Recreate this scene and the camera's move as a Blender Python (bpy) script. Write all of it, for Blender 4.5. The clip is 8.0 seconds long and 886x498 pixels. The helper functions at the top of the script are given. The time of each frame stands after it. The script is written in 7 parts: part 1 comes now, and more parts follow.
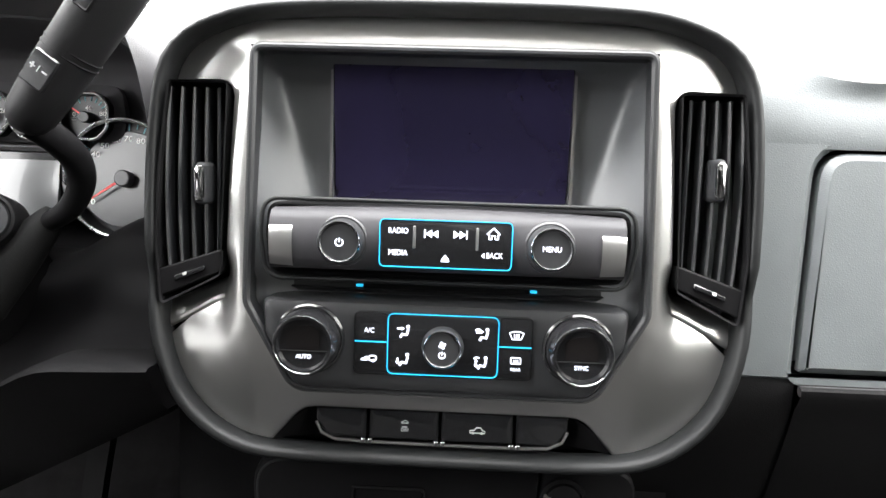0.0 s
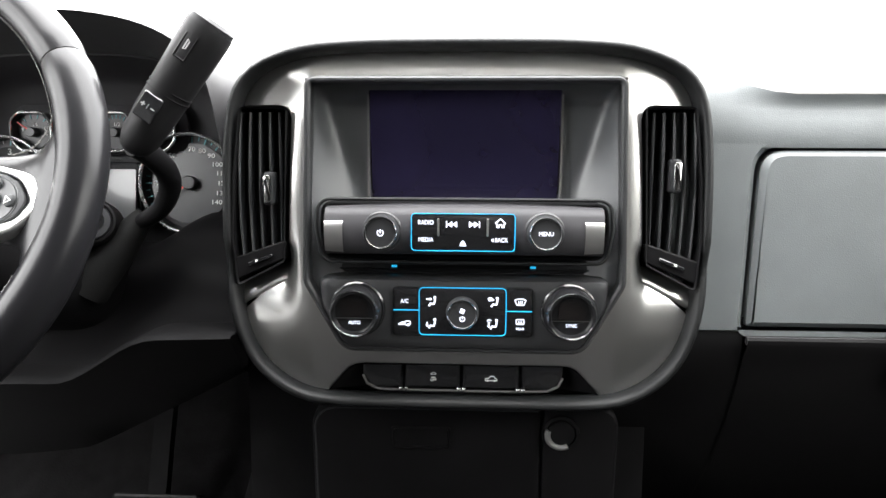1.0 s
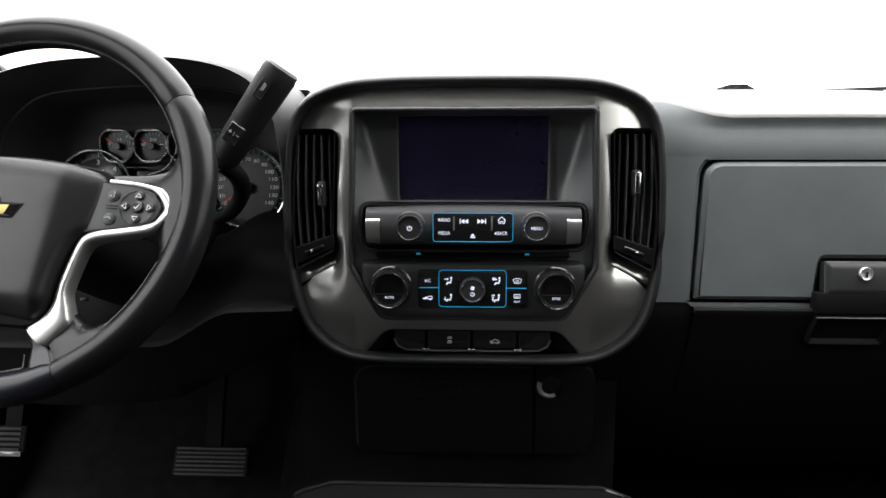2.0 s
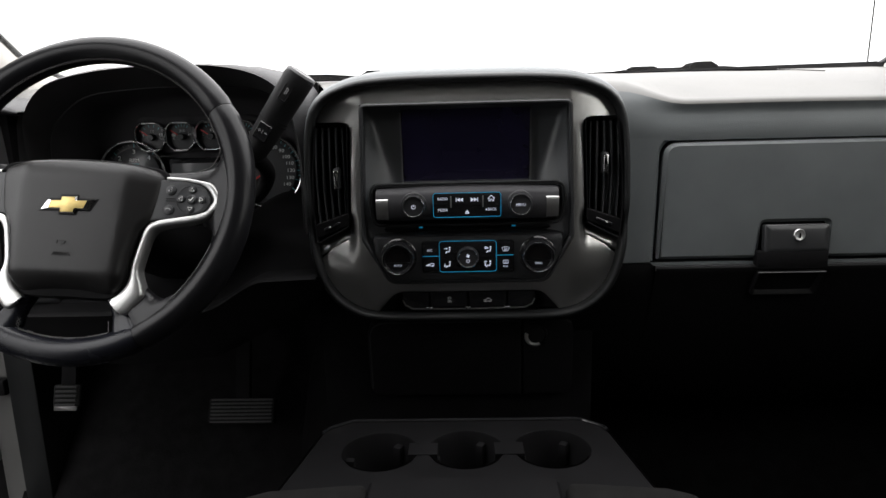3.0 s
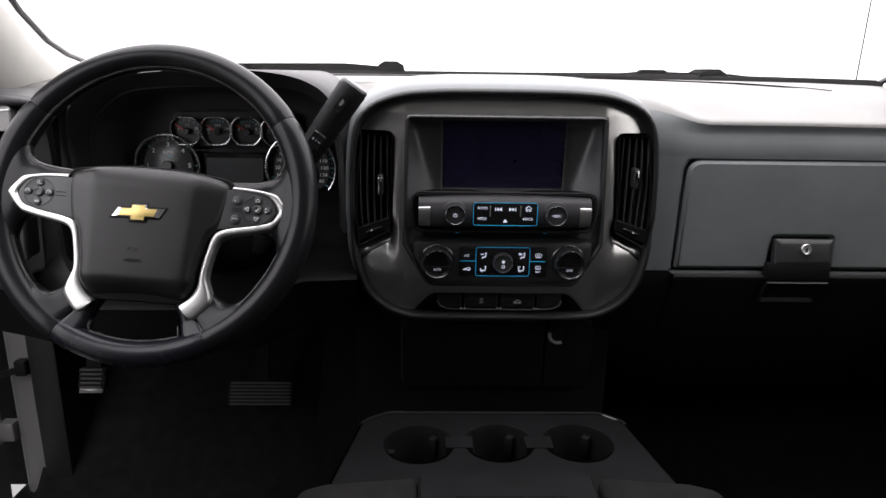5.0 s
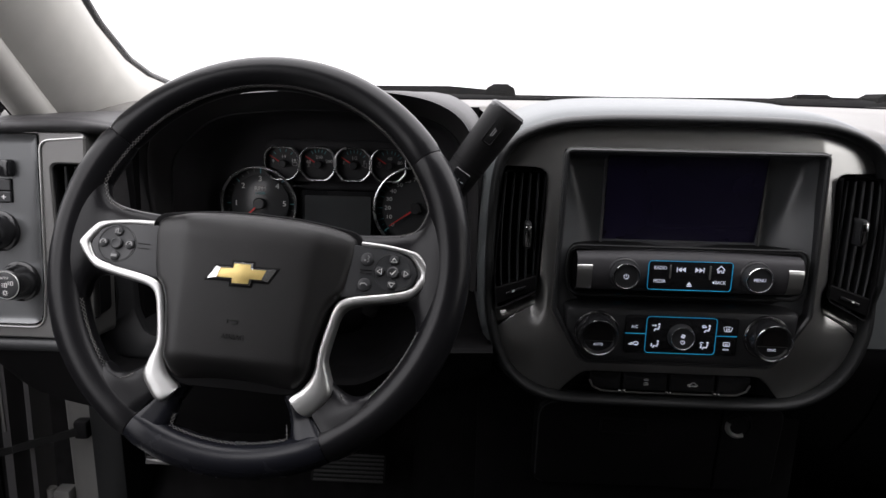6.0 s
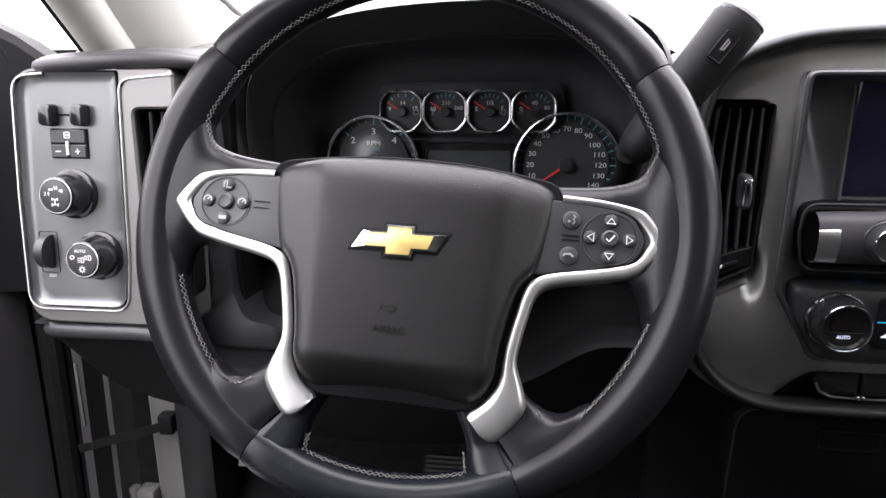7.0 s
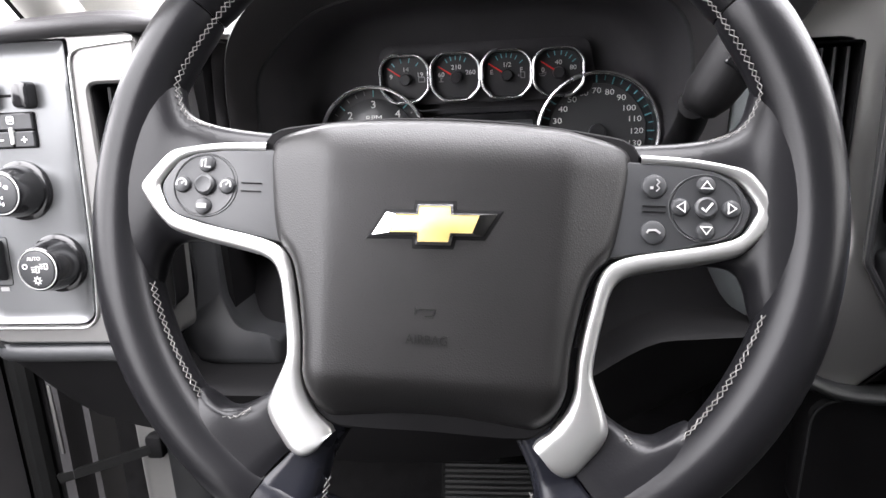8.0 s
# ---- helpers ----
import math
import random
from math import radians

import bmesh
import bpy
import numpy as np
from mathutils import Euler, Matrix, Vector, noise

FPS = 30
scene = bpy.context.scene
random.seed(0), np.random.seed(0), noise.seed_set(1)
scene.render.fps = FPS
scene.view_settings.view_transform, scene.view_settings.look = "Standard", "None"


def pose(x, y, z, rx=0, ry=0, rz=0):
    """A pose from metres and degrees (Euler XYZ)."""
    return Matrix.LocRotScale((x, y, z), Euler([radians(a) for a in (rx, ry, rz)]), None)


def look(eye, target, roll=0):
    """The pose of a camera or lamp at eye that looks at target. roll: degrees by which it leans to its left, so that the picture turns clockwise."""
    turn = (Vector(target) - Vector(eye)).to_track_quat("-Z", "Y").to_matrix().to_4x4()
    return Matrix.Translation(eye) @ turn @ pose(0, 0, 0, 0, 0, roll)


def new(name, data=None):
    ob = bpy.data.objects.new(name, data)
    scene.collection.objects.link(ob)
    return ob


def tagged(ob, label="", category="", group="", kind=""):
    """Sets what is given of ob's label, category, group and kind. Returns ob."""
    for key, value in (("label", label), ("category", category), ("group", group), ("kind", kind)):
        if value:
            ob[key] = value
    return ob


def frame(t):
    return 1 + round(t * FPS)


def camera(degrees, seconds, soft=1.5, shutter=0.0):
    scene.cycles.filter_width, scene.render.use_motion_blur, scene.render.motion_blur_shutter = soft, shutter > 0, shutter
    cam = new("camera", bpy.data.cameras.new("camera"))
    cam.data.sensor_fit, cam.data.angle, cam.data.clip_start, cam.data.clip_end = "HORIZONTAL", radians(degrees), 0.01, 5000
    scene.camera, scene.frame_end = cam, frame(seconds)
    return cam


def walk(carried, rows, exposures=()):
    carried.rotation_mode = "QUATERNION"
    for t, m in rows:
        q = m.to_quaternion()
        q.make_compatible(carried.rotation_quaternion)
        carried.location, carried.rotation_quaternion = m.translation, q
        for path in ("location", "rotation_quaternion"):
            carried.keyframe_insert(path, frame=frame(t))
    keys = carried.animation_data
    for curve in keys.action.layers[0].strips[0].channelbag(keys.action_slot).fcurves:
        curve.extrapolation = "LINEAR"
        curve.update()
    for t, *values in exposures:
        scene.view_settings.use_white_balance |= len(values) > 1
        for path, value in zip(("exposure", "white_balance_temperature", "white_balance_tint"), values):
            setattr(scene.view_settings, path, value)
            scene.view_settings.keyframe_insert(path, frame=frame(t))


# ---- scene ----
cam = camera(68.1, 8.0, 1.5)
PATH = [
    (0, (0.017, 0.071, 0.79), (-0.062, 2.061, 0.606), 1.9),
    (0.5, (0.011, 0.01, 0.797), (-0.056, 1.998, 0.583), 0.9),
    (1, (0.009, -0.061, 0.808), (-0.081, 1.922, 0.565), 0.3),
    (1.5, (0.001, -0.156, 0.817), (-0.091, 1.827, 0.576), 0.4),
    (3, (-0.005, -0.381, 0.878), (-0.07, 1.576, 0.472), -1.5),
    (3.5, (-0.014, -0.439, 0.896), (-0.071, 1.515, 0.472), -1.4),
    (4, (-0.01, -0.478, 0.906), (-0.02, 1.47, 0.453), -0.9),
    (4.2, (-0.018, -0.497, 0.909), (-0.022, 1.452, 0.457), -0.8),
    (5.3, (-0.163, -0.349, 0.959), (-0.111, 1.579, 0.429), 1.3),
    (5.5, (-0.193, -0.298, 0.953), (-0.166, 1.643, 0.473), 1.4),
    (6, (-0.252, -0.208, 0.944), (-0.346, 1.74, 0.501), 1.1),
    (6.5, (-0.317, -0.101, 0.921), (-0.533, 1.832, 0.457), 0.1),
    (7, (-0.381, -0.046, 0.888), (-0.634, 1.873, 0.384), -0.3),
    (7.5, (-0.407, 0.004, 0.875), (-0.675, 1.921, 0.37), -1.2),
    (8, (-0.424, 0.045, 0.861), (-0.641, 1.96, 0.326), -2.9),
]
EXPOSURES = [(0.0, 2.80, 6500, 9), (1.0, 2.35, 6500, 9), (1.5, 1.65, 6500, 9), (3.0, 0.0, 6500, 10), (3.5, 0.05, 6500, 11), (4.2, 0.25, 6500, 13), (5.5, 0.25, 6450, 15), (6.0, -0.1, 6450, 14), (6.5, -0.05, 6450, 13), (7.0, 1.30, 6400, 15), (8.0, 2.06, 6400, 14)]
walk(cam, [(t, look(eye, target, roll)) for t, eye, target, roll in PATH], EXPOSURES)

# ---------------------------------------------------------------- light
world = bpy.data.worlds.new("studio_white")
scene.world = world
world.use_nodes = True
wbg = world.node_tree.nodes["Background"]
wbg.inputs["Color"].default_value = (0.99, 0.985, 0.99, 1)
# an evenly bright overcast dome: the zenith three times as bright as the horizon
wco = world.node_tree.nodes.new("ShaderNodeTexCoord")
wsp = world.node_tree.nodes.new("ShaderNodeSeparateXYZ")
wmr = world.node_tree.nodes.new("ShaderNodeMapRange")
wmr.inputs["To Min"].default_value, wmr.inputs["To Max"].default_value = 1.9, 5.7
world.node_tree.links.new(wco.outputs["Generated"], wsp.inputs["Vector"])
world.node_tree.links.new(wsp.outputs["Z"], wmr.inputs["Value"])
world.node_tree.links.new(wmr.outputs["Result"], wbg.inputs["Strength"])


# ---------------------------------------------------------------- materials
def mat(name, color, rough=0.5, metal=0.0, grain=0.0, grain_size=0.001, tone=0.15, tone_size=0.05, emit=0.0, coat=0.0, kind="noise", rough_var=0.02, spec=0.5):
    m = bpy.data.materials.new(name)
    m.use_nodes = True
    nt = m.node_tree
    b = nt.nodes["Principled BSDF"]
    b.inputs["Roughness"].default_value = rough
    b.inputs["Metallic"].default_value = metal
    b.inputs["Specular IOR Level"].default_value = spec
    b.inputs["Coat Weight"].default_value = coat
    co = nt.nodes.new("ShaderNodeTexCoord")
    big = nt.nodes.new("ShaderNodeTexNoise")
    big.inputs["Scale"].default_value = 1.0 / tone_size
    big.inputs["Detail"].default_value = 5.0
    nt.links.new(co.outputs["Object"], big.inputs["Vector"])
    ramp = nt.nodes.new("ShaderNodeMapRange")
    ramp.inputs["From Min"].default_value, ramp.inputs["From Max"].default_value = 0.3, 0.7
    ramp.inputs["To Min"].default_value, ramp.inputs["To Max"].default_value = 1 - tone, 1 + tone
    nt.links.new(big.outputs["Fac"], ramp.inputs["Value"])
    mul = nt.nodes.new("ShaderNodeMix")
    mul.data_type, mul.blend_type = "RGBA", "MULTIPLY"
    mul.inputs["Factor"].default_value = 1.0
    mul.inputs["A"].default_value = (*color, 1)
    nt.links.new(ramp.outputs["Result"], mul.inputs["B"])
    nt.links.new(mul.outputs["Result"], b.inputs["Base Color"])
    rr = nt.nodes.new("ShaderNodeMapRange")
    rr.inputs["To Min"].default_value, rr.inputs["To Max"].default_value = max(0.02, rough - rough_var), min(1, rough + rough_var)
    nt.links.new(big.outputs["Fac"], rr.inputs["Value"])
    nt.links.new(rr.outputs["Result"], b.inputs["Roughness"])
    if grain:
        if kind == "cells":
            g = nt.nodes.new("ShaderNodeTexVoronoi")
            g.feature = "DISTANCE_TO_EDGE"
            out = g.outputs["Distance"]
        else:
            g = nt.nodes.new("ShaderNodeTexNoise")
            g.inputs["Detail"].default_value = 3.0
            out = g.outputs["Fac"]
        g.inputs["Scale"].default_value = 1.0 / grain_size
        nt.links.new(co.outputs["Object"], g.inputs["Vector"])
        bump = nt.nodes.new("ShaderNodeBump")
        bump.inputs["Strength"].default_value = grain
        bump.inputs["Distance"].default_value = 0.0004
        nt.links.new(out, bump.inputs["Height"])
        nt.links.new(bump.outputs["Normal"], b.inputs["Normal"])
    if emit:
        b.inputs["Emission Color"].default_value = (*color, 1)
        b.inputs["Emission Strength"].default_value = emit
    return m


SOFT = mat("soft_grained_vinyl", (0.117, 0.127, 0.130), 0.46, grain=0.5, grain_size=0.0018, kind="cells", tone=0.10, tone_size=0.08)
# the soft vinyl again, with the warm light on the top put in
PAD = mat("warm_lit_vinyl", (0.128, 0.123, 0.115), 0.46, grain=0.5, grain_size=0.0018, kind="cells", tone=0.10, tone_size=0.08)
HOOD = mat("dark_grained_vinyl", (0.045, 0.0435, 0.045), 0.5, grain=0.5, grain_size=0.0018, kind="cells", tone=0.10, tone_size=0.08, spec=0.35)
# knee vinyl and hard plastic: blacks deepened for the shade low in the cab
KNEE = mat("shade_darkened_vinyl", (0.0070, 0.0068, 0.0072), 0.62, grain=0.5, grain_size=0.0018, kind="cells", tone=0.12, tone_size=0.08, spec=0.08)
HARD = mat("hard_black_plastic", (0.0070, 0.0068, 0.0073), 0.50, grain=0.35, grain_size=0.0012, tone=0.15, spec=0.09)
SATIN = mat("satin_black_plastic", (0.026, 0.0265, 0.028), 0.36, tone=0.12, grain=0.1, grain_size=0.0008)
GLOSS = mat("gloss_black_plastic", (0.012, 0.012, 0.013), 0.16, coat=0.3, tone=0.1, rough_var=0.01)
EDGE = mat("soft_black_edge_vinyl", (0.013, 0.0135, 0.014), 0.46, grain=0.2, grain_size=0.0014, kind="cells", tone=0.1, spec=0.28)
DARK = mat("deep_black_plastic", (0.008, 0.0078, 0.0083), 0.6, tone=0.2, spec=0.05)
BEZEL = mat("dark_silver_paint", (0.62, 0.616, 0.602), 0.29, metal=0.94, tone=0.025, tone_size=0.06)
# darker copy of the silver, with dim reflections put into its colour
BEZEL_DARK = mat("dimmed_silver_paint", (0.17, 0.167, 0.163), 0.32, metal=0.5, tone=0.03, tone_size=0.06)
SILVER = mat("bright_satin_silver", (0.62, 0.62, 0.61), 0.36, metal=0.90, tone=0.04, grain=0.05, grain_size=0.0007)
CHROME = mat("polished_chrome", (0.82, 0.82, 0.82), 0.12, metal=1.0, tone=0.03, rough_var=0.04)
BARREL = mat("matte_black_barrel", (0.042, 0.0410, 0.044), 0.50, tone=0.08, grain=0.1, grain_size=0.0008, spec=0.25)
RING = mat("satin_chrome_ring", (0.90, 0.90, 0.90), 0.27, metal=1.0, tone=0.03)
LEATHER = mat("black_leather", (0.0085, 0.0084, 0.0095), 0.28, grain=0.12, grain_size=0.0022, kind="cells", tone=0.05, tone_size=0.04, spec=0.22, rough_var=0.01)
# the navy cast is a reflected tint put into the leather's colour
LEATHER_WORN = mat("worn_leather_reflected_navy", (0.0085, 0.0090, 0.0125), 0.27, grain=0.1, grain_size=0.0022, kind="cells", tone=0.08, tone_size=0.03, spec=0.26)
HUB = mat("grained_airbag_vinyl", (0.0118, 0.0114, 0.0115), 0.37, grain=0.38, grain_size=0.0013, kind="cells", tone=0.08, tone_size=0.05, spec=0.34)
# the cover's own vinyl, darkened for the shade in its lettering's relief
RELIEF_SHADE = mat("relief_shade_vinyl", (0.0055, 0.0054, 0.0054), 0.6, tone=0.08, spec=0.2)
POD = mat("charcoal_switch_plastic", (0.030, 0.031, 0.033), 0.42, tone=0.08, grain=0.1, grain_size=0.0008)
PANEL = mat("graphite_painted_panel", (0.160, 0.164, 0.167), 0.25, metal=0.55, tone=0.06, tone_size=0.1)
SCREEN = mat("dark_display_glass", (0.015, 0.0125, 0.032), 0.14, coat=0.4, tone=0.15, tone_size=0.09, rough_var=0.01)
LCD = mat("grey_display_glass", (0.055, 0.058, 0.060), 0.17, coat=0.4, tone=0.1)
THREAD = mat("grey_thread", (0.15, 0.145, 0.14), 0.8, tone=0.25, tone_size=0.004)
GOLD = mat("gold_enamel", (0.80, 0.60, 0.22), 0.38, metal=0.4, grain=0.4, grain_size=0.0010, kind="cells", tone=0.08, tone_size=0.01)
GRIP = mat("grained_grip_plastic", (0.009, 0.0088, 0.0094), 0.55, grain=0.35, grain_size=0.0014, kind="cells", tone=0.12, spec=0.18)
WHITE_MARK = mat("white_printed_mark", (0.78, 0.78, 0.76), 0.5, tone=0.05)
GREY_MARK = mat("grey_printed_mark", (0.32, 0.32, 0.32), 0.5, tone=0.1)
TEAL_MARK = mat("teal_printed_mark", (0.16, 0.46, 0.50), 0.5, tone=0.05)
RED = mat("red_needle", (0.85, 0.035, 0.03), 0.4, tone=0.05)
BACKLIT = mat("backlit_white", (0.80, 0.84, 1.0), 0.5, emit=0.32, tone=0.02)
CYAN = mat("backlit_cyan", (0.02, 0.40, 0.72), 0.5, emit=0.22, tone=0.02)
TRIM = mat("light_grey_pillar_trim", (0.44, 0.43, 0.40), 0.70, grain=0.4, grain_size=0.0012, tone=0.06)
HEADLINER = mat("grey_headliner_fabric", (0.66, 0.65, 0.62), 0.9, grain=0.5, grain_size=0.002, tone=0.06)
RUBBER = mat("black_rubber", (0.008, 0.008, 0.008), 0.7, grain=0.3, grain_size=0.002, tone=0.2, spec=0.1)
CARPET = mat("black_carpet", (0.0072, 0.0069, 0.0072), 0.95, grain=1.0, grain_size=0.003, tone=0.35, tone_size=0.03, spec=0.08)
FABRIC = mat("charcoal_seat_fabric", (0.010, 0.0097, 0.0095), 0.9, grain=0.9, grain_size=0.0018, tone=0.18, tone_size=0.02, spec=0.1)
# white body paint with the doorway's shade put into its colour
BODY = mat("shade_darkened_body_paint", (0.105, 0.103, 0.099), 0.42, coat=0.2, tone=0.04)
STUDIO = mat("low_bounce_floor", (0.085, 0.085, 0.083), 0.7, tone=0.08, tone_size=0.6)
PEDAL = mat("worn_grey_rubber", (0.0085, 0.0083, 0.0082), 0.6, grain=0.3, grain_size=0.002, tone=0.25, tone_size=0.01)
TUNNEL = mat("charcoal_grained_tunnel", (0.062, 0.060, 0.064), 0.55, grain=0.4, grain_size=0.0018, kind="cells", tone=0.1, spec=0.25)
DIAL_DARK = mat("charcoal_dial_face", (0.030, 0.030, 0.032), 0.40, tone=0.06)
DIAL = mat("grey_dial_face", (0.050, 0.051, 0.053), 0.26, tone=0.06)
AMBER = mat("smoked_brown_display", (0.008, 0.007, 0.007), 0.18, tone=0.2, tone_size=0.01, rough_var=0.01)
# satin black lightened so that the well's sheen sits in its colour
WELL = mat("sheen_lightened_well", (0.088, 0.091, 0.095), 0.36, tone=0.08, grain=0.1, grain_size=0.0008)
# matte, without specular, so that the cowl stays black at grazing angles
COWL = mat("matte_cowl_plastic", (0.012, 0.012, 0.012), 0.95, grain=0.3, grain_size=0.002, tone=0.2, spec=0.0)
YELLOW = mat("yellow_card", (0.85, 0.60, 0.02), 0.5, tone=0.05)


# ---------------------------------------------------------------- mesh helpers
def face(x, y, z, lean=0.0, yaw=0.0, spin=0.0):
    """A frame on a panel: X to the right, Y up along the panel, Z out towards the cabin. lean tips the top away."""
    return pose(x, y, z, 0, 0, yaw) @ pose(0, 0, 0, 90 - lean) @ pose(0, 0, 0, 0, 0, spin)


def finish(bm, name, material, parent=None, label="", smooth=True, sharp=35):
    bmesh.ops.recalc_face_normals(bm, faces=bm.faces)
    me = bpy.data.meshes.new(name)
    bm.to_mesh(me)
    bm.free()
    for m in (material if isinstance(material, (list, tuple)) else [material]):
        me.materials.append(m)
    if smooth:
        me.shade_smooth()
        me.set_sharp_from_angle(angle=radians(sharp))
    ob = new(name, me)
    if parent is not None:
        ob.parent = parent
    if label:
        tagged(ob, label)
    return ob


def part(name, bm, material, parent, label="", smooth=True, sharp=35):
    return finish(bm, name, material, parent, label, smooth, sharp)


def thing(name, label, category, group="", kind=""):
    ob = new(name)
    ob.empty_display_size = 0.05
    return tagged(ob, label, category, group, kind)


def rpoly(pts, r, seg=5):
    """A polygon with rounded corners; r is one radius or one for each corner."""
    out, n = [], len(pts)
    rs = r if isinstance(r, (list, tuple)) else [r] * n
    for i in range(n):
        p0, p, p1 = (Vector(pts[(i + k) % n]) for k in (-1, 0, 1))
        a, b = p0 - p, p1 - p
        la, lb = a.length, b.length
        a.normalize(), b.normalize()
        d = max(-1, min(1, a.dot(b)))
        half = math.acos(d) / 2
        if rs[i] <= 0 or half > 1.54:
            out.append((p.x, p.y))
            continue
        t = min(rs[i] / math.tan(half), la * 0.48, lb * 0.48)
        q0, q1 = p + a * t, p + b * t
        for k in range(seg + 1):
            f = k / seg
            q = q0 * (1 - f) ** 2 + p * 2 * f * (1 - f) + q1 * f ** 2
            out.append((q.x, q.y))
    return out


def rrect(x0, y0, x1, y1, r, seg=5):
    return rpoly([(x0, y0), (x1, y0), (x1, y1), (x0, y1)], r, seg)


def circle(x, y, r, n=32):
    return [(x + r * math.cos(2 * math.pi * k / n), y + r * math.sin(2 * math.pi * k / n)) for k in range(n)]


def ccw(pts):
    a = sum(p[0] * q[1] - q[0] * p[1] for p, q in zip(pts, pts[1:] + pts[:1]))
    return pts if a > 0 else pts[::-1]


def offset(pts, d):
    """Moves a counter-clockwise outline inwards by d."""
    out, n = [], len(pts)
    for i in range(n):
        p0, p, p1 = (Vector(pts[(i + k) % n]) for k in (-1, 0, 1))
        e0, e1 = (p - p0), (p1 - p)
        if e0.length < 1e-9:
            e0 = e1
        if e1.length < 1e-9:
            e1 = e0
        e0.normalize(), e1.normalize()
        n0, n1 = Vector((-e0.y, e0.x)), Vector((-e1.y, e1.x))
        m = n0 + n1
        if m.length < 1e-6:
            m = n0
        m.normalize()
        out.append(tuple(p + m * (d / max(0.4, m.dot(n0)))))
    return out


def pad(bm, pts, rings, M, cap=True, back=False, exact=False):
    """Stacks the outline in rings of (inset, height) and closes the last. Deep insets shrink the outline, unless exact."""
    pts = ccw(list(pts))
    loops = []
    us, vs_ = [p[0] for p in pts], [p[1] for p in pts]
    cu, cv_ = (min(us) + max(us)) / 2, (min(vs_) + max(vs_)) / 2
    hu, hv = (max(us) - min(us)) / 2, (max(vs_) - min(vs_)) / 2
    for inset, h in rings:
        if inset > 0.0019 and not exact:
            o = [(cu + (u - cu) * (1 - inset / hu), cv_ + (v - cv_) * (1 - inset / hv)) for u, v in pts]
        else:
            o = offset(pts, inset) if inset else pts
        loops.append([bm.verts.new(M @ Vector((u, v, h))) for u, v in o])
    n = len(pts)
    for a, b in zip(loops, loops[1:]):
        for i in range(n):
            bm.faces.new((a[i], a[(i + 1) % n], b[(i + 1) % n], b[i]))
    if cap:
        bm.faces.new(loops[-1])
    if back:
        bm.faces.new(loops[0][::-1])
    return loops


def plate(bm, outer, holes, front, depth, M, bev=0.0015):
    """A plate with holes and bevelled edges."""
    fill = []
    for k, o in enumerate([outer, *holes]):
        o = ccw(list(o))
        ins = offset(o, bev if k == 0 else -bev)
        a = [bm.verts.new(M @ Vector((u, v, front - depth))) for u, v in o]
        b = [bm.verts.new(M @ Vector((u, v, front - bev))) for u, v in o]
        c = [bm.verts.new(M @ Vector((u, v, front))) for u, v in ins]
        n = len(o)
        for p, q in ((a, b), (b, c)):
            for i in range(n):
                bm.faces.new((p[i], p[(i + 1) % n], q[(i + 1) % n], q[i]))
        fill += [bm.edges.get((c[i], c[(i + 1) % n])) for i in range(n)]
    bmesh.ops.triangle_fill(bm, use_beauty=True, use_dissolve=False, edges=fill)


def sweep(bm, path, profile, closed=False, up=(0, -1, 0), M=None, caps=True):
    """Sweeps a closed profile (side, up) along a path. profile may be a function of (0..1 along the path)."""
    P = [Vector(p) for p in path]
    n = len(P)
    loops = []
    for i, p in enumerate(P):
        a = P[(i - 1) % n] if closed or i else P[i]
        b = P[(i + 1) % n] if closed or i < n - 1 else P[i]
        t = (b - a).normalized()
        u = Vector(up)
        u = (u - t * u.dot(t)).normalized()
        s = t.cross(u)
        prof = profile(i / (n - 1)) if callable(profile) else profile
        lp = []
        for x, y in prof:
            q = p + s * x + u * y
            lp.append(bm.verts.new(M @ q if M else q))
        loops.append(lp)
    m = len(loops[0])
    for i in range(n if closed else n - 1):
        a, b = loops[i], loops[(i + 1) % n]
        for k in range(m):
            bm.faces.new((a[k], a[(k + 1) % m], b[(k + 1) % m], b[k]))
    if caps and not closed:
        bm.faces.new(loops[0][::-1])
        bm.faces.new(loops[-1])


def ngon(r, n=10, sx=1.0, sy=1.0):
    return [(r * sx * math.cos(2 * math.pi * k / n), r * sy * math.sin(2 * math.pi * k / n)) for k in range(n)]


def lathe(bm, prof, M, n=32, cap=True):
    """Turns a profile of (radius, height) round the frame's Z."""
    loops = [[bm.verts.new(M @ Vector((r * math.cos(2 * math.pi * k / n), r * math.sin(2 * math.pi * k / n), h))) for k in range(n)] for r, h in prof]
    for a, b in zip(loops, loops[1:]):
        for k in range(n):
            bm.faces.new((a[k], a[(k + 1) % n], b[(k + 1) % n], b[k]))
    if cap:
        bm.faces.new(loops[-1])
        bm.faces.new(loops[0][::-1])


def box(bm, x0, y0, z0, x1, y1, z1, M=None, bev=0.0):
    v = [Vector((x, y, z)) for z in (z0, z1) for y in (y0, y1) for x in (x0, x1)]
    vs = [bm.verts.new(M @ p if M else p) for p in v]
    fs = [bm.faces.new([vs[i] for i in f]) for f in ((0, 2, 3, 1), (4, 5, 7, 6), (0, 1, 5, 4), (1, 3, 7, 5), (3, 2, 6, 7), (2, 0, 4, 6))]
    if bev:
        es = list({e for f in fs for e in f.edges})
        bmesh.ops.bevel(bm, geom=es, offset=bev, segments=2, affect="EDGES", profile=0.5)


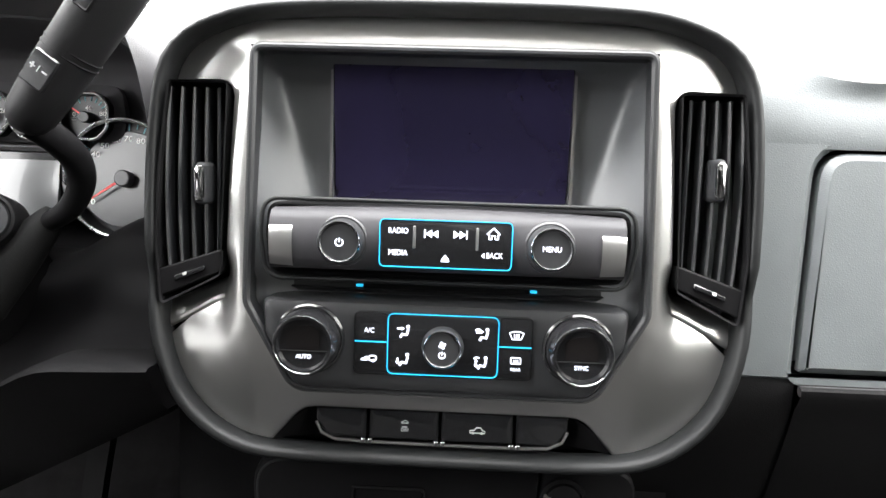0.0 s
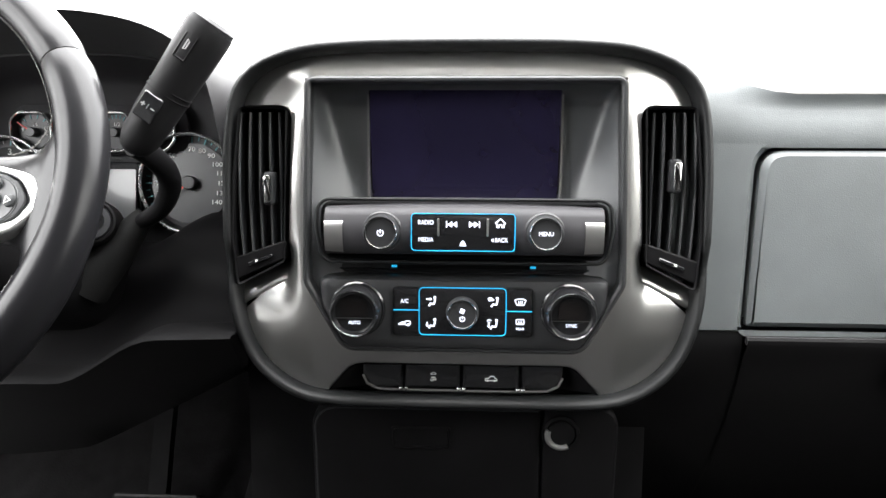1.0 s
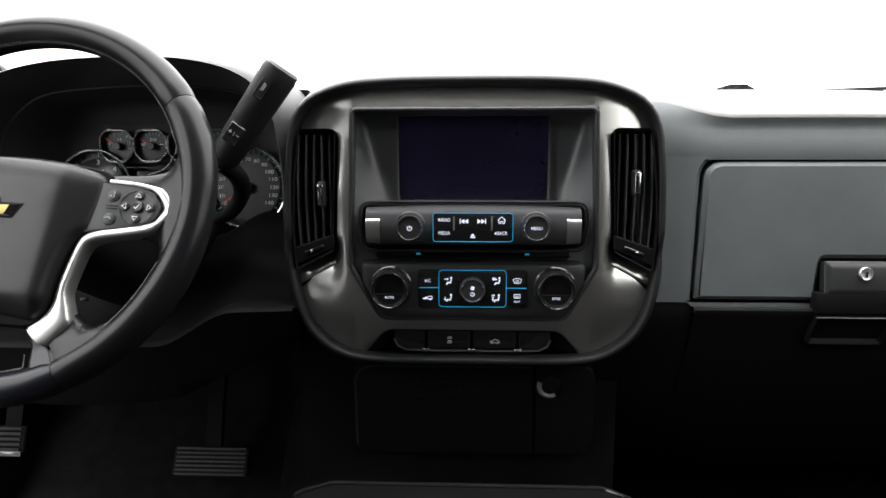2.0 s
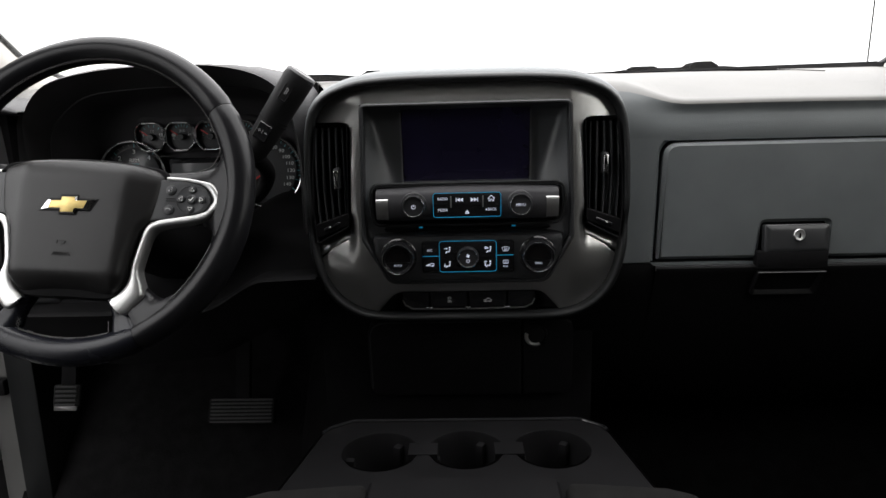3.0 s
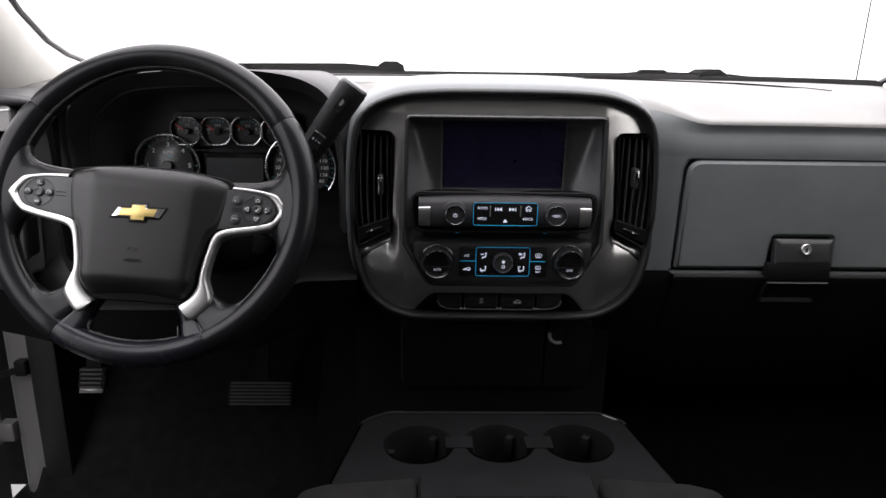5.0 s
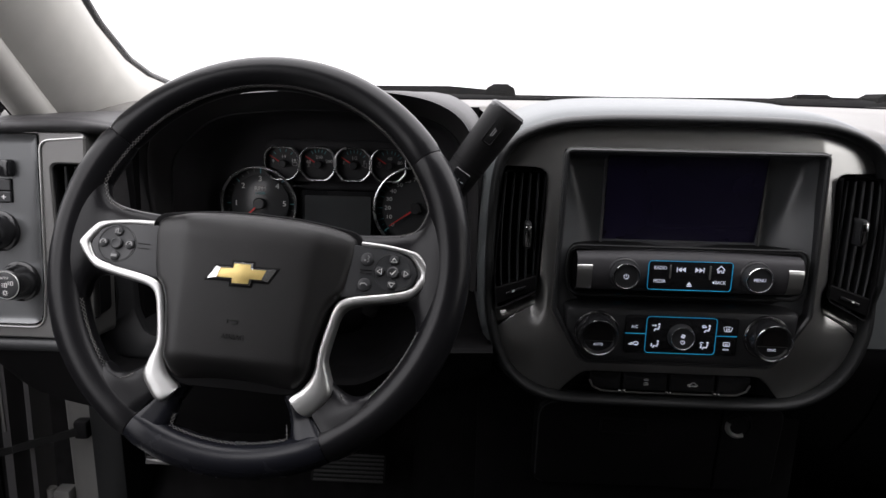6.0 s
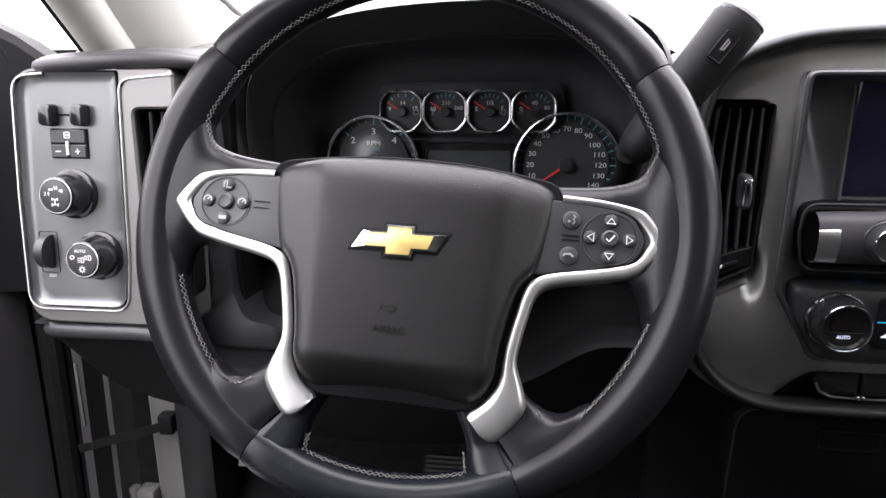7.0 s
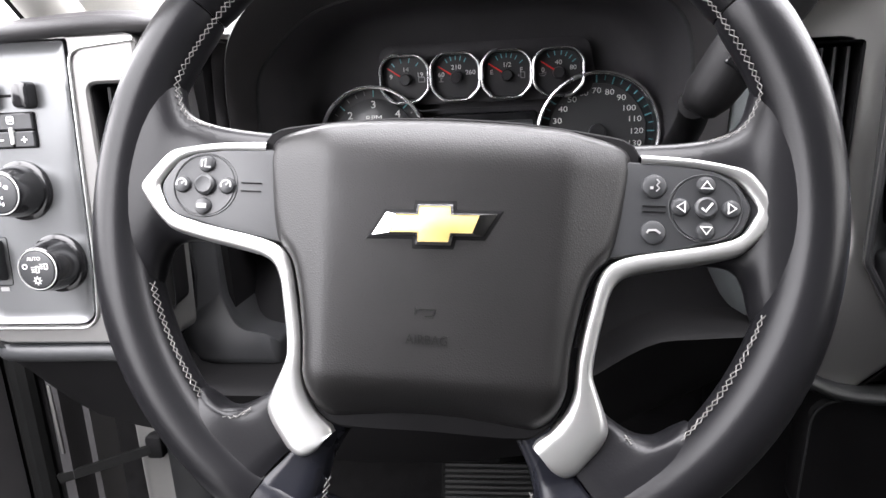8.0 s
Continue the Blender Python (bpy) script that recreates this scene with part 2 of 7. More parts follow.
def loft(bm, rows, closed=False, caps=False):
    loops = [[bm.verts.new(p) for p in r] for r in rows]
    m = len(loops[0])
    for a, b in zip(loops, loops[1:]):
        for k in range(m if closed else m - 1):
            bm.faces.new((a[k], a[(k + 1) % m], b[(k + 1) % m], b[k]))
    if caps:
        bm.faces.new(loops[0][::-1])
        bm.faces.new(loops[-1])
    return loops


def smooth_path(pts, n=40, closed=False):
    """A rounded path through the points."""
    P = [Vector(p) for p in pts]
    k = len(P)
    out = []
    spans = k if closed else k - 1
    for j in range(n if closed else n + 1):
        f = j / n * spans
        i = min(int(f), spans - 1)
        t = f - i
        g = (lambda q: P[q % k]) if closed else (lambda q: P[max(0, min(k - 1, q))])
        a, b, c, d = g(i - 1), g(i), g(i + 1), g(i + 2)
        out.append(0.5 * (2 * b + (c - a) * t + (2 * a - 5 * b + 4 * c - d) * t * t + (3 * b - a - 3 * c + d) * t ** 3))
    return out


def resample(pts, n):
    """n + 1 points at even spacing along a path."""
    P = smooth_path(pts, 120)
    d = [0.0]
    for p, q in zip(P, P[1:]):
        d.append(d[-1] + (q - p).length)
    out = []
    for k in range(n + 1):
        x = d[-1] * k / n
        i = max(j for j in range(len(P)) if d[j] <= x + 1e-9)
        j = min(i + 1, len(P) - 1)
        f = (x - d[i]) / max(1e-9, d[j] - d[i])
        out.append(P[i].lerp(P[j], min(1, f)))
    return out


def text(name, body, size, M, material, parent, depth=0.0002, align="CENTER", sx=1.0):
    """Flat raised lettering, centred on the frame M."""
    cu = bpy.data.curves.new(name, "FONT")
    cu.body, cu.size, cu.align_x, cu.align_y = body, size, align, "CENTER"
    cu.extrude, cu.resolution_u = depth, 3
    tmp = bpy.data.objects.new(name, cu)
    scene.collection.objects.link(tmp)
    dg = bpy.context.evaluated_depsgraph_get()
    dg.update()
    me = bpy.data.meshes.new_from_object(tmp.evaluated_get(dg))
    bpy.data.objects.remove(tmp)
    bpy.data.curves.remove(cu)
    me.transform(M @ Matrix.Diagonal((sx, 1, 1, 1)))
    me.materials.clear()
    me.materials.append(material)
    ob = new(name, me)
    ob.parent = parent
    return ob


def flat(bm, polys, M, h=0.0004):
    """Thin raised marks from a list of outlines."""
    for p in polys:
        pad(bm, p, [(0, -0.0002), (0, h)], M)


def stroke(bm, pts, w, M, h=0.0004, closed=False):
    """A raised line of width w along a flat path."""
    sweep(bm, [(u, v, 0) for u, v in pts], [(-w / 2, -0.0002), (w / 2, -0.0002), (w / 2, h), (-w / 2, h)], closed=closed, up=(0, 0, 1), M=M)


# ---------------------------------------------------------------- setting
# unseen floor, dark so that little light bounces up into the cab
bm = bmesh.new()
box(bm, -40, -40, -0.62, 40, 40, -0.52)
tagged(finish(bm, "ground", STUDIO, smooth=False), "unseen floor under the truck, kept dark to limit bounced light", "ground", kind="structure")

# cab shell: floor, firewall, roof, rear wall and sides with window openings
bm = bmesh.new()
loft(bm, [[(-0.93, y, z), (-0.25, y, z), (-0.16, y, z + h), (0.16, y, z + h), (0.25, y, z), (0.93, y, z)] for y, z, h in ((-1.72, 0.06, 0.05), (0.62, 0.06, 0.06), (0.80, 0.10, 0.08), (1.02, 0.34, 0.05), (1.06, 0.62, 0.02))])
tagged(finish(bm, "floor", CARPET), "black carpeted truck cab floor with tunnel", "floor", kind="structure")
bm = bmesh.new()
box(bm, -0.93, 1.07, 0.0, 0.93, 1.11, 0.90)
tagged(finish(bm, "wall_firewall", DARK, smooth=False), "black firewall closing the footwells", "wall", kind="structure")
bm = bmesh.new()
loft(bm, [[(x, y, 1.56 - 0.10 * abs(x / 0.72) ** 4 - d) for x in (-0.74, -0.6, -0.3, 0, 0.3, 0.6, 0.74)] for y, d in ((-1.72, 0.02), (-0.6, 0.0), (0.0, 0.02), (0.16, 0.05), (0.18, 0.09))])
rf = finish(bm, "ceiling", HEADLINER)
sol = rf.modifiers.new("thickness", "SOLIDIFY")
sol.thickness = 0.04
sol.offset = 1
tagged(rf, "light grey fabric headliner of the cab", "ceiling", kind="structure")


def side_wall(name, sx, open_front):
    b = bmesh.new()
    xs = sorted((sx * 0.93, sx * 0.99))
    if not open_front:
        box(b, xs[0], -0.40, 0.07, xs[1], 0.60, 0.90)
        box(b, xs[0], 0.60, 0.07, xs[1], 1.10, 0.90)
    box(b, xs[0], -1.72, 0.0, xs[1], -0.40, 0.90)
    for y0, y1 in ((-0.47, -0.35), (-1.72, -1.50)):
        v = [(sx * 0.95, y0), (sx * 0.95, y1), (sx * 0.89, y1), (sx * 0.89, y0)]
        loft(b, [[(x, y, 0.88) for x, y in v], [(x - sx * 0.19, y, 1.52) for x, y in v]], closed=True, caps=True)
    box(b, xs[0], -1.72, -0.02, xs[1], 0.95, 0.07)
    tagged(finish(b, name, HARD, smooth=False), "dark inner side of the truck cab", "wall", kind="structure")


side_wall("wall_left", -1, True)
side_wall("wall_right", 1, False)
bm = bmesh.new()
box(bm, -0.99, -1.76, 0.0, 0.99, -1.70, 1.02)
box(bm, -0.99, -1.76, 1.02, -0.62, -1.70, 1.60)
box(bm, 0.62, -1.76, 1.02, 0.99, -1.70, 1.60)
box(bm, -0.62, -1.76, 1.38, 0.62, -1.70, 1.60)
tagged(finish(bm, "wall_rear", HARD, smooth=False), "dark rear wall of the cab with window opening", "wall", kind="structure")

# unseen tinted panes, added to cut the light from the right and rear
def tinted(name, tint):
    g = bpy.data.materials.new(name)
    g.use_nodes = True
    n = g.node_tree.nodes
    n.clear()
    out = n.new("ShaderNodeOutputMaterial")
    t = n.new("ShaderNodeBsdfTransparent")
    t.inputs["Color"].default_value = (tint, tint, tint * 0.98, 1)
    k = n.new("ShaderNodeBsdfGlossy")
    k.inputs["Roughness"].default_value = 0.03
    x = n.new("ShaderNodeMixShader")
    x.inputs["Fac"].default_value = 0.05
    g.node_tree.links.new(t.outputs[0], x.inputs[1])
    g.node_tree.links.new(k.outputs[0], x.inputs[2])
    g.node_tree.links.new(x.outputs[0], out.inputs["Surface"])
    return g


DIM_GLASS, CLEAR_TINT = tinted("added_dim_glass", 0.20), tinted("added_thin_tint_glass", 0.85)
for nm, sx, y0, y1, gm in (("window_rear_left", -1, -1.50, -0.47, DIM_GLASS), ("window_rear_right", 1, -1.50, -0.47, DIM_GLASS), ("window_front_right", 1, -0.35, 0.62, CLEAR_TINT)):
    bm = bmesh.new()
    f1 = y1 if sx < 0 or y1 < 0 else 0.10
    loft(bm, [[(sx * (x + d), y, z) for y in (y0, yb)] for x, z, yb, d in ((0.93, 0.88, y1, 0), (0.745, 1.52, f1, 0), (0.745, 1.52, f1, 0.005), (0.93, 0.88, y1, 0.005))])
    tagged(finish(bm, nm, gm, smooth=False), "unseen tinted side pane added to cut the light", "window", kind="structure")
bm = bmesh.new()
box(bm, -0.63, -1.735, 1.01, 0.63, -1.73, 1.39)
tagged(finish(bm, "window_rear", DIM_GLASS, smooth=False), "unseen tinted rear pane added to cut the light", "window", kind="structure")

# whip antenna on the fender, seen through the windshield
bm = bmesh.new()
sweep(bm, [(1.010, 1.35, -0.52), (1.010, 1.35, 0.85), (1.030, 1.35, 1.9)], ngon(0.0018, 8), up=(0, 1, 0))
tagged(finish(bm, "antenna", HARD), "thin dark whip antenna outside the windshield", "antenna")


def rear_edge(x):
    """The line where the windshield meets the dash top."""
    return 1.185 - 0.36 * (abs(x) / 0.82) ** 1.7


# pillars
def pillar(name, sx, inset=0.0, flare=1.0):
    d = Vector((-0.06 * sx, -0.58, 0.45))
    sec = [(0.845, 0.70, 0.900), (0.815, 0.635, 0.915), (0.790, 0.665, 0.918), (0.768, 0.715, 0.925), (0.765, 0.765, 0.935), (0.778, 0.81, 0.943), (0.802, 0.852, 0.950), (0.845, 0.86, 0.95), (0.90, 0.80, 0.93)]
    rows = []
    for s, fl in ((-0.14, 0.085), (-0.06, 0.085), (-0.015, 0.070), (0.015, 0.045), (0.05, 0.022), (0.10, 0.008), (0.2, 0.0), (0.4, 0.0), (0.7, 0.0), (1.0, 0.0), (1.3, 0.0)):
        pull = 1 - 0.22 * min(1, max(0, s))
        row = []
        for k, (x, y, z) in enumerate(sec):
            f = flare * fl * max(0.0, 1 - abs(k - 6) / 2.5)
            row.append(Vector((sx * (0.82 - inset + (x - 0.82) * pull - f), 0.73 + (y - 0.73) * pull + f * 0.8, z)) + d * s)
        rows.append(row)
    t = thing(name, "light grey trim of the windshield pillar", "pillar", kind="structure")
    b = bmesh.new()
    loft(b, rows, closed=True, caps=True)
    part("pillar_trim", b, TRIM, t, sharp=80)
    # black frit along the glass and door seal along the opening
    for nm, k, r, mt, off in (("windshield_frit", 6, 0.009, GLOSS, (0.004, 0.012)), ("body_flange", 1, 0.024, TRIM, (0.011, 0.002)), ("door_seal", 1, 0.010, RUBBER, (0.041, 0.010))):
        b = bmesh.new()
        off = Vector((sx * off[0], off[1], 0.0))
        sweep(b, [r_[k] + off for r_ in rows], ngon(r, 14), up=(0, 0, 1))
        part(nm, b, mt, t)


pillar("pillar_left", -1)
pillar("pillar_right", 1, 0.010, 0.40)
grab = thing("grab_handle", "light grey grab handle on the pillar", "grab handle")
bm = bmesh.new()
gb = Vector((0.755, 0.60, 1.055))
gd_ = Vector((-0.06, -0.58, 0.45))
sweep(bm, smooth_path([gb, gb + gd_ * 0.02 + Vector((-0.030, -0.02, -0.008)), gb + gd_ * 0.10 + Vector((-0.036, -0.02, 0)), gb + gd_ * 0.35 + Vector((-0.036, -0.02, 0)), gb + gd_ * 0.42], 20), ngon(0.014, 10), up=(0, 0, 1))
part("grip", bm, TRIM, grab)

# windshield
m = bpy.data.materials.new("windshield_glass")
m.use_nodes = True
nt = m.node_tree
nt.nodes.clear()
o = nt.nodes.new("ShaderNodeOutputMaterial")
mx = nt.nodes.new("ShaderNodeMixShader")
tr = nt.nodes.new("ShaderNodeBsdfTransparent")
gl = nt.nodes.new("ShaderNodeBsdfGlossy")
gl.inputs["Roughness"].default_value = 0.02
mx.inputs["Fac"].default_value = 0.04
nt.links.new(tr.outputs[0], mx.inputs[1])
nt.links.new(gl.outputs[0], mx.inputs[2])
nt.links.new(mx.outputs[0], o.inputs["Surface"])
bm = bmesh.new()
rows = []
for s in np.linspace(0, 1, 9):
    row = []
    for x in np.linspace(-0.80, 0.80, 17):
        y0, y1 = rear_edge(x), 0.20 - 0.10 * (x / 0.8) ** 2
        row.append((x * (1 - 0.09 * s), y0 + (y1 - y0) * s, 0.952 + 0.52 * s + 0.03 * math.sin(math.pi * s)))
    rows.append(row)
loft(bm, rows)
ws = tagged(finish(bm, "window_windshield", m), "clear curved windshield above the dashboard", "windshield", kind="structure")
ws.visible_shadow = False

# cowl outside the glass
bm = bmesh.new()
rows = []
for dy, z in ((-0.01, 0.88), (0.0, 0.943), (0.02, 0.955), (0.05, 0.958), (0.11, 0.957), (0.20, 0.93), (0.40, 0.85)):
    rows.append([(x, rear_edge(x) + dy, z - 0.012 * (x / 0.85) ** 2 + 0.004 * max(0, min(1, (x - 0.10) / 0.25))) for x in np.linspace(-0.84, 0.84, 25)])
loft(bm, rows)
tagged(finish(bm, "trim_cowl", COWL), "black plastic cowl at the foot of the windshield", "cowl", kind="structure")


def wiper(x0, x1, box_x, drop, box_drop, wide, joint=None):
    t = thing("wiper", "black windshield wiper parked on the cowl", "wiper", "windshield wipers")
    b = bmesh.new()
    pts = []
    for k in range(13):
        f = k / 12
        x = x0 + (x1 - x0) * f
        pts.append((x, rear_edge(x) + 0.07, 0.948 - drop + 0.009 * min(1, 4 * f, 4 * (1 - f)) - 0.018 * (x / 0.85) ** 2))
    sweep(b, pts, [(-0.008, -0.012), (0.008, -0.012), (0.006, 0.008), (-0.006, 0.008)], up=(0, 0, 1))
    part("blade", b, COWL, t)
    b = bmesh.new()
    y = rear_edge(box_x) + 0.05
    zb = 0.944 - box_drop - 0.016 * (box_x / 0.85) ** 2
    loft(b, [[(box_x - w, y - 0.02, z), (box_x + w, y - 0.02, z), (box_x + w, y + 0.05, z), (box_x - w, y + 0.05, z)] for w, z in ((0.040 * wide, zb - 0.03), (0.040 * wide, zb), (0.036 * wide, zb + 0.014), (0.022 * wide, zb + 0.020), (0.020 * wide, zb + 0.022))], closed=True, caps=True)
    part("pivot_cover", b, COWL, t)
    if joint is not None:
        b = bmesh.new()
        yj, zj = rear_edge(joint) + 0.07, 0.965 - drop - 0.018 * (joint / 0.85) ** 2
        loft(b, [[(joint - w, yj - 0.012, z), (joint + w, yj - 0.012, z), (joint + w, yj + 0.012, z), (joint - w, yj + 0.012, z)] for w, z in ((0.036, zj - 0.015), (0.032, zj), (0.024, zj + 0.004))], closed=True, caps=True)
        part("blade_adapter", b, COWL, t)


wiper(-0.66, -0.20, -0.207, -0.010, -0.0135, 0.78)
wiper(0.30, 0.635, 0.505, -0.003, -0.0098, 0.80, 0.400)

# small yellow card at the windshield's foot
bm = bmesh.new()
box(bm, -0.604, 0.735, 0.930, -0.570, 0.737, 0.960, bev=0.0005)
tagged(finish(bm, "card", YELLOW, smooth=False), "small yellow card standing behind the gauge hood", "card")

# ---------------------------------------------------------------- dashboard
dash = thing("dashboard", "black grained vinyl dashboard with rounded top", "dashboard")

# top pad
def passenger_top(y):
    """The height of the pad on the passenger's side, behind its roll."""
    return float(np.interp(y, (0.60, 0.62, 0.65, 0.70, 0.76, 0.82, 0.88, 0.95, 1.05, 1.2), (0.870, 0.878, 0.892, 0.908, 0.923, 0.934, 0.941, 0.9445, 0.946, 0.947)))


bm = bmesh.new()
rows = []
prof = ((0.645, 0.885), (0.67, 0.896), (0.70, 0.905), (0.73, 0.918), (0.76, 0.9285), (0.80, 0.9335), (0.84, 0.937), (0.88, 0.940), (0.94, 0.943), (1.0, 0.946), (1.09, 0.948), (1.19, 0.949))
for y, z in prof:
    row = []
    for x in np.linspace(-0.90, 0.90, 37):
        f = (y - 0.645) / 0.545
        yy = 0.645 + (rear_edge(x) + 0.01 - 0.645) * f
        zz = z - 0.012 * (abs(x) / 0.9) ** 3
        if -0.69 < x < -0.24 and yy < 0.785:
            yy, zz = 0.785, 0.928
        if -0.36 < x < 0.36 and f < 0.5:
            zz += 0.010 * (1 - f * 2) * (1 - (x / 0.36) ** 2)
        if x > 0.2:
            w = min(1.0, (x - 0.2) / 0.15)
            zz += (passenger_top(yy) - zz) * w * w * (3 - 2 * w)
        row.append((x, yy, zz))
    rows.append(row)
loft(bm, rows)
part("top_pad", bm, PAD, dash, sharp=60)

# long defroster slot
bm = bmesh.new()
def pad_top(x, y):
    """The top pad's height."""
    f = (y - 0.645) / (rear_edge(x) + 0.01 - 0.645)
    z = float(np.interp(0.645 + 0.545 * f, [p[0] for p in prof], [p[1] for p in prof])) - 0.012 * (abs(x) / 0.9) ** 3
    w = min(1.0, max(0.0, (x - 0.2) / 0.15))
    return z + (passenger_top(y) - z) * w * w * (3 - 2 * w)


rows = [(x, rear_edge(x) - 0.16, pad_top(x, rear_edge(x) - 0.16) + 0.0012) for x in np.linspace(-0.42, 0.62, 60)]
sweep(bm, rows, [(-0.004, -0.004), (0.004, -0.004), (0.004, 0.0012), (-0.004, 0.0012)], up=(0, 0, 1))
part("defroster_slot", bm, DARK, dash)

# passenger roll and fascia with an opening for the glove box
def bulge(x):
    return 0.05 * max(0, (x - 0.74) / 0.3) ** 2


bm = bmesh.new()
rows = []
roll = ((0.5985, 0.830), (0.5972, 0.840), (0.5995, 0.858), (0.6025, 0.866), (0.6030, 0.872), (0.6010, 0.8775), (0.5995, 0.8815), (0.6005, 0.8850), (0.6050, 0.8880), (0.615, 0.8905), (0.65, 0.8985), (0.70, 0.9125), (0.76, 0.9268), (0.82, 0.9368))
high = ((0.5985, 0.830), (0.5970, 0.842), (0.5980, 0.860), (0.6005, 0.872), (0.6045, 0.884), (0.610, 0.8945), (0.617, 0.903), (0.626, 0.9105), (0.638, 0.9165), (0.651, 0.920), (0.68, 0.924), (0.72, 0.930), (0.77, 0.9352), (0.82, 0.9395))
for (y, z), (yh, zh) in zip(roll, high):
    row = []
    for x in [0.20 + 0.02 * k for k in range(10)] + [0.41 + 0.04 * k for k in range(14)]:
        w = max(0.0, min(1.0, (x - 0.225) / 0.095))
        w = w * w * (3 - 2 * w)
        row.append((x, yh + (y - yh) * w + bulge(x), zh + (z - zh) * w - (0.004 * max(0, (x - 0.45) / 0.45) if z > 0.86 else 0)))
    rows.append(row)
loft(bm, rows[:7])
part("passenger_roll", bm, SOFT, dash, sharp=60)
bm = bmesh.new()
loft(bm, rows[6:])
part("pad_front", bm, PAD, dash, "front of the top pad, tinted warm for the light on it", sharp=60)
FAS = face(0, 0.598, 0)
glove_out = rpoly([(0.284, 0.650), (0.683, 0.650), (0.693, 0.74), (0.680, 0.829), (0.289, 0.829)], [0.004, 0.012, 0.05, 0.024, 0.024], 6)
bm = bmesh.new()
plate(bm, rpoly([(0.20, 0.642), (0.76, 0.642), (0.76, 0.842), (0.20, 0.842)], 0.002, 1), [offset(ccw(glove_out), -0.0026)], 0.0, 0.03, FAS, 0.006)
part("passenger_fascia", bm, SOFT, dash)
bm = bmesh.new()
loft(bm, [[(x, 0.598 + bulge(x) + (0.02 * k), z) for x in np.linspace(0.755, 0.93, 8)] for k, z in ((1, 0.60), (0, 0.642), (0, 0.75), (0, 0.856))])
part("end_fascia", bm, SOFT, dash)
bm = bmesh.new()
box(bm, 0.25, 0.622, 0.60, 0.71, 0.628, 0.84)
part("glove_box_liner", bm, DARK, dash, smooth=False)

# lower passenger panel, darkened for the shade under the dash, with its pale lip
bm = bmesh.new()
rows = []
for y, z in ((0.604, 0.6425), (0.590, 0.6425), (0.5875, 0.640), (0.588, 0.634), (0.596, 0.622), (0.604, 0.60), (0.630, 0.54), (0.68, 0.46), (0.75, 0.37), (0.80, 0.33)):
    rows.append([(x, y + bulge(x) * 0.5, z) for x in np.linspace(0.283, 0.683, 14)])
loft(bm, rows)
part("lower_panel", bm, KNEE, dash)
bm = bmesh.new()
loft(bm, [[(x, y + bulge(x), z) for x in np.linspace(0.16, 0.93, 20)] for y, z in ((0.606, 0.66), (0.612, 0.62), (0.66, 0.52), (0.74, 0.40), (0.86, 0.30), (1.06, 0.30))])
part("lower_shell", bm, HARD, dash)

# the fascia's soft vinyl carried down, darkened for the weaker light there
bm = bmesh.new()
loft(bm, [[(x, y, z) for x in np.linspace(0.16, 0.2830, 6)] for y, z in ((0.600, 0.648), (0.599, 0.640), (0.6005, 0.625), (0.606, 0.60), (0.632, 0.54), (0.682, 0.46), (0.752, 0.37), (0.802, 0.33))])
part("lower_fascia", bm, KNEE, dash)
# pale rounded lip under the glove box door
for x0, x1 in ((0.284, 0.4300), (0.5350, 0.683)):
    bm = bmesh.new()
    sweep(bm, [(x, 0.5920 + bulge(x) * 0.5, 0.6385) for x in np.linspace(x0, x1, 10)], ngon(0.0043, 10), up=(0, 0, 1))
    part("lower_lip", bm, HOOD, dash, sharp=70)
# glove box door, latch and lock
glove = thing("glove_box_door", "closed dark grey grained glove box door", "glove box")
bm = bmesh.new()
gd = [(0.2855, 0.6515), (0.4365, 0.6515), (0.4400, 0.706), (0.5370, 0.706), (0.5340, 0.6515), (0.6815, 0.6515), (0.6880, 0.74), (0.680, 0.8275), (0.291, 0.8275)]
gp = rpoly(gd, [0.003, 0.003, 0.006, 0.006, 0.003, 0.012, 0.06, 0.028, 0.024], 6)
plate(bm, gp, [], 0.0025, 0.03, FAS, 0.0055)
part("door_panel", bm, SOFT, glove)
bm = bmesh.new()
box(bm, 0.433, 0.605, 0.60, 0.541, 0.62, 0.708)
part("latch_well", bm, DARK, glove, smooth=False)
bm = bmesh.new()
LM = face(0, 0.590, 0.683, 8)
pad(bm, rrect(0.4412, -0.022, 0.5355, 0.0205, 0.004), [(0, -0.01), (0, 0.002), (0.002, 0.004), (0.008, 0.005)], LM)
latch = part("latch", bm, SATIN, glove, "satin black push latch")
bm = bmesh.new()
lathe(bm, [(0.0085, 0.003), (0.0085, 0.0075), (0.0075, 0.0085), (0.006, 0.0078)], face(0.489, 0.590, 0.688, 8), 24)
part("lock", bm, SILVER, latch, "round silver key lock")
bm = bmesh.new()
box(bm, 0.4884, 0.5795, 0.6845, 0.4896, 0.5820, 0.6920)
part("keyhole", bm, DARK, latch, smooth=False)
bm = bmesh.new()
PK = face(0.482, 0.5925, 0.6185, -24)
pad(bm, rpoly([(-0.053, -0.026), (0.045, -0.026), (0.050, 0.018), (-0.049, 0.018)], [0.006, 0.006, 0.002, 0.002], 4), [(0, -0.02), (0, 0.003), (0.0012, 0.0045), (0.0030, 0.0030), (0.006, -0.002)], PK)
part("pull_pocket", bm, HARD, glove)
# solid black block in place of the shaded gap under the latch
bm = bmesh.new()
box(bm, 0.431, 0.583, 0.6375, 0.534, 0.600, 0.664, bev=0.001)
part("pull_gap_shade", bm, DARK, glove, "black block for the shade in the gap under the latch")
bm = bmesh.new()
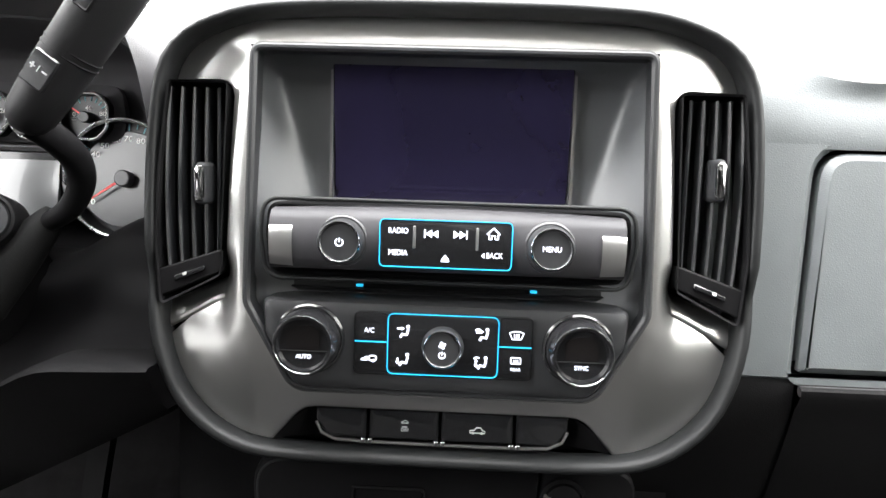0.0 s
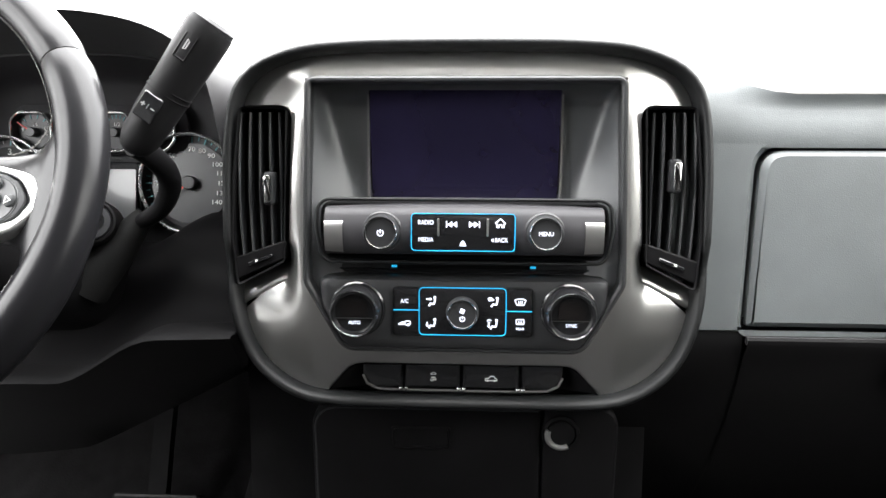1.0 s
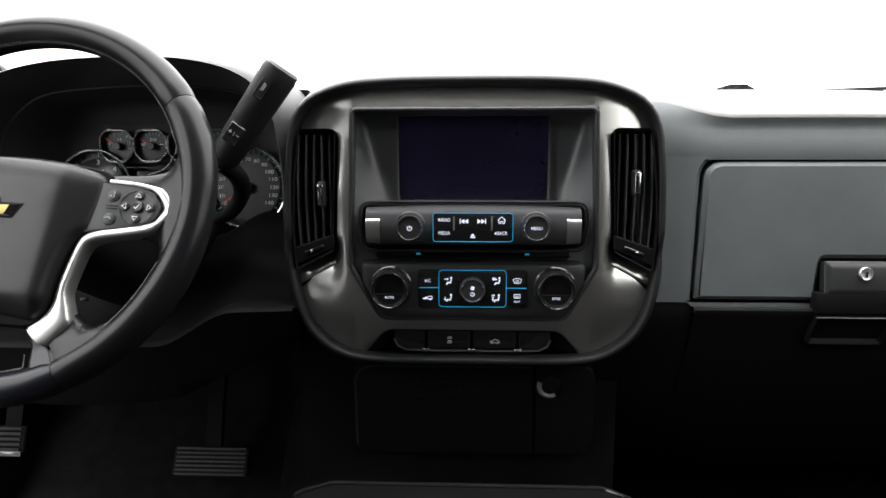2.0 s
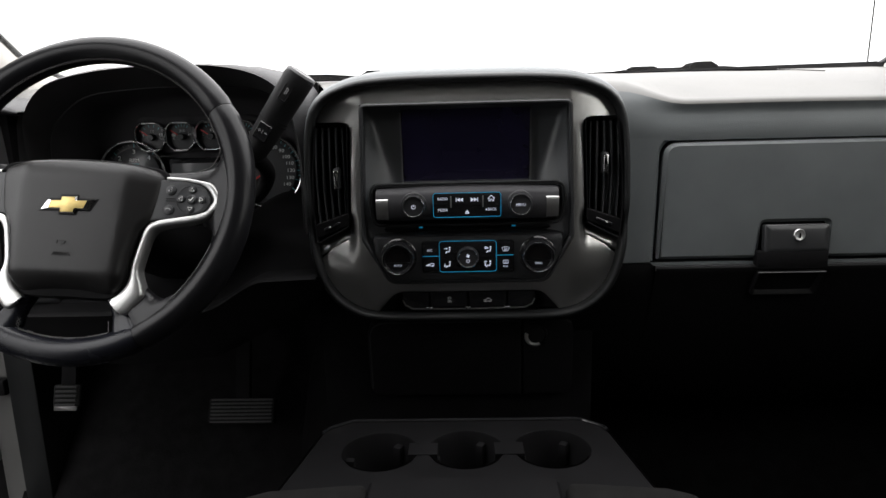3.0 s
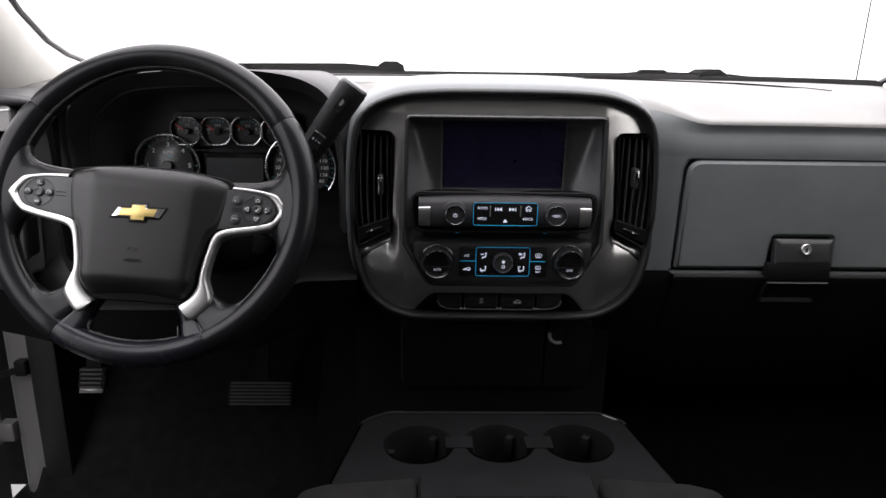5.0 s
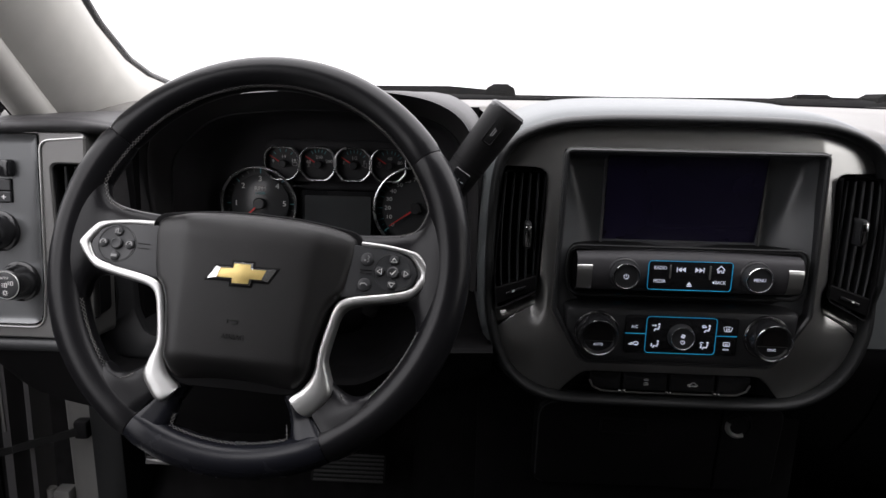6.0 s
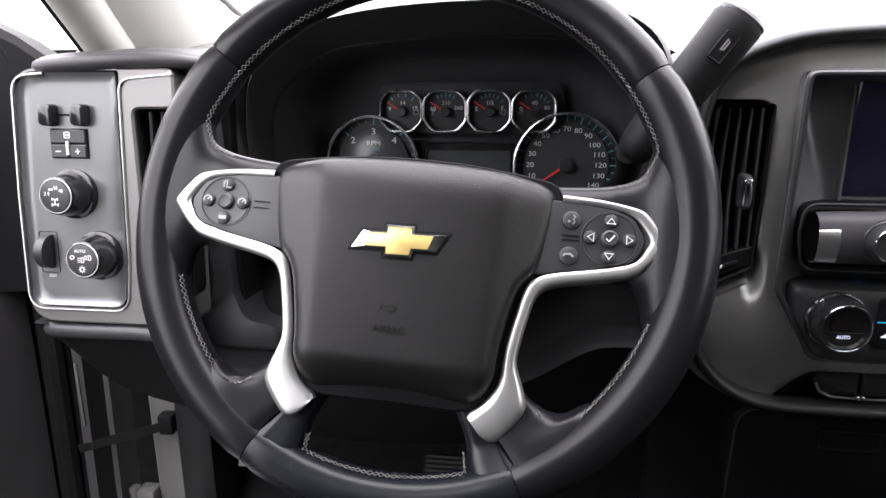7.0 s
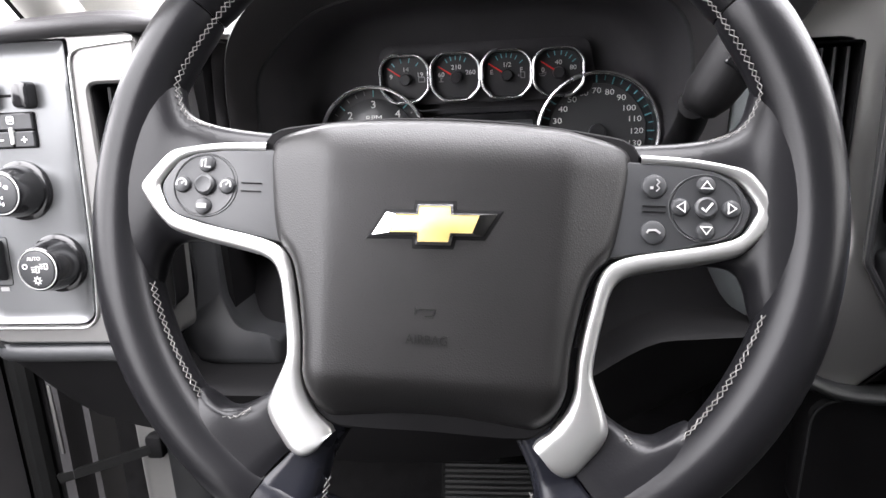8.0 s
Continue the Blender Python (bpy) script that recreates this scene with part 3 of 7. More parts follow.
sweep(bm, [(-0.050, 0.0175, 0.0042), (0.0, 0.0175, 0.0046), (0.050, 0.0175, 0.0042)], ngon(0.0011, 6), up=(0, 0, 1), M=PK)
part("pull_edge", bm, SATIN, glove, "satin edge of the pull")

# ---------------------------------------------------------------- centre stack
ST = face(0, 0.57, 0)
bead_half = [(0.0, 0.9258), (0.05, 0.9256), (0.10, 0.9246), (0.150, 0.9206), (0.183, 0.9115), (0.204, 0.9005), (0.217, 0.886), (0.2240, 0.868), (0.2280, 0.84), (0.2303, 0.80), (0.2310, 0.755), (0.2300, 0.700),
             (0.2255, 0.665), (0.2165, 0.634), (0.2045, 0.6125), (0.186, 0.5945), (0.164, 0.5825), (0.140, 0.5768), (0.105, 0.5748), (0.05, 0.5745), (0.0, 0.5745)]
bead_right = [(p.x, p.y) for p in resample([(u, v, 0) for u, v in bead_half], 56)]
bead = ccw(bead_right + [(-u, v) for u, v in bead_right[-2:0:-1]])
def ramp(f):
    """Eases from 0 to 1."""
    f = min(1.0, max(0.0, f))
    return f * f * (3 - 2 * f)


def swell(u, v):
    f = -0.5 * max(0, v - 0.78) ** 2
    f -= 0.006 * max(0, (v - 0.893) / 0.032) ** 1.6
    f -= 0.13 * max(0, abs(u) - 0.150) + 1.2 * max(0, abs(u) - 0.150) ** 2
    f -= 0.72 * max(0, 0.685 - v) ** 1.5 + 0.04 * (v - 0.70)
    # the flanks below the vents roll from facing up to facing down
    f -= 3.4 * max(0, v - 0.642) ** 2 * ramp((abs(u) - 0.160) / 0.020) * ramp((0.740 - v) / 0.03)
    # the bars beside the screen are rounded
    f -= 12.0 * (abs(u) - 0.1600) ** 2 * ramp((v - 0.69) / 0.04) * ramp((0.868 - v) / 0.03) * ramp((abs(u) - 0.146) / 0.006) * ramp((0.185 - abs(u)) / 0.012)
    return f


stack = thing("center_stack_trim", "dark silver centre stack surround with black rolled edge", "dashboard trim")
bm = bmesh.new()
pr = [(0.0068 * math.cos(a), 0.015 * math.sin(a)) for a in np.linspace(0, 2 * math.pi, 13)[:-1]]
sweep(bm, [(u, v, 0.45 * swell(u, v) - 0.001) for u, v in bead], pr, closed=True, up=(0, 0, 1), M=ST)
part("edge_roll", bm, EDGE, stack, "soft black rolled edge", sharp=80)
bm = bmesh.new()
loops = []
for d, h in ((0.002, 0.002), (-0.010, -0.006), (-0.016, -0.03), (-0.020, -0.07), (-0.026, -0.14)):
    loops.append([ST @ Vector((u, v, h + 0.5 * swell(u, v))) for u, v in offset(ccw(bead), d)])
loft(bm, loops, closed=True)
part("housing", bm, SOFT, stack, sharp=80)

bm = bmesh.new()
pad(bm, bead, [(0, -0.075), (0, -0.060)], ST)
part("backing", bm, DARK, stack)

frame_pts = [(-0.1165, 0.631), (0.1165, 0.631), (0.1545, 0.698), (0.1495, 0.893), (-0.1495, 0.893), (-0.1545, 0.698)]
frame_out = rpoly(frame_pts, [0.022, 0.022, 0.018, 0.010, 0.010, 0.018], 6)


def vent_out(s):
    return [(s * u, v) for u, v in ((0.1690, 0.8655), (0.216, 0.8655), (0.2235, 0.80), (0.2265, 0.742), (0.2225, 0.692), (0.1745, 0.717))]


# silver surround: a ring between the inner frame and an outline that runs in round the vents and the switches' pocket
inside = offset(bead, 0.0030)
upper = sorted(((u, v) for u, v in inside if u >= 0 and v > 0.8700), key=lambda p: p[0] - p[1])
lower = sorted(((u, v) for u, v in inside if u > 0.141 and v < 0.6740), key=lambda p: -p[1])


def along(pts, n):
    """n points at even spacing along straight pieces, without the last."""
    P = [Vector(p) for p in pts]
    d = [0.0]
    for p, q in zip(P, P[1:]):
        d.append(d[-1] + (q - p).length)
    return [(float(np.interp(d[-1] * k / n, d, [p.x for p in P])), float(np.interp(d[-1] * k / n, d, [p.y for p in P]))) for k in range(n)]


crown = [p for p in upper if p[0] <= 0.152]
shoulder = [crown[-1]] + [p for p in upper if p[0] > 0.152] + [(0.2190, 0.8690)]
ring = (
    ([(0.0, 0.893), (0.1390, 0.893)], crown, 30),
    ([(0.1390, 0.893), (0.1455, 0.8915), (0.1482, 0.8885), (0.1495, 0.883)], shoulder, 26),
    ([(0.1495, 0.883), (0.1497, 0.872)], [(0.2190, 0.8690), (0.1800, 0.8688), (0.1725, 0.8670), (0.1682, 0.8630), (0.1666, 0.856)], 22),
    ([(0.1497, 0.872), (0.1540, 0.705)], [(0.1666, 0.856), (0.1708, 0.722)], 44),
    ([(0.1540, 0.705), (0.1540, 0.700), (0.1528, 0.695)], [(0.1708, 0.722), (0.1722, 0.7125), (0.1762, 0.7055), lower[0]], 26),
    ([(0.1528, 0.695), (0.1205, 0.6385)], lower + [(0.1370, 0.5828)], 44),
    ([(0.1205, 0.6385), (0.1150, 0.6338), (0.1080, 0.6317), (0.1000, 0.6312)], [(0.1370, 0.5828), (0.1190, 0.6045), (0.1130, 0.6105), (0.1065, 0.6142), (0.0980, 0.6155)], 18),
    ([(0.1000, 0.6312), (0.0, 0.6312)], [(0.0980, 0.6155), (0.0, 0.6155)], 22))
pairs = [pq for i, o, n in ring for pq in zip(along(i, n), along(o, n))]
pairs += [((-a, b), (-c, d)) for (a, b), (c, d) in [((0.0, 0.6312), (0.0, 0.6155))] + pairs[:0:-1]]
bm = bmesh.new()
rows = []
for i, o in pairs:
    i, o = Vector(i), Vector(o)
    out = (o - i).normalized()
    row = [ST @ Vector((p.x, p.y, 0.006 + swell(p.x, p.y))) for p in (i.lerp(o, k / 14) for k in range(15))]
    for d, h in ((0.0007, -0.0004), (0.0012, -0.0016), (0.0012, -0.020)):
        p = o + out * d
        row.append(ST @ Vector((p.x, p.y, 0.006 + swell(o.x, o.y) + h)))
    rows.append(row)
rows.append(rows[0])
loft(bm, rows)
bmesh.ops.remove_doubles(bm, verts=bm.verts, dist=1e-6)
part("silver_surround", bm, BEZEL, stack, "satin dark silver painted surround", sharp=50)

# black inner frame line and the sloping well behind it
bm = bmesh.new()
sweep(bm, [(u, v, 0.007) for u, v in offset(ccw(frame_out), 0.0025)], [(-0.0028, -0.012), (0.0028, -0.012), (0.0028, 0.002), (0.001, 0.004), (-0.001, 0.004), (-0.0028, 0.002)], closed=True, up=(0, 0, 1), M=ST)
part("inner_lip", bm, SATIN, stack)
bm = bmesh.new()
sweep(bm, [(u, v, 0.0085) for u, v in offset(ccw(frame_out), -0.0004)], ngon(0.0008, 6), closed=True, up=(0, 0, 1), M=ST)
part("bright_line", bm, BEZEL_DARK, stack, "thin satin line")
# lit chamfer under each vent
for s in (-1, 1):
    bm = bmesh.new()
    rows = []
    for k in range(13):
        f = k / 12
        lo, hi = Vector((0.1748, 0.6975)).lerp(Vector((0.2258, 0.6690)), f), Vector((0.1722, 0.7155)).lerp(Vector((0.2285, 0.6905)), f)
        row = []
        for w, d in ((0.0, -0.006), (0.0, -0.0006), (0.06, 0.0006), (0.16, 0.0008), (0.30, 0.0002), (0.45, -0.0012), (0.60, -0.0032), (0.75, -0.0060), (0.92, -0.0098), (1.0, -0.014)):
            p = lo.lerp(hi, w)
            row.append(ST @ Vector((s * p.x, p.y, 0.006 + swell(lo.x, lo.y) + d)))
        rows.append(row)
    loft(bm, rows)
    part("vent_lip", bm, BEZEL, stack, "satin silver chamfer under the vent", sharp=60)
    # ramp beside the switches
    bm = bmesh.new()
    loft(bm, [[ST @ Vector((s * u, v, h)) for u, v, h in r] for r in (((0.1365, 0.5835, -0.010), (0.1180, 0.6050, -0.004), (0.1060, 0.6140, 0.0)), ((0.1250, 0.5840, -0.016), (0.1120, 0.6030, -0.014), (0.1040, 0.6130, -0.012)), ((0.1000, 0.5850, -0.022), (0.1030, 0.6000, -0.022), (0.1010, 0.6120, -0.022)))])
    part("pocket_ramp", bm, HARD, stack, "black ramp beside the switches", sharp=80)
bm = bmesh.new()
vs = []
for v in np.linspace(0.624, 0.892, 34):
    row = []
    for u in np.linspace(-0.150, 0.150, 61):
        # a leaning crease: the sloping cheek is wide at the foot and narrow at the top
        ub = 0.102 + 0.042 * min(1.0, max(0.0, (v - 0.770) / 0.115))
        k = max(0.0, (abs(u) - ub) / (0.150 - ub))
        h = -0.032 + 0.034 * k ** 1.25
        if v > 0.880:
            h = max(h, -0.032 + 0.040 * (v - 0.880) / 0.012)
        if v < 0.72:
            h = min(max(h, -0.024), -0.006)
        lim = 0.150 if v > 0.695 else 0.108 + (v - 0.624) * 0.55
        row.append(ST @ Vector((u * lim / 0.150, v, h)))
    vs.append(row)
loft(bm, vs)
part("well", bm, WELL, stack, "black sloping well round the screen, lightened for its sheen", sharp=80)

# touch screen
disp = thing("touch_screen", "switched-off dark glass touch screen", "screen")
bm = bmesh.new()
pad(bm, rrect(-0.0940, -0.0603, 0.0940, 0.0603, 0.003), [(0, -0.006), (0, 0.0), (0.0012, 0.001)], face(0, 0.5965, 0.8323, -7))
part("glass", bm, SCREEN, disp)

for s in (-1, 1):
    bm = bmesh.new()
    box(bm, s * 0.0955 - 0.0011, 0.776, -0.034, s * 0.0955 + 0.0011, 0.886, -0.0245, ST)
    part("side_strip", bm, BEZEL_DARK, disp, "thin satin silver strip", smooth=False)


def vent(s):
    t = thing("air_vent", "black slatted air vent with bright thumb tab", "air vent", "dashboard vents")
    b = bmesh.new()
    vo = vent_out(s)
    pad(b, rpoly(vo, 0.004, 3), [(0, 0.003), (0.0015, 0.002), (0.002, -0.030)], ST)
    part("housing", b, DARK, t)
    for k in range(5):
        u = s * (0.1780 + 0.0095 * k)
        top, bot = 0.861, 0.724 - 0.0042 * k
        b = bmesh.new()
        rows = []
        for v in np.linspace(bot, top, 7):
            bow = s * 0.0035 * math.sin(math.pi * (v - bot) / (top - bot)) * (k / 4)
            rows.append([ST @ Vector((u + bow + du, v, h)) for du, h in ((-0.0010, -0.016), (0.0010, -0.016), (0.0013, -0.003), (0.0, -0.0015), (-0.0013, -0.003))])
        loft(b, rows, closed=True, caps=True)
        part("slat", b, SATIN, t)
    b = bmesh.new()
    tu, tv = (0.1985, 0.802) if s > 0 else (-0.1880, 0.788)
    pad(b, rrect(tu - 0.0045, tv - 0.016, tu + 0.0045, tv + 0.016, 0.004), [(0, -0.010), (0, 0.006), (0.0015, 0.010), (0.003, 0.011)], ST)
    tab = part("thumb_tab", b, SATIN, t)
    b = bmesh.new()
    pad(b, rrect(tu - 0.0034, tv - 0.0130, tu + 0.0034, tv + 0.0130, 0.0032), [(0, 0.009), (0, 0.0115), (0.001, 0.0122)], ST)
    part("tab_insert", b, CHROME, tab, "bright chrome insert")
    # lower shutoff panel with a little slider
    b = bmesh.new()
    po = [(s * u, v) for u, v in ((0.1735, 0.738), (0.2255, 0.720), (0.2235, 0.6985), (0.1742, 0.7200))]
    pad(b, rpoly(po, 0.003, 3), [(0, -0.016), (0, 0.0), (0.0012, 0.001)], ST)
    part("shutoff_panel", b, HARD, t)
    b = bmesh.new()
    cu, cv = s * 0.199, 0.7190
    pad(b, rpoly([(cu - s * 0.012, cv + 0.006), (cu + s * 0.012, cv - 0.0035), (cu + s * 0.012, cv - 0.0075), (cu - s * 0.012, cv + 0.002)], 0.001, 2), [(0, -0.002), (0, 0.0028), (0.0008, 0.0034)], ST)
    part("slider", b, GLOSS, t)
    b = bmesh.new()
    flat(b, [[(cu + s * 0.002, cv + 0.0005), (cu + s * 0.0048, cv - 0.0006), (cu + s * 0.0048, cv - 0.003), (cu + s * 0.002, cv - 0.002)]], ST @ Matrix.Translation((0, 0, 0.0036)))
    part("mark", b, WHITE_MARK, t)


vent(-1)
vent(1)

# ---------------------------------------------------------------- icons
def ic_power(b, x, y, r, M):
    stroke(b, [(x + r * math.sin(a), y + r * math.cos(a)) for a in np.linspace(0.6, 2 * math.pi - 0.6, 14)], r * 0.3, M)
    flat(b, [[(x - r * 0.15, y), (x + r * 0.15, y), (x + r * 0.15, y + r * 1.15), (x - r * 0.15, y + r * 1.15)]], M)


def tri(x, y, w, h, d):
    """A triangle pointing along d: r, l, u, v."""
    return {"r": [(x - w / 2, y - h / 2), (x + w / 2, y), (x - w / 2, y + h / 2)], "l": [(x + w / 2, y - h / 2), (x + w / 2, y + h / 2), (x - w / 2, y)],
            "u": [(x - w / 2, y - h / 2), (x + w / 2, y - h / 2), (x, y + h / 2)], "v": [(x - w / 2, y + h / 2), (x, y - h / 2), (x + w / 2, y + h / 2)]}[d]


def rect(x, y, w, h):
    return [(x - w / 2, y - h / 2), (x + w / 2, y - h / 2), (x + w / 2, y + h / 2), (x - w / 2, y + h / 2)]


def ic_seat(b, x, y, s, M, face_on, feet, screen):
    """A seated shape with air arrows: at the face, at the feet, at the glass."""
    stroke(b, [(x + 0.0040 * s, y + 0.0030 * s), (x + 0.0026 * s, y - 0.0022 * s), (x - 0.0014 * s, y - 0.0016 * s), (x - 0.0030 * s, y - 0.0046 * s)], 0.0021 * s, M)
    flat(b, [circle(x + 0.0036 * s, y + 0.0052 * s, 0.0016 * s, 8)], M)
    if face_on:
        flat(b, [rect(x - 0.0040 * s, y + 0.0034 * s, 0.004 * s, 0.0013 * s), tri(x - 0.0008 * s, y + 0.0034 * s, 0.0026 * s, 0.0036 * s, "r")], M)
    if feet:
        flat(b, [rect(x - 0.0050 * s, y + 0.0004 * s, 0.0013 * s, 0.0034 * s), tri(x - 0.0050 * s, y - 0.0022 * s, 0.0036 * s, 0.0026 * s, "v")], M)
    if screen:
        stroke(b, [(x - 0.0070 * s, y + 0.0042 * s), (x - 0.0048 * s, y + 0.0058 * s), (x - 0.0020 * s, y + 0.0050 * s)], 0.0011 * s, M)
        flat(b, [tri(x - 0.0048 * s, y + 0.0030 * s, 0.003 * s, 0.0022 * s, "u")], M)


def ic_glass(b, x, y, s, M, rear=False):
    if rear:
        stroke(b, rrect(x - 0.0052 * s, y - 0.002 * s, x + 0.0052 * s, y + 0.0045 * s, 0.001 * s, 2), 0.001 * s, M, closed=True)
    else:
        stroke(b, [(x - 0.0042 * s, y - 0.0030 * s), (x - 0.0068 * s, y + 0.003 * s), (x - 0.003 * s, y + 0.0045 * s), (x + 0.003 * s, y + 0.0045 * s), (x + 0.0068 * s, y + 0.003 * s), (x + 0.0042 * s, y - 0.0030 * s)], 0.0010 * s, M, closed=True)
    for k in (-1, 0, 1):
        flat(b, [rect(x + k * 0.0021 * s, y + 0.0002 * s, 0.0008 * s, 0.0042 * s)], M)


def ic_car(b, x, y, s, M):
    stroke(b, [(x - 0.007 * s, y - 0.002 * s), (x - 0.007 * s, y), (x - 0.003 * s, y + 0.0005 * s), (x - 0.001 * s, y + 0.003 * s), (x + 0.003 * s, y + 0.003 * s), (x + 0.005 * s, y + 0.0003 * s), (x + 0.007 * s, y - 0.0002 * s), (x + 0.007 * s, y - 0.002 * s)], 0.0010 * s, M, closed=True)
    flat(b, [circle(x - 0.004 * s, y - 0.0022 * s, 0.0013 * s, 8), circle(x + 0.004 * s, y - 0.0022 * s, 0.0013 * s, 8)], M)


def ic_recirculate(b, x, y, s, M):
    """A small car with an arrow turning back inside it."""
    flat(b, [rpoly([(x - 0.0085 * s, y - 0.0022 * s), (x - 0.0010 * s, y - 0.0022 * s), (x - 0.0010 * s, y + 0.0020 * s), (x - 0.0040 * s, y + 0.0022 * s), (x - 0.0058 * s, y + 0.0002 * s), (x - 0.0085 * s, y - 0.0002 * s)], 0.0005, 2)], M)
    stroke(b, rrect(x + 0.0002 * s, y - 0.0022 * s, x + 0.0080 * s, y + 0.0030 * s, 0.0025 * s, 4), 0.0013 * s, M, closed=True)
    flat(b, [tri(x + 0.0040 * s, y - 0.0022 * s, 0.0030 * s, 0.0040 * s, "l")], M)


# ---------------------------------------------------------------- radio panel
radio = thing("radio_control_panel", "black radio control panel with backlit buttons and knobs", "radio panel")
bm = bmesh.new()
ro = rpoly([(-0.130, 0.7255), (0.130, 0.7255), (0.134, 0.752), (0.1325, 0.7725), (-0.1325, 0.7725), (-0.134, 0.752)], [0.007, 0.007, 0.02, 0.007, 0.007, 0.02], 5)
pad(bm, offset(ccw(ro), -0.004), [(0, -0.034), (0, 0.006), (0.0025, 0.010), (0.0045, 0.008)], ST)
part("surround", bm, HARD, radio)
bm = bmesh.new()
rows = []
for u in np.linspace(-0.130, 0.130, 27):
    arch = 0.0035 * (1 - (u / 0.13) ** 2)
    rows.append([ST @ Vector((u, v, h)) for v, h in ((0.7270, 0.006), (0.7275, 0.018), (0.7295, 0.0215), (0.736, 0.0245), (0.750, 0.0262), (0.764, 0.0240), (0.7705, 0.0190 + arch * 0.3), (0.7725 + arch, 0.010), (0.7735 + arch, -0.03))])
loft(bm, rows)
part("barrel", bm, BARREL, radio, sharp=50)
bm = bmesh.new()
sweep(bm, [(u, v, 0.011) for u, v in offset(ccw(ro), -0.0066)], ngon(0.0017, 8), closed=True, up=(0, 0, 1), M=ST)
part("frame_lip", bm, EDGE, radio, "raised black frame", sharp=80)
for s in (-1, 1):
    bm = bmesh.new()
    rows = []
    for u in np.linspace(0.1125, 0.1300, 6):
        e = 0.0008 * ((u - 0.1125) / 0.0175) ** 2
        rows.append([ST @ Vector((s * u, v, h + 0.0012 - e)) for v, h in ((0.7290, 0.0195), (0.7310, 0.0222), (0.738, 0.0248), (0.746, 0.0260), (0.754, 0.0258), (0.7590, 0.0246), (0.7600, 0.0225))])
    loft(bm, rows)
    part("silver_end", bm, BEZEL, radio, "bright silver end cap", sharp=60)
RP = face(0, 0.57 - 0.0262, 0)
bm = bmesh.new()
pad(bm, rrect(-0.0478, 0.7325, 0.0478, 0.7665, 0.004), [(0, -0.008), (0, 0.0002), (0.001, 0.0006)], RP)
part("button_field", bm, GLOSS, radio)
bm = bmesh.new()
stroke(bm, rrect(-0.0480, 0.7323, 0.0480, 0.7668, 0.0042, 5), 0.0006, RP @ Matrix.Translation((0, 0, 0.0006)), closed=True)
part("cyan_line", bm, CYAN, radio, "glowing cyan outline")
RT = RP @ Matrix.Translation((0, 0, 0.0009))
for w, x, z, sz in (("RADIO", -0.0345, 0.7585, 0.0058), ("MEDIA", -0.0345, 0.7425, 0.0058), ("BACK", 0.0355, 0.7425, 0.0057)):
    text("lettering", w, sz, RT @ Matrix.Translation((x, z, 0)), BACKLIT, radio, sx=0.82)
bm = bmesh.new()
flat(bm, [tri(0.0272, 0.7425, 0.0024, 0.0038, "l")], RT)
part("icon", bm, BACKLIT, radio)
bm = bmesh.new()
flat(bm, [rect(-0.0152, 0.757, 0.0009, 0.006), tri(-0.0123, 0.757, 0.0045, 0.0058, "l"), tri(-0.0078, 0.757, 0.0045, 0.0058, "l")], RT)
part("icon", bm, BACKLIT, radio)
bm = bmesh.new()
flat(bm, [rect(0.0152, 0.757, 0.0009, 0.006), tri(0.0123, 0.757, 0.0045, 0.0058, "r"), tri(0.0078, 0.757, 0.0045, 0.0058, "r")], RT)
part("icon", bm, BACKLIT, radio)
bm = bmesh.new()
flat(bm, [tri(0, 0.7405, 0.0058, 0.0036, "u"), rect(0, 0.7375, 0.0058, 0.0011)], RT)
part("icon", bm, BACKLIT, radio)
bm = bmesh.new()
stroke(bm, [(0.0298, 0.7580), (0.0345, 0.7625), (0.0392, 0.7580)], 0.0011, RT)
stroke(bm, [(0.0313, 0.7580), (0.0313, 0.7545), (0.0332, 0.7545), (0.0332, 0.7570), (0.0357, 0.7570), (0.0357, 0.7545), (0.0377, 0.7545), (0.0377, 0.7580)], 0.0010, RT)
part("icon", bm, BACKLIT, radio)
for x in (-0.0228, 0.0228):
    bm = bmesh.new()
    pad(bm, rrect(x - 0.0010, 0.7460, x + 0.0010, 0.7625, 0.0008), [(0, 0), (0, 0.0012), (0.0004, 0.0016)], RP)
    part("divider", bm, BEZEL_DARK, radio, "thin satin divider")
for x, body in ((-0.0755, ""), (0.0755, "MENU")):
    K = face(x, 0.57 - 0.024, 0.7495)
    bm = bmesh.new()
    lathe(bm, [(0.0195, -0.004), (0.0190, 0.001), (0.0178, 0.002)], K, 36)
    lathe(bm, [(0.0168, 0.0), (0.0163, 0.012), (0.0150, 0.0142), (0.0138, 0.0142), (0.0132, 0.0132)], K, 36)
    kn = part("knob", bm, SATIN, radio, "round satin black knob")
    bm = bmesh.new()
    sweep(bm, [(0.0143 * math.cos(a), 0.0143 * math.sin(a), 0.0143) for a in np.linspace(0, 2 * math.pi, 37)[:-1]], ngon(0.0007, 6), closed=True, up=(0, 0, 1), M=K)
    part("chrome_ring", bm, CHROME, kn, "thin chrome ring")
    KT = K @ Matrix.Translation((0, 0, 0.0136))
    if body:
        text("lettering", body, 0.0055, KT, BACKLIT, kn, sx=0.9)
    else:
        bm = bmesh.new()
        ic_power(bm, 0, 0, 0.0027, KT)
        part("icon", bm, BACKLIT, kn)
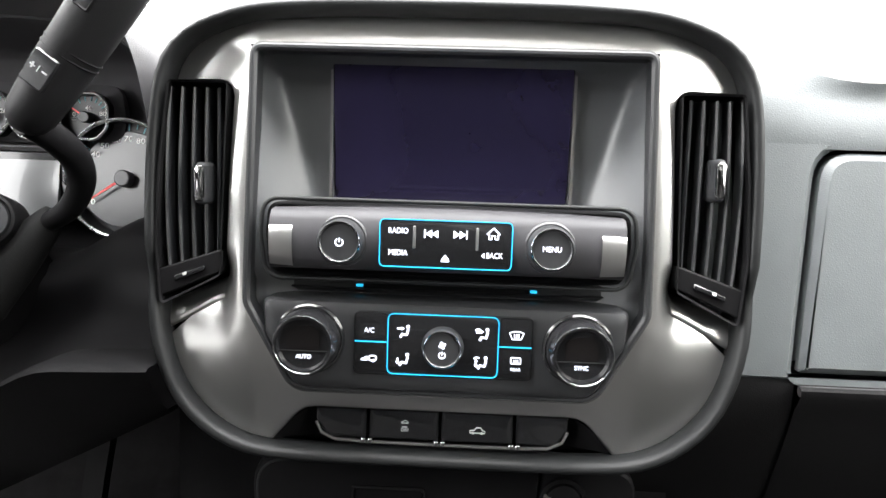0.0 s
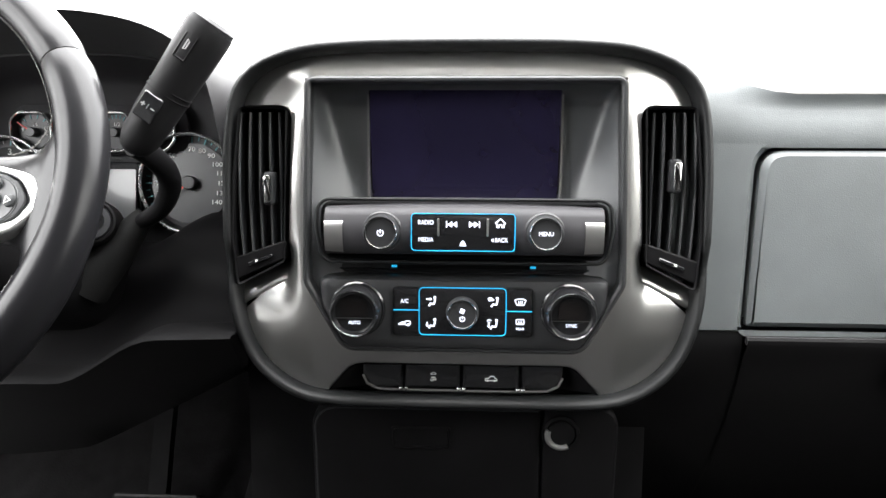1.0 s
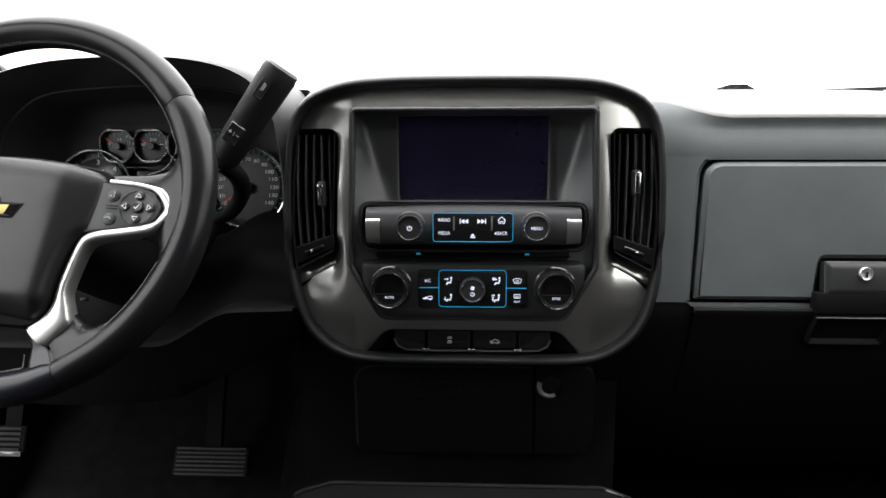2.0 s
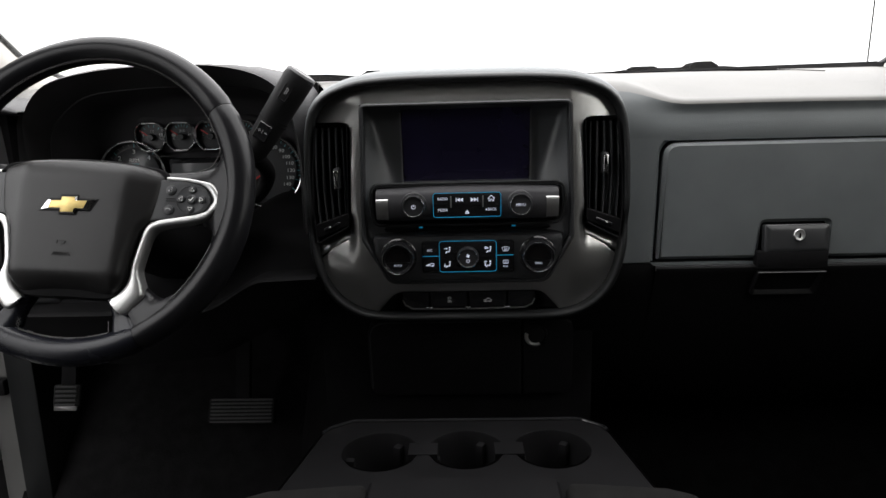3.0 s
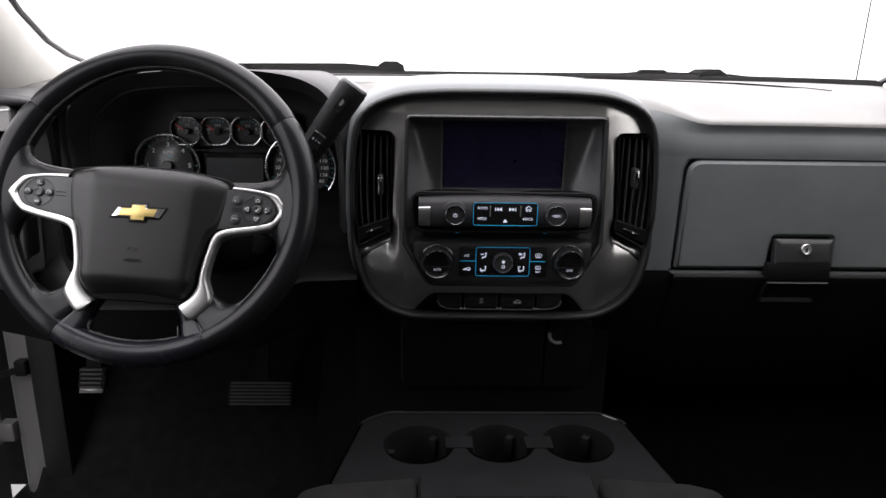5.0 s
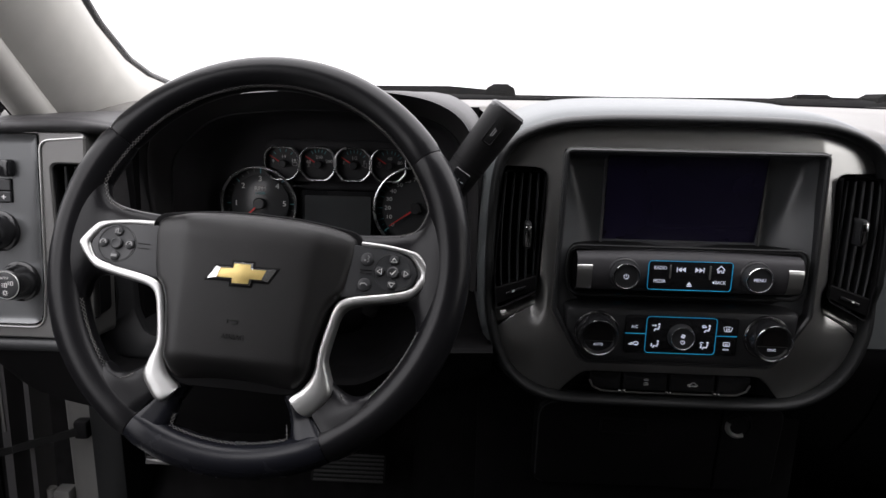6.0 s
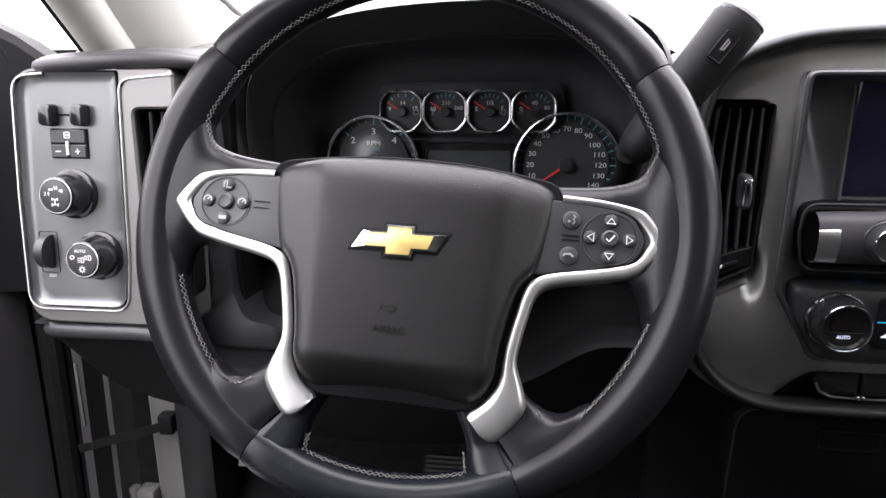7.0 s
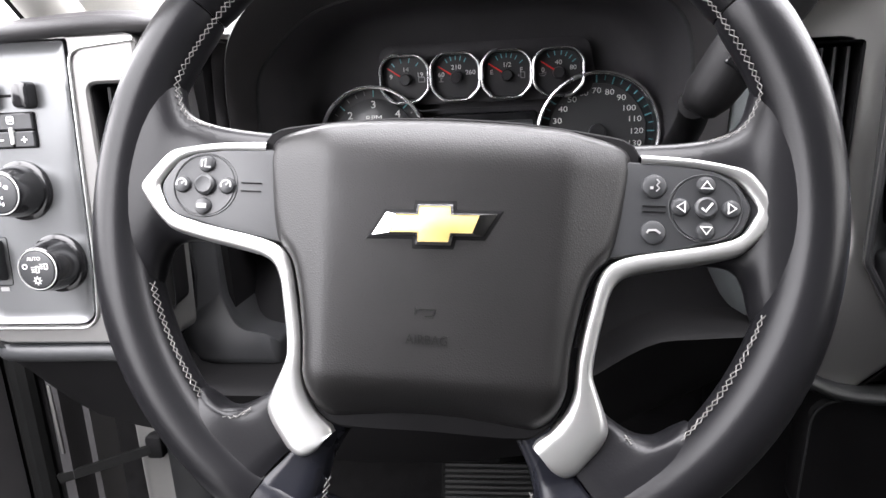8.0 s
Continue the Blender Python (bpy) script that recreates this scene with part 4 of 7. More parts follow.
# disc slot
slot = thing("disc_slot", "black disc slot with small cyan end lights", "disc slot")
bm = bmesh.new()
pad(bm, rrect(-0.140, 0.7045, 0.140, 0.7185, 0.004), [(0, -0.034), (0, -0.022), (0.002, -0.020)], ST)
part("body", bm, POD, slot)
bm = bmesh.new()
box(bm, -0.066, 0.7085, -0.021, 0.066, 0.7120, -0.0188, ST)
part("slit", bm, DARK, slot, smooth=False)
bm = bmesh.new()
sweep(bm, [(u, 0.7070 + 0.0012 * (abs(u) / 0.13) ** 2, -0.0195) for u in np.linspace(-0.13, 0.13, 15)], ngon(0.0010, 6), up=(0, 0, 1), M=ST)
part("lip", bm, EDGE, slot)
for s in (-1, 1):
    bm = bmesh.new()
    pad(bm, rrect(s * 0.0695 - 0.0028, 0.7094, s * 0.0695 + 0.0028, 0.7116, 0.0008, 2), [(0, -0.021), (0, -0.0188)], ST)
    part("end_light", bm, CYAN, slot, "small cyan light")

# ---------------------------------------------------------------- climate panel
clim = thing("climate_control_panel", "black climate control panel with backlit buttons and dials", "climate panel")
co = rpoly([(-0.1140, 0.6335), (0.1140, 0.6335), (0.1375, 0.676), (0.1390, 0.7035), (-0.1390, 0.7035), (-0.1375, 0.676)], [0.018, 0.018, 0.02, 0.006, 0.006, 0.02], 6)
bm = bmesh.new()
pad(bm, co, [(0, -0.03), (0, 0.008), (0.0022, 0.0125), (0.006, 0.0145), (0.012, 0.0150)], ST)
part("body", bm, SATIN, clim)
CP = face(0, 0.57 - 0.0150, 0)
bm = bmesh.new()
pad(bm, rrect(-0.0670, 0.6480, 0.0670, 0.6965, 0.005), [(0, -0.006), (0, 0.0006), (0.001, 0.0012)], CP)
part("button_field", bm, GLOSS, clim)
CT = CP @ Matrix.Translation((0, 0, 0.0014))
bm = bmesh.new()
stroke(bm, rrect(-0.0415, 0.6495, 0.0415, 0.6955, 0.005, 5), 0.00065, CT, closed=True)
for s in (-1, 1):
    stroke(bm, [(s * 0.0415, 0.6735), (s * 0.0665, 0.6735)], 0.0008, CT)
part("cyan_line", bm, CYAN, clim, "glowing cyan outline")
for fn, args in ((ic_seat, (-0.0295, 0.6815, 0.85, CT, True, False, False)), (ic_seat, (-0.0295, 0.6600, 0.85, CT, False, True, False)), (ic_seat, (0.0300, 0.6815, 0.85, CT, True, False, True)), (ic_seat, (0.0295, 0.6600, 0.85, CT, False, True, True)),
                 (ic_glass, (0.0550, 0.6820, 0.78, CT)), (ic_glass, (0.0550, 0.6625, 0.70, CT, True)), (ic_recirculate, (-0.0555, 0.6605, 0.70, CT))):
    bm = bmesh.new()
    fn(bm, *args)
    part("icon", bm, BACKLIT, clim)
text("lettering", "A/C", 0.0055, CT @ Matrix.Translation((-0.0555, 0.6820, 0)), BACKLIT, clim, sx=0.85)
text("lettering", "REAR", 0.0032, CT @ Matrix.Translation((0.0550, 0.6565, 0)), BACKLIT, clim)
for x in (-0.0545, 0.0545):
    bm = bmesh.new()
    stroke(bm, rrect(x - 0.0122, 0.6490, x + 0.0122, 0.6955, 0.003, 4), 0.0006, CP @ Matrix.Translation((0, 0, 0.0011)), closed=True)
    part("button_gap", bm, DARK, clim)
K = face(0, 0.57 - 0.015, 0.6715)
bm = bmesh.new()
lathe(bm, [(0.0160, 0.0), (0.0155, 0.004), (0.0146, 0.010), (0.0136, 0.0115), (0.0125, 0.0105)], K, 36)
kn = part("fan_knob", bm, SATIN, clim, "round black fan knob")
bm = bmesh.new()
sweep(bm, [(0.0134 * math.cos(a), 0.0134 * math.sin(a), 0.0113) for a in np.linspace(0, 2 * math.pi, 37)[:-1]], ngon(0.0006, 6), closed=True, up=(0, 0, 1), M=K)
part("chrome_ring", bm, CHROME, kn, "thin chrome ring")
KT = K @ Matrix.Translation((0, 0, 0.0108))
bm = bmesh.new()
for k in range(4):
    a = k * math.pi / 2 + 0.4
    flat(bm, [circle(0.0016 * math.cos(a), 0.0035 + 0.0016 * math.sin(a), 0.0012, 8)], KT)
ic_power(bm, 0, -0.0040, 0.0023, KT)
part("icon", bm, BACKLIT, kn)
for x, body in ((-0.1010, "AUTO"), (0.1010, "SYNC")):
    K = face(x, 0.57 - 0.0145, 0.6735) @ Matrix.Diagonal((0.94, 0.94, 1, 1))
    bm = bmesh.new()
    lathe(bm, [(0.0290, -0.004), (0.0285, 0.002), (0.0272, 0.003)], K, 44)
    lathe(bm, [(0.0262, 0.0), (0.0252, 0.019), (0.0235, 0.0225), (0.0205, 0.0225), (0.0190, 0.0185)], K, 44)
    kn = part("temperature_dial", bm, GLOSS, clim, "large gloss black dial with small dark display")
    bm = bmesh.new()
    sweep(bm, [(0.0266 * math.cos(a), 0.0266 * math.sin(a), 0.0035) for a in np.linspace(0, 2 * math.pi, 45)[:-1]], ngon(0.0005, 6), closed=True, up=(0, 0, 1), M=K)
    sweep(bm, [(0.0226 * math.cos(a), 0.0226 * math.sin(a), 0.0226) for a in np.linspace(0, 2 * math.pi, 45)[:-1]], ngon(0.0004, 6), closed=True, up=(0, 0, 1), M=K)
    part("chrome_ring", bm, CHROME, kn, "thin chrome ring")
    KT = K @ Matrix.Translation((0, 0, 0.0190))
    bm = bmesh.new()
    pad(bm, rpoly([(-0.0125, -0.0035), (0.0125, -0.0035), (0.0125, 0.0140), (-0.0125, 0.0140)], [0.001, 0.001, 0.011, 0.011], 6), [(0, -0.001), (0, 0.0003)], KT)
    part("dial_display", bm, AMBER, kn, "small dark display")
    bm = bmesh.new()
    stroke(bm, [(-0.0180, -0.0052), (0.0180, -0.0052)], 0.0006, KT)
    part("split_line", bm, SATIN, kn)
    text("lettering", body, 0.0048, KT @ Matrix.Translation((0, -0.0098, 0)), BACKLIT, kn, sx=0.9)

# ---------------------------------------------------------------- switch bank below
bank = thing("switch_bank", "row of four black rocker switches, lower edge silvered for its highlights", "switches")
bm = bmesh.new()
pad(bm, rpoly([(-0.138, 0.5785), (0.138, 0.5785), (0.105, 0.6185), (-0.105, 0.6185)], [0.004, 0.004, 0.012, 0.012], 4), [(0, -0.06), (0, -0.030), (0.003, -0.033)], ST)
part("recess", bm, DARK, bank)
edges = (-0.1025, -0.0590, -0.0008, 0.0585, 0.1025)
for k in range(4):
    bm = bmesh.new()
    a, b_ = edges[k] + 0.0012, edges[k + 1] - 0.0012
    lo0, lo1 = (a + 0.010, b_) if k == 0 else (a, b_ - 0.010) if k == 3 else (a, b_)
    pad(bm, rpoly([(lo0, -0.012), (lo1, -0.012), (b_, 0.002 if k == 3 else -0.006), (b_, 0.0125), (a, 0.0125), (a, 0.002 if k == 0 else -0.006)], 0.0025, 3), [(0, -0.012), (0, 0.0), (0.0015, 0.002), (0.004, 0.0025)], face(0, 0.580, 0.6005, 3))
    part("switch", bm, GLOSS, bank)
# silver colour on this edge stands for the glossy highlights along it
bm = bmesh.new()
rim = [(-0.1000, 0.6010), (-0.0960, 0.5925), (-0.0850, 0.5872), (-0.06, 0.5862), (0.0, 0.5860), (0.06, 0.5862), (0.0850, 0.5872), (0.0960, 0.5925), (0.1000, 0.6010)]
sweep(bm, [(p.x, p.y, 0.0) for p in (Vector((u, v, 0)) for u, v in rim)], ngon(0.0013, 8), up=(0, 0, 1), M=ST @ Matrix.Translation((0, 0, -0.007)))
part("lower_edge", bm, BEZEL_DARK, bank, "rounded lower edge, silvered for its glossy highlights")
for x in edges[1:4]:
    for dx in (-0.0026, 0.0026):
        bm = bmesh.new()
        pad(bm, rrect(x + dx - 0.0018, 0.5860, x + dx + 0.0018, 0.5895, 0.0009, 2), [(0, -0.009), (0, -0.005), (0.0007, -0.0045)], ST)
        part("clip", bm, CHROME, bank, "tiny bright clip")
SW = face(0, 0.5785, 0.6005, 3) @ Matrix.Translation((0, 0, 0.0011))
bm = bmesh.new()
ic_car(bm, -0.0290, 0.0030, 0.40, SW)
stroke(bm, [(-0.0310, -0.001), (-0.0270, -0.001)], 0.0008, SW)
part("icon", bm, WHITE_MARK, bank)
bm = bmesh.new()
ic_car(bm, 0.0290, -0.0015, 0.85, SW)
part("icon", bm, WHITE_MARK, bank)
text("lettering", "OFF", 0.0036, SW @ Matrix.Translation((-0.0290, -0.0036, 0)), WHITE_MARK, bank)

# ---------------------------------------------------------------- storage bin and power outlet
low = thing("storage_bin_door", "black storage bin door below the switch bank", "storage bin")
bm = bmesh.new()
box(bm, -0.24, 0.640, 0.30, 0.20, 0.66, 0.60)
part("backing", bm, DARK, low, smooth=False)
LB = face(0, 0.618, 0.50, -6)
bm = bmesh.new()
pad(bm, rpoly([(-0.162, -0.075), (0.084, -0.075), (0.084, 0.060), (-0.162, 0.060)], [0.02, 0.004, 0.004, 0.030], 6), [(0, -0.02), (0, 0.002), (0.002, 0.005), (0.006, 0.006)], LB)
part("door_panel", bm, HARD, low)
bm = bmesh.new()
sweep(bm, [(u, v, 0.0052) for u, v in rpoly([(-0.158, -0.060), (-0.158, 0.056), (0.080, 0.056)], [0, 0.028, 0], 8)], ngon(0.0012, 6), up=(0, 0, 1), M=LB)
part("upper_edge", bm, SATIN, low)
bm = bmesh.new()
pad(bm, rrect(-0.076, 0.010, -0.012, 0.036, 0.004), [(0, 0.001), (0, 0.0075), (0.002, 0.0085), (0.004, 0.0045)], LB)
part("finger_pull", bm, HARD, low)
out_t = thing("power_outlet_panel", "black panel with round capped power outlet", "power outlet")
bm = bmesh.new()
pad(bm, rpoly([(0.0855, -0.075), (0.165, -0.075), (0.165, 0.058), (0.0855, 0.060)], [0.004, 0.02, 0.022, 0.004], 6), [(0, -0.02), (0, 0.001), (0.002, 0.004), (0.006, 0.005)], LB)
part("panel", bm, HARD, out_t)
OM = LB @ Matrix.Translation((0.104, 0.032, 0.005))
bm = bmesh.new()
lathe(bm, [(0.0200, 0.0), (0.0195, 0.003), (0.0165, 0.004), (0.0160, 0.001)], OM, 30)
part("collar", bm, HARD, out_t)
bm = bmesh.new()
lathe(bm, [(0.0150, 0.001), (0.0145, 0.005), (0.013, 0.006)], OM, 30)
cap = part("cap", bm, HARD, out_t)
bm = bmesh.new()
sweep(bm, [(0.0142 * math.cos(a), 0.0142 * math.sin(a), 0.0055) for a in np.linspace(math.radians(160), math.radians(300), 18)], ngon(0.0034, 8), up=(0, 0, 1), M=OM)
part("bright_edge", bm, SILVER, cap, "bright silver lower edge")

# ---------------------------------------------------------------- gauge hood
hood = thing("gauge_hood", "black vinyl hood arching over the gauges", "gauge hood")
front = [(-0.672, 0.625, 0.70), (-0.674, 0.622, 0.78), (-0.672, 0.612, 0.845), (-0.655, 0.595, 0.893), (-0.605, 0.570, 0.930), (-0.53, 0.552, 0.946), (-0.44, 0.545, 0.952), (-0.355, 0.550, 0.951), (-0.295, 0.565, 0.938), (-0.262, 0.585, 0.908), (-0.250, 0.60, 0.85), (-0.248, 0.615, 0.78), (-0.248, 0.62, 0.70)]
inner = [(-0.660, 0.655, 0.70), (-0.662, 0.655, 0.78), (-0.660, 0.655, 0.850), (-0.640, 0.655, 0.883), (-0.592, 0.652, 0.9165), (-0.52, 0.648, 0.9265), (-0.44, 0.646, 0.929), (-0.36, 0.648, 0.927), (-0.305, 0.650, 0.916), (-0.272, 0.655, 0.885), (-0.264, 0.66, 0.83), (-0.262, 0.66, 0.78), (-0.262, 0.66, 0.70)]
F, I = smooth_path(front, 60), smooth_path(inner, 60)
mid = Vector((-0.46, 0, 0.80))


def grow(p, k, y):
    return Vector((mid.x + (p.x - mid.x) * k, y, mid.z + (p.z - mid.z) * k))


bm = bmesh.new()
back = [grow(p, 1.07, 0.76) for p in F]
rows = [back, [grow(p, 1.06, p.y + 0.07) for p in F], [grow(p, 1.035, p.y + 0.022) for p in F], [grow(p, 1.015, p.y + 0.006) for p in F], [Vector(p) for p in F],
        [grow(p, 0.99, p.y + 0.004) for p in F], [p * 0.75 + q * 0.25 - Vector((0, 0, 0.004)) for p, q in zip(F, I)], [p * 0.4 + q * 0.6 - Vector((0, 0, 0.006)) for p, q in zip(F, I)], [Vector(q) for q in I]]
for r in rows[:-1]:
    for p in r:
        p.z = min(p.z, 0.9535)
loft(bm, rows)
part("outer_shell", bm, HOOD, hood, sharp=80)
bm = bmesh.new()
rows = [[Vector(q) for q in I]] + [[grow(q, k, y) for q in I] for k, y in ((0.99, 0.668), (0.978, 0.69), (0.960, 0.715), (0.935, 0.735), (0.90, 0.748), (0.84, 0.755), (0.70, 0.758), (0.40, 0.759), (0.02, 0.759))]
loft(bm, rows)
part("inner_tunnel", bm, TUNNEL, hood, sharp=80)
bm = bmesh.new()
sweep(bm, I, ngon(0.0022, 8), up=(0, 1, 0))
part("inner_edge", bm, SATIN, hood, "thin satin inner edge")
# ---------------------------------------------------------------- instrument cluster
clus = thing("instrument_cluster", "dark instrument cluster with chrome-ringed gauges", "instrument cluster")
bm = bmesh.new()
box(bm, -0.70, 0.765, 0.66, -0.25, 0.775, 0.935)
part("backing", bm, DARK, clus, smooth=False)
CL = face(0, 0.7275, 0)
bm = bmesh.new()
pad(bm, rpoly([(-0.560, 0.824), (-0.344, 0.824), (-0.340, 0.850), (-0.346, 0.884), (-0.560, 0.884)], 0.016, 5), [(0, -0.022), (0, -0.014), (0.003, -0.012)], CL)
part("upper_housing", bm, TUNNEL, clus)
bm = bmesh.new()
pad(bm, rrect(-0.505, 0.738, -0.398, 0.814, 0.004), [(0, -0.016), (0, -0.003), (0.0015, -0.001)], CL)
scr = part("display_frame", bm, GLOSS, clus)
bm = bmesh.new()
pad(bm, rrect(-0.0485, -0.0320, 0.0485, 0.0315, 0.002), [(0, -0.006), (0, 0.0004)], face(-0.4515, 0.7245, 0.7740, 7))
part("information_display", bm, LCD, scr, "unlit grey information display")
bm = bmesh.new()
stroke(bm, [(-0.535, 0.8185), (-0.372, 0.8185)], 0.0012, CL @ Matrix.Translation((0, 0, 0.0005)))
part("trim_line", bm, SATIN, scr)


def gauge(name, x, z, r, label, shape=None, deep=0.009, tip=0.0):
    G = CL @ Matrix.Translation((x, z, 0))
    b = bmesh.new()
    o = shape or circle(0, 0, r, 56)
    pad(b, o, [(0, -deep - 0.008), (0, 0.0), (0.0015, 0.0), (0.0022, -deep)], G)
    g = part(name, b, DIAL_DARK, clus, label)
    b = bmesh.new()
    rr = 0.0016 if r < 0.04 else 0.0021
    sweep(b, [(u, v, 0.001) for u, v in o], ngon(rr, 8), closed=True, up=(0, 0, 1), M=G)
    part("chrome_ring", b, RING, g, "satin chrome ring")
    return g, G @ Matrix.Translation((0, 0, -0.0087)) @ pose(0, 0, 0, -tip)


def needle(g, G, ang, length, w, tail=0.0, hub=0.006):
    d = Vector((math.sin(radians(ang)), math.cos(radians(ang))))
    p = Vector((-d.y, d.x))
    b = bmesh.new()
    pts = [-d * tail + p * w, -d * tail - p * w, d * length - p * w * 0.35, d * length + p * w * 0.35]
    pad(b, [tuple(q) for q in pts], [(0, 0.0065), (0, 0.0078)], G)
    part("needle", b, RED, g, "red pointer needle")
    b = bmesh.new()
    lathe(b, [(hub, 0.0), (hub, 0.0095), (hub * 0.85, 0.0108)], G, 20)
    part("hub", b, SATIN, g)


def ticks(g, G, r0, r1, angs, w, material):
    for a in angs:
        d = Vector((math.sin(radians(a)), math.cos(radians(a))))
        b = bmesh.new()
        stroke(b, [tuple(d * r0), tuple(d * r1)], w, G, 0.0005)
        part("mark", b, material, g, smooth=False)


# tachometer
g, G = gauge("tachometer", -0.5685, 0.7900, 0.0548, "round engine speed gauge reading zero", None, 0.017, 7)
bm = bmesh.new()
lathe(bm, [(0.0425, -0.001), (0.0425, 0.0006), (0.0415, 0.0012)], G, 48)
part("face_disc", bm, DIAL, g, "grey inner dial")
ticks(g, G, 0.0445, 0.0512, [-135 + 45 * k for k in range(7)], 0.0012, TEAL_MARK)
ticks(g, G, 0.0470, 0.0512, [-135 + 11.25 * k for k in range(25) if k % 4], 0.0006, GREY_MARK)
for k in range(7):
    a = radians(-135 + 45 * k)
    text("numeral", str(k), 0.0108, G @ Matrix.Translation((0.0360 * math.sin(a), 0.0360 * math.cos(a), 0.0016)), WHITE_MARK, g, sx=1.15)
text("lettering", "RPM", 0.0082, G @ Matrix.Translation((0, 0.0220, 0.0016)), WHITE_MARK, g, sx=1.15)
text("lettering", "x1000", 0.0060, G @ Matrix.Translation((0, 0.0150, 0.0016)), TEAL_MARK, g)
needle(g, G, -135, 0.047, 0.0016, 0.004, 0.0085)

# speedometer
g, G = gauge("speedometer", -0.3380, 0.7885, 0.0602, "round speed gauge reading zero", None, 0.017, 7)
bm = bmesh.new()
lathe(bm, [(0.0495, -0.0015), (0.0495, 0.0), (0.0490, 0.0004)], G, 48)
part("face_disc", bm, DIAL, g, "grey inner dial")
ticks(g, G, 0.0500, 0.0575, [-126 + 18 * k for k in range(15)], 0.0013, TEAL_MARK)
ticks(g, G, 0.0525, 0.0575, [-117 + 18 * k for k in range(14)], 0.0009, TEAL_MARK)
for k in range(15):
    a = radians(-126 + 18 * k)
    rr = 0.0418 if k < 10 else 0.0395
    text("numeral", str(10 * k), 0.0080, G @ Matrix.Translation((rr * math.sin(a), rr * math.cos(a), 0.0006)), WHITE_MARK, g, sx=1.2)
needle(g, G, -124, 0.046, 0.0016, 0.008, 0.0085)

# four small gauges
octo = rpoly([(-0.013, -0.0255), (0.013, -0.0255), (0.0246, -0.0135), (0.0246, 0.0105), (0.015, 0.0210), (-0.015, 0.0210), (-0.0246, 0.0105), (-0.0246, -0.0135)], 0.013, 5)
for x, words, tick_a, na in ((-0.5320, ("9", "14", "19"), (-40, -13, 13, 40), -56), (-0.4800, ("60", "210", "260"), (-30, -15, 0, 15, 30), -57), (-0.4285, ("E", "1/2", "F"), (-30, -15, 0, 15, 30, 50), -57), (-0.3770, ("0", "40", "80"), (-30, -10, 10, 25, 40, 55), -57)):
    g, G = gauge("small_gauge", x, 0.8530, 0.026, "small chrome-ringed gauge with red pointer", octo)
    ticks(g, G @ Matrix.Translation((0, -0.003, 0)), 0.0170, 0.0215, tick_a, 0.0009, TEAL_MARK)
    for w, (a, b_) in zip(words, ((-0.0150, 0.0000), (0.0005, 0.0068), (0.0150, 0.0012))):
        text("numeral", w, 0.0064, G @ Matrix.Translation((a, b_, 0.0006)), WHITE_MARK, g, sx=1.1)
    bm = bmesh.new()
    sx = -0.0155 if words[0] in ("60", "0") else 0.0165
    if words[0] == "9":
        stroke(bm, rrect(sx - 0.0032, -0.0060, sx + 0.0032, -0.0015, 0.0006, 2), 0.0007, G, closed=True)
        flat(bm, [rect(sx - 0.0018, -0.0008, 0.0012, 0.001), rect(sx + 0.0018, -0.0008, 0.0012, 0.001)], G)
    elif words[0] == "E":
        stroke(bm, rrect(sx - 0.0022, -0.0065, sx + 0.0018, -0.0008, 0.0005, 2), 0.0008, G, closed=True)
        flat(bm, [tri(sx - 0.0045, -0.0040, 0.0020, 0.0026, "l")], G)
    elif words[0] == "60":
        flat(bm, [rect(sx, -0.0035, 0.0010, 0.0060), rect(sx + 0.0012, -0.0015, 0.0020, 0.0007), rect(sx + 0.0012, -0.0032, 0.0020, 0.0007), rect(sx, -0.0068, 0.0044, 0.0007)], G)
    else:
        stroke(bm, [(sx - 0.0035, -0.0030), (sx - 0.0020, -0.0055), (sx + 0.0022, -0.0055), (sx + 0.0040, -0.0022), (sx - 0.0010, -0.0036)], 0.0007, G, closed=True)
    part("symbol", bm, GREY_MARK, g)
    needle(g, G @ Matrix.Translation((0.0005, -0.0030, 0)), na, 0.0215, 0.0011, 0.004, 0.0058)

# ---------------------------------------------------------------- panel beside the driver's door
lt = thing("left_panel_trim", "silver trim round light switches and vent, darkened for its reflections", "dashboard trim")
LP = face(-0.826, 0.540, 0.776, 5)
bm = bmesh.new()
sw_out = rpoly([(-0.0535, -0.110), (0.0480, -0.110), (0.0520, -0.06), (0.0540, 0.1200), (-0.0490, 0.1200), (-0.0540, 0.0)], [0.016, 0.016, 0.05, 0.003, 0.022, 0.1], 6)
vt_out = rpoly([(0.0745, -0.098), (0.108, -0.098), (0.108, 0.086), (0.0690, 0.086)], [0.006, 0.002, 0.002, 0.008], 5)
vt_box = rpoly([(0.0750, -0.0975), (0.120, -0.103), (0.120, 0.093), (0.0695, 0.0855)], [0.006, 0.01, 0.01, 0.008], 5)
plate(bm, rpoly([(-0.0590, -0.128), (0.112, -0.128), (0.112, 0.1235), (-0.0530, 0.1235), (-0.0610, 0.0)], [0.03, 0.01, 0.01, 0.027, 0.1], 6), [offset(ccw(sw_out), -0.0018), vt_out], 0.0, 0.05, LP, 0.002)
part("surround", bm, BEZEL_DARK, lt, "satin silver surround, darkened for its dim reflections")
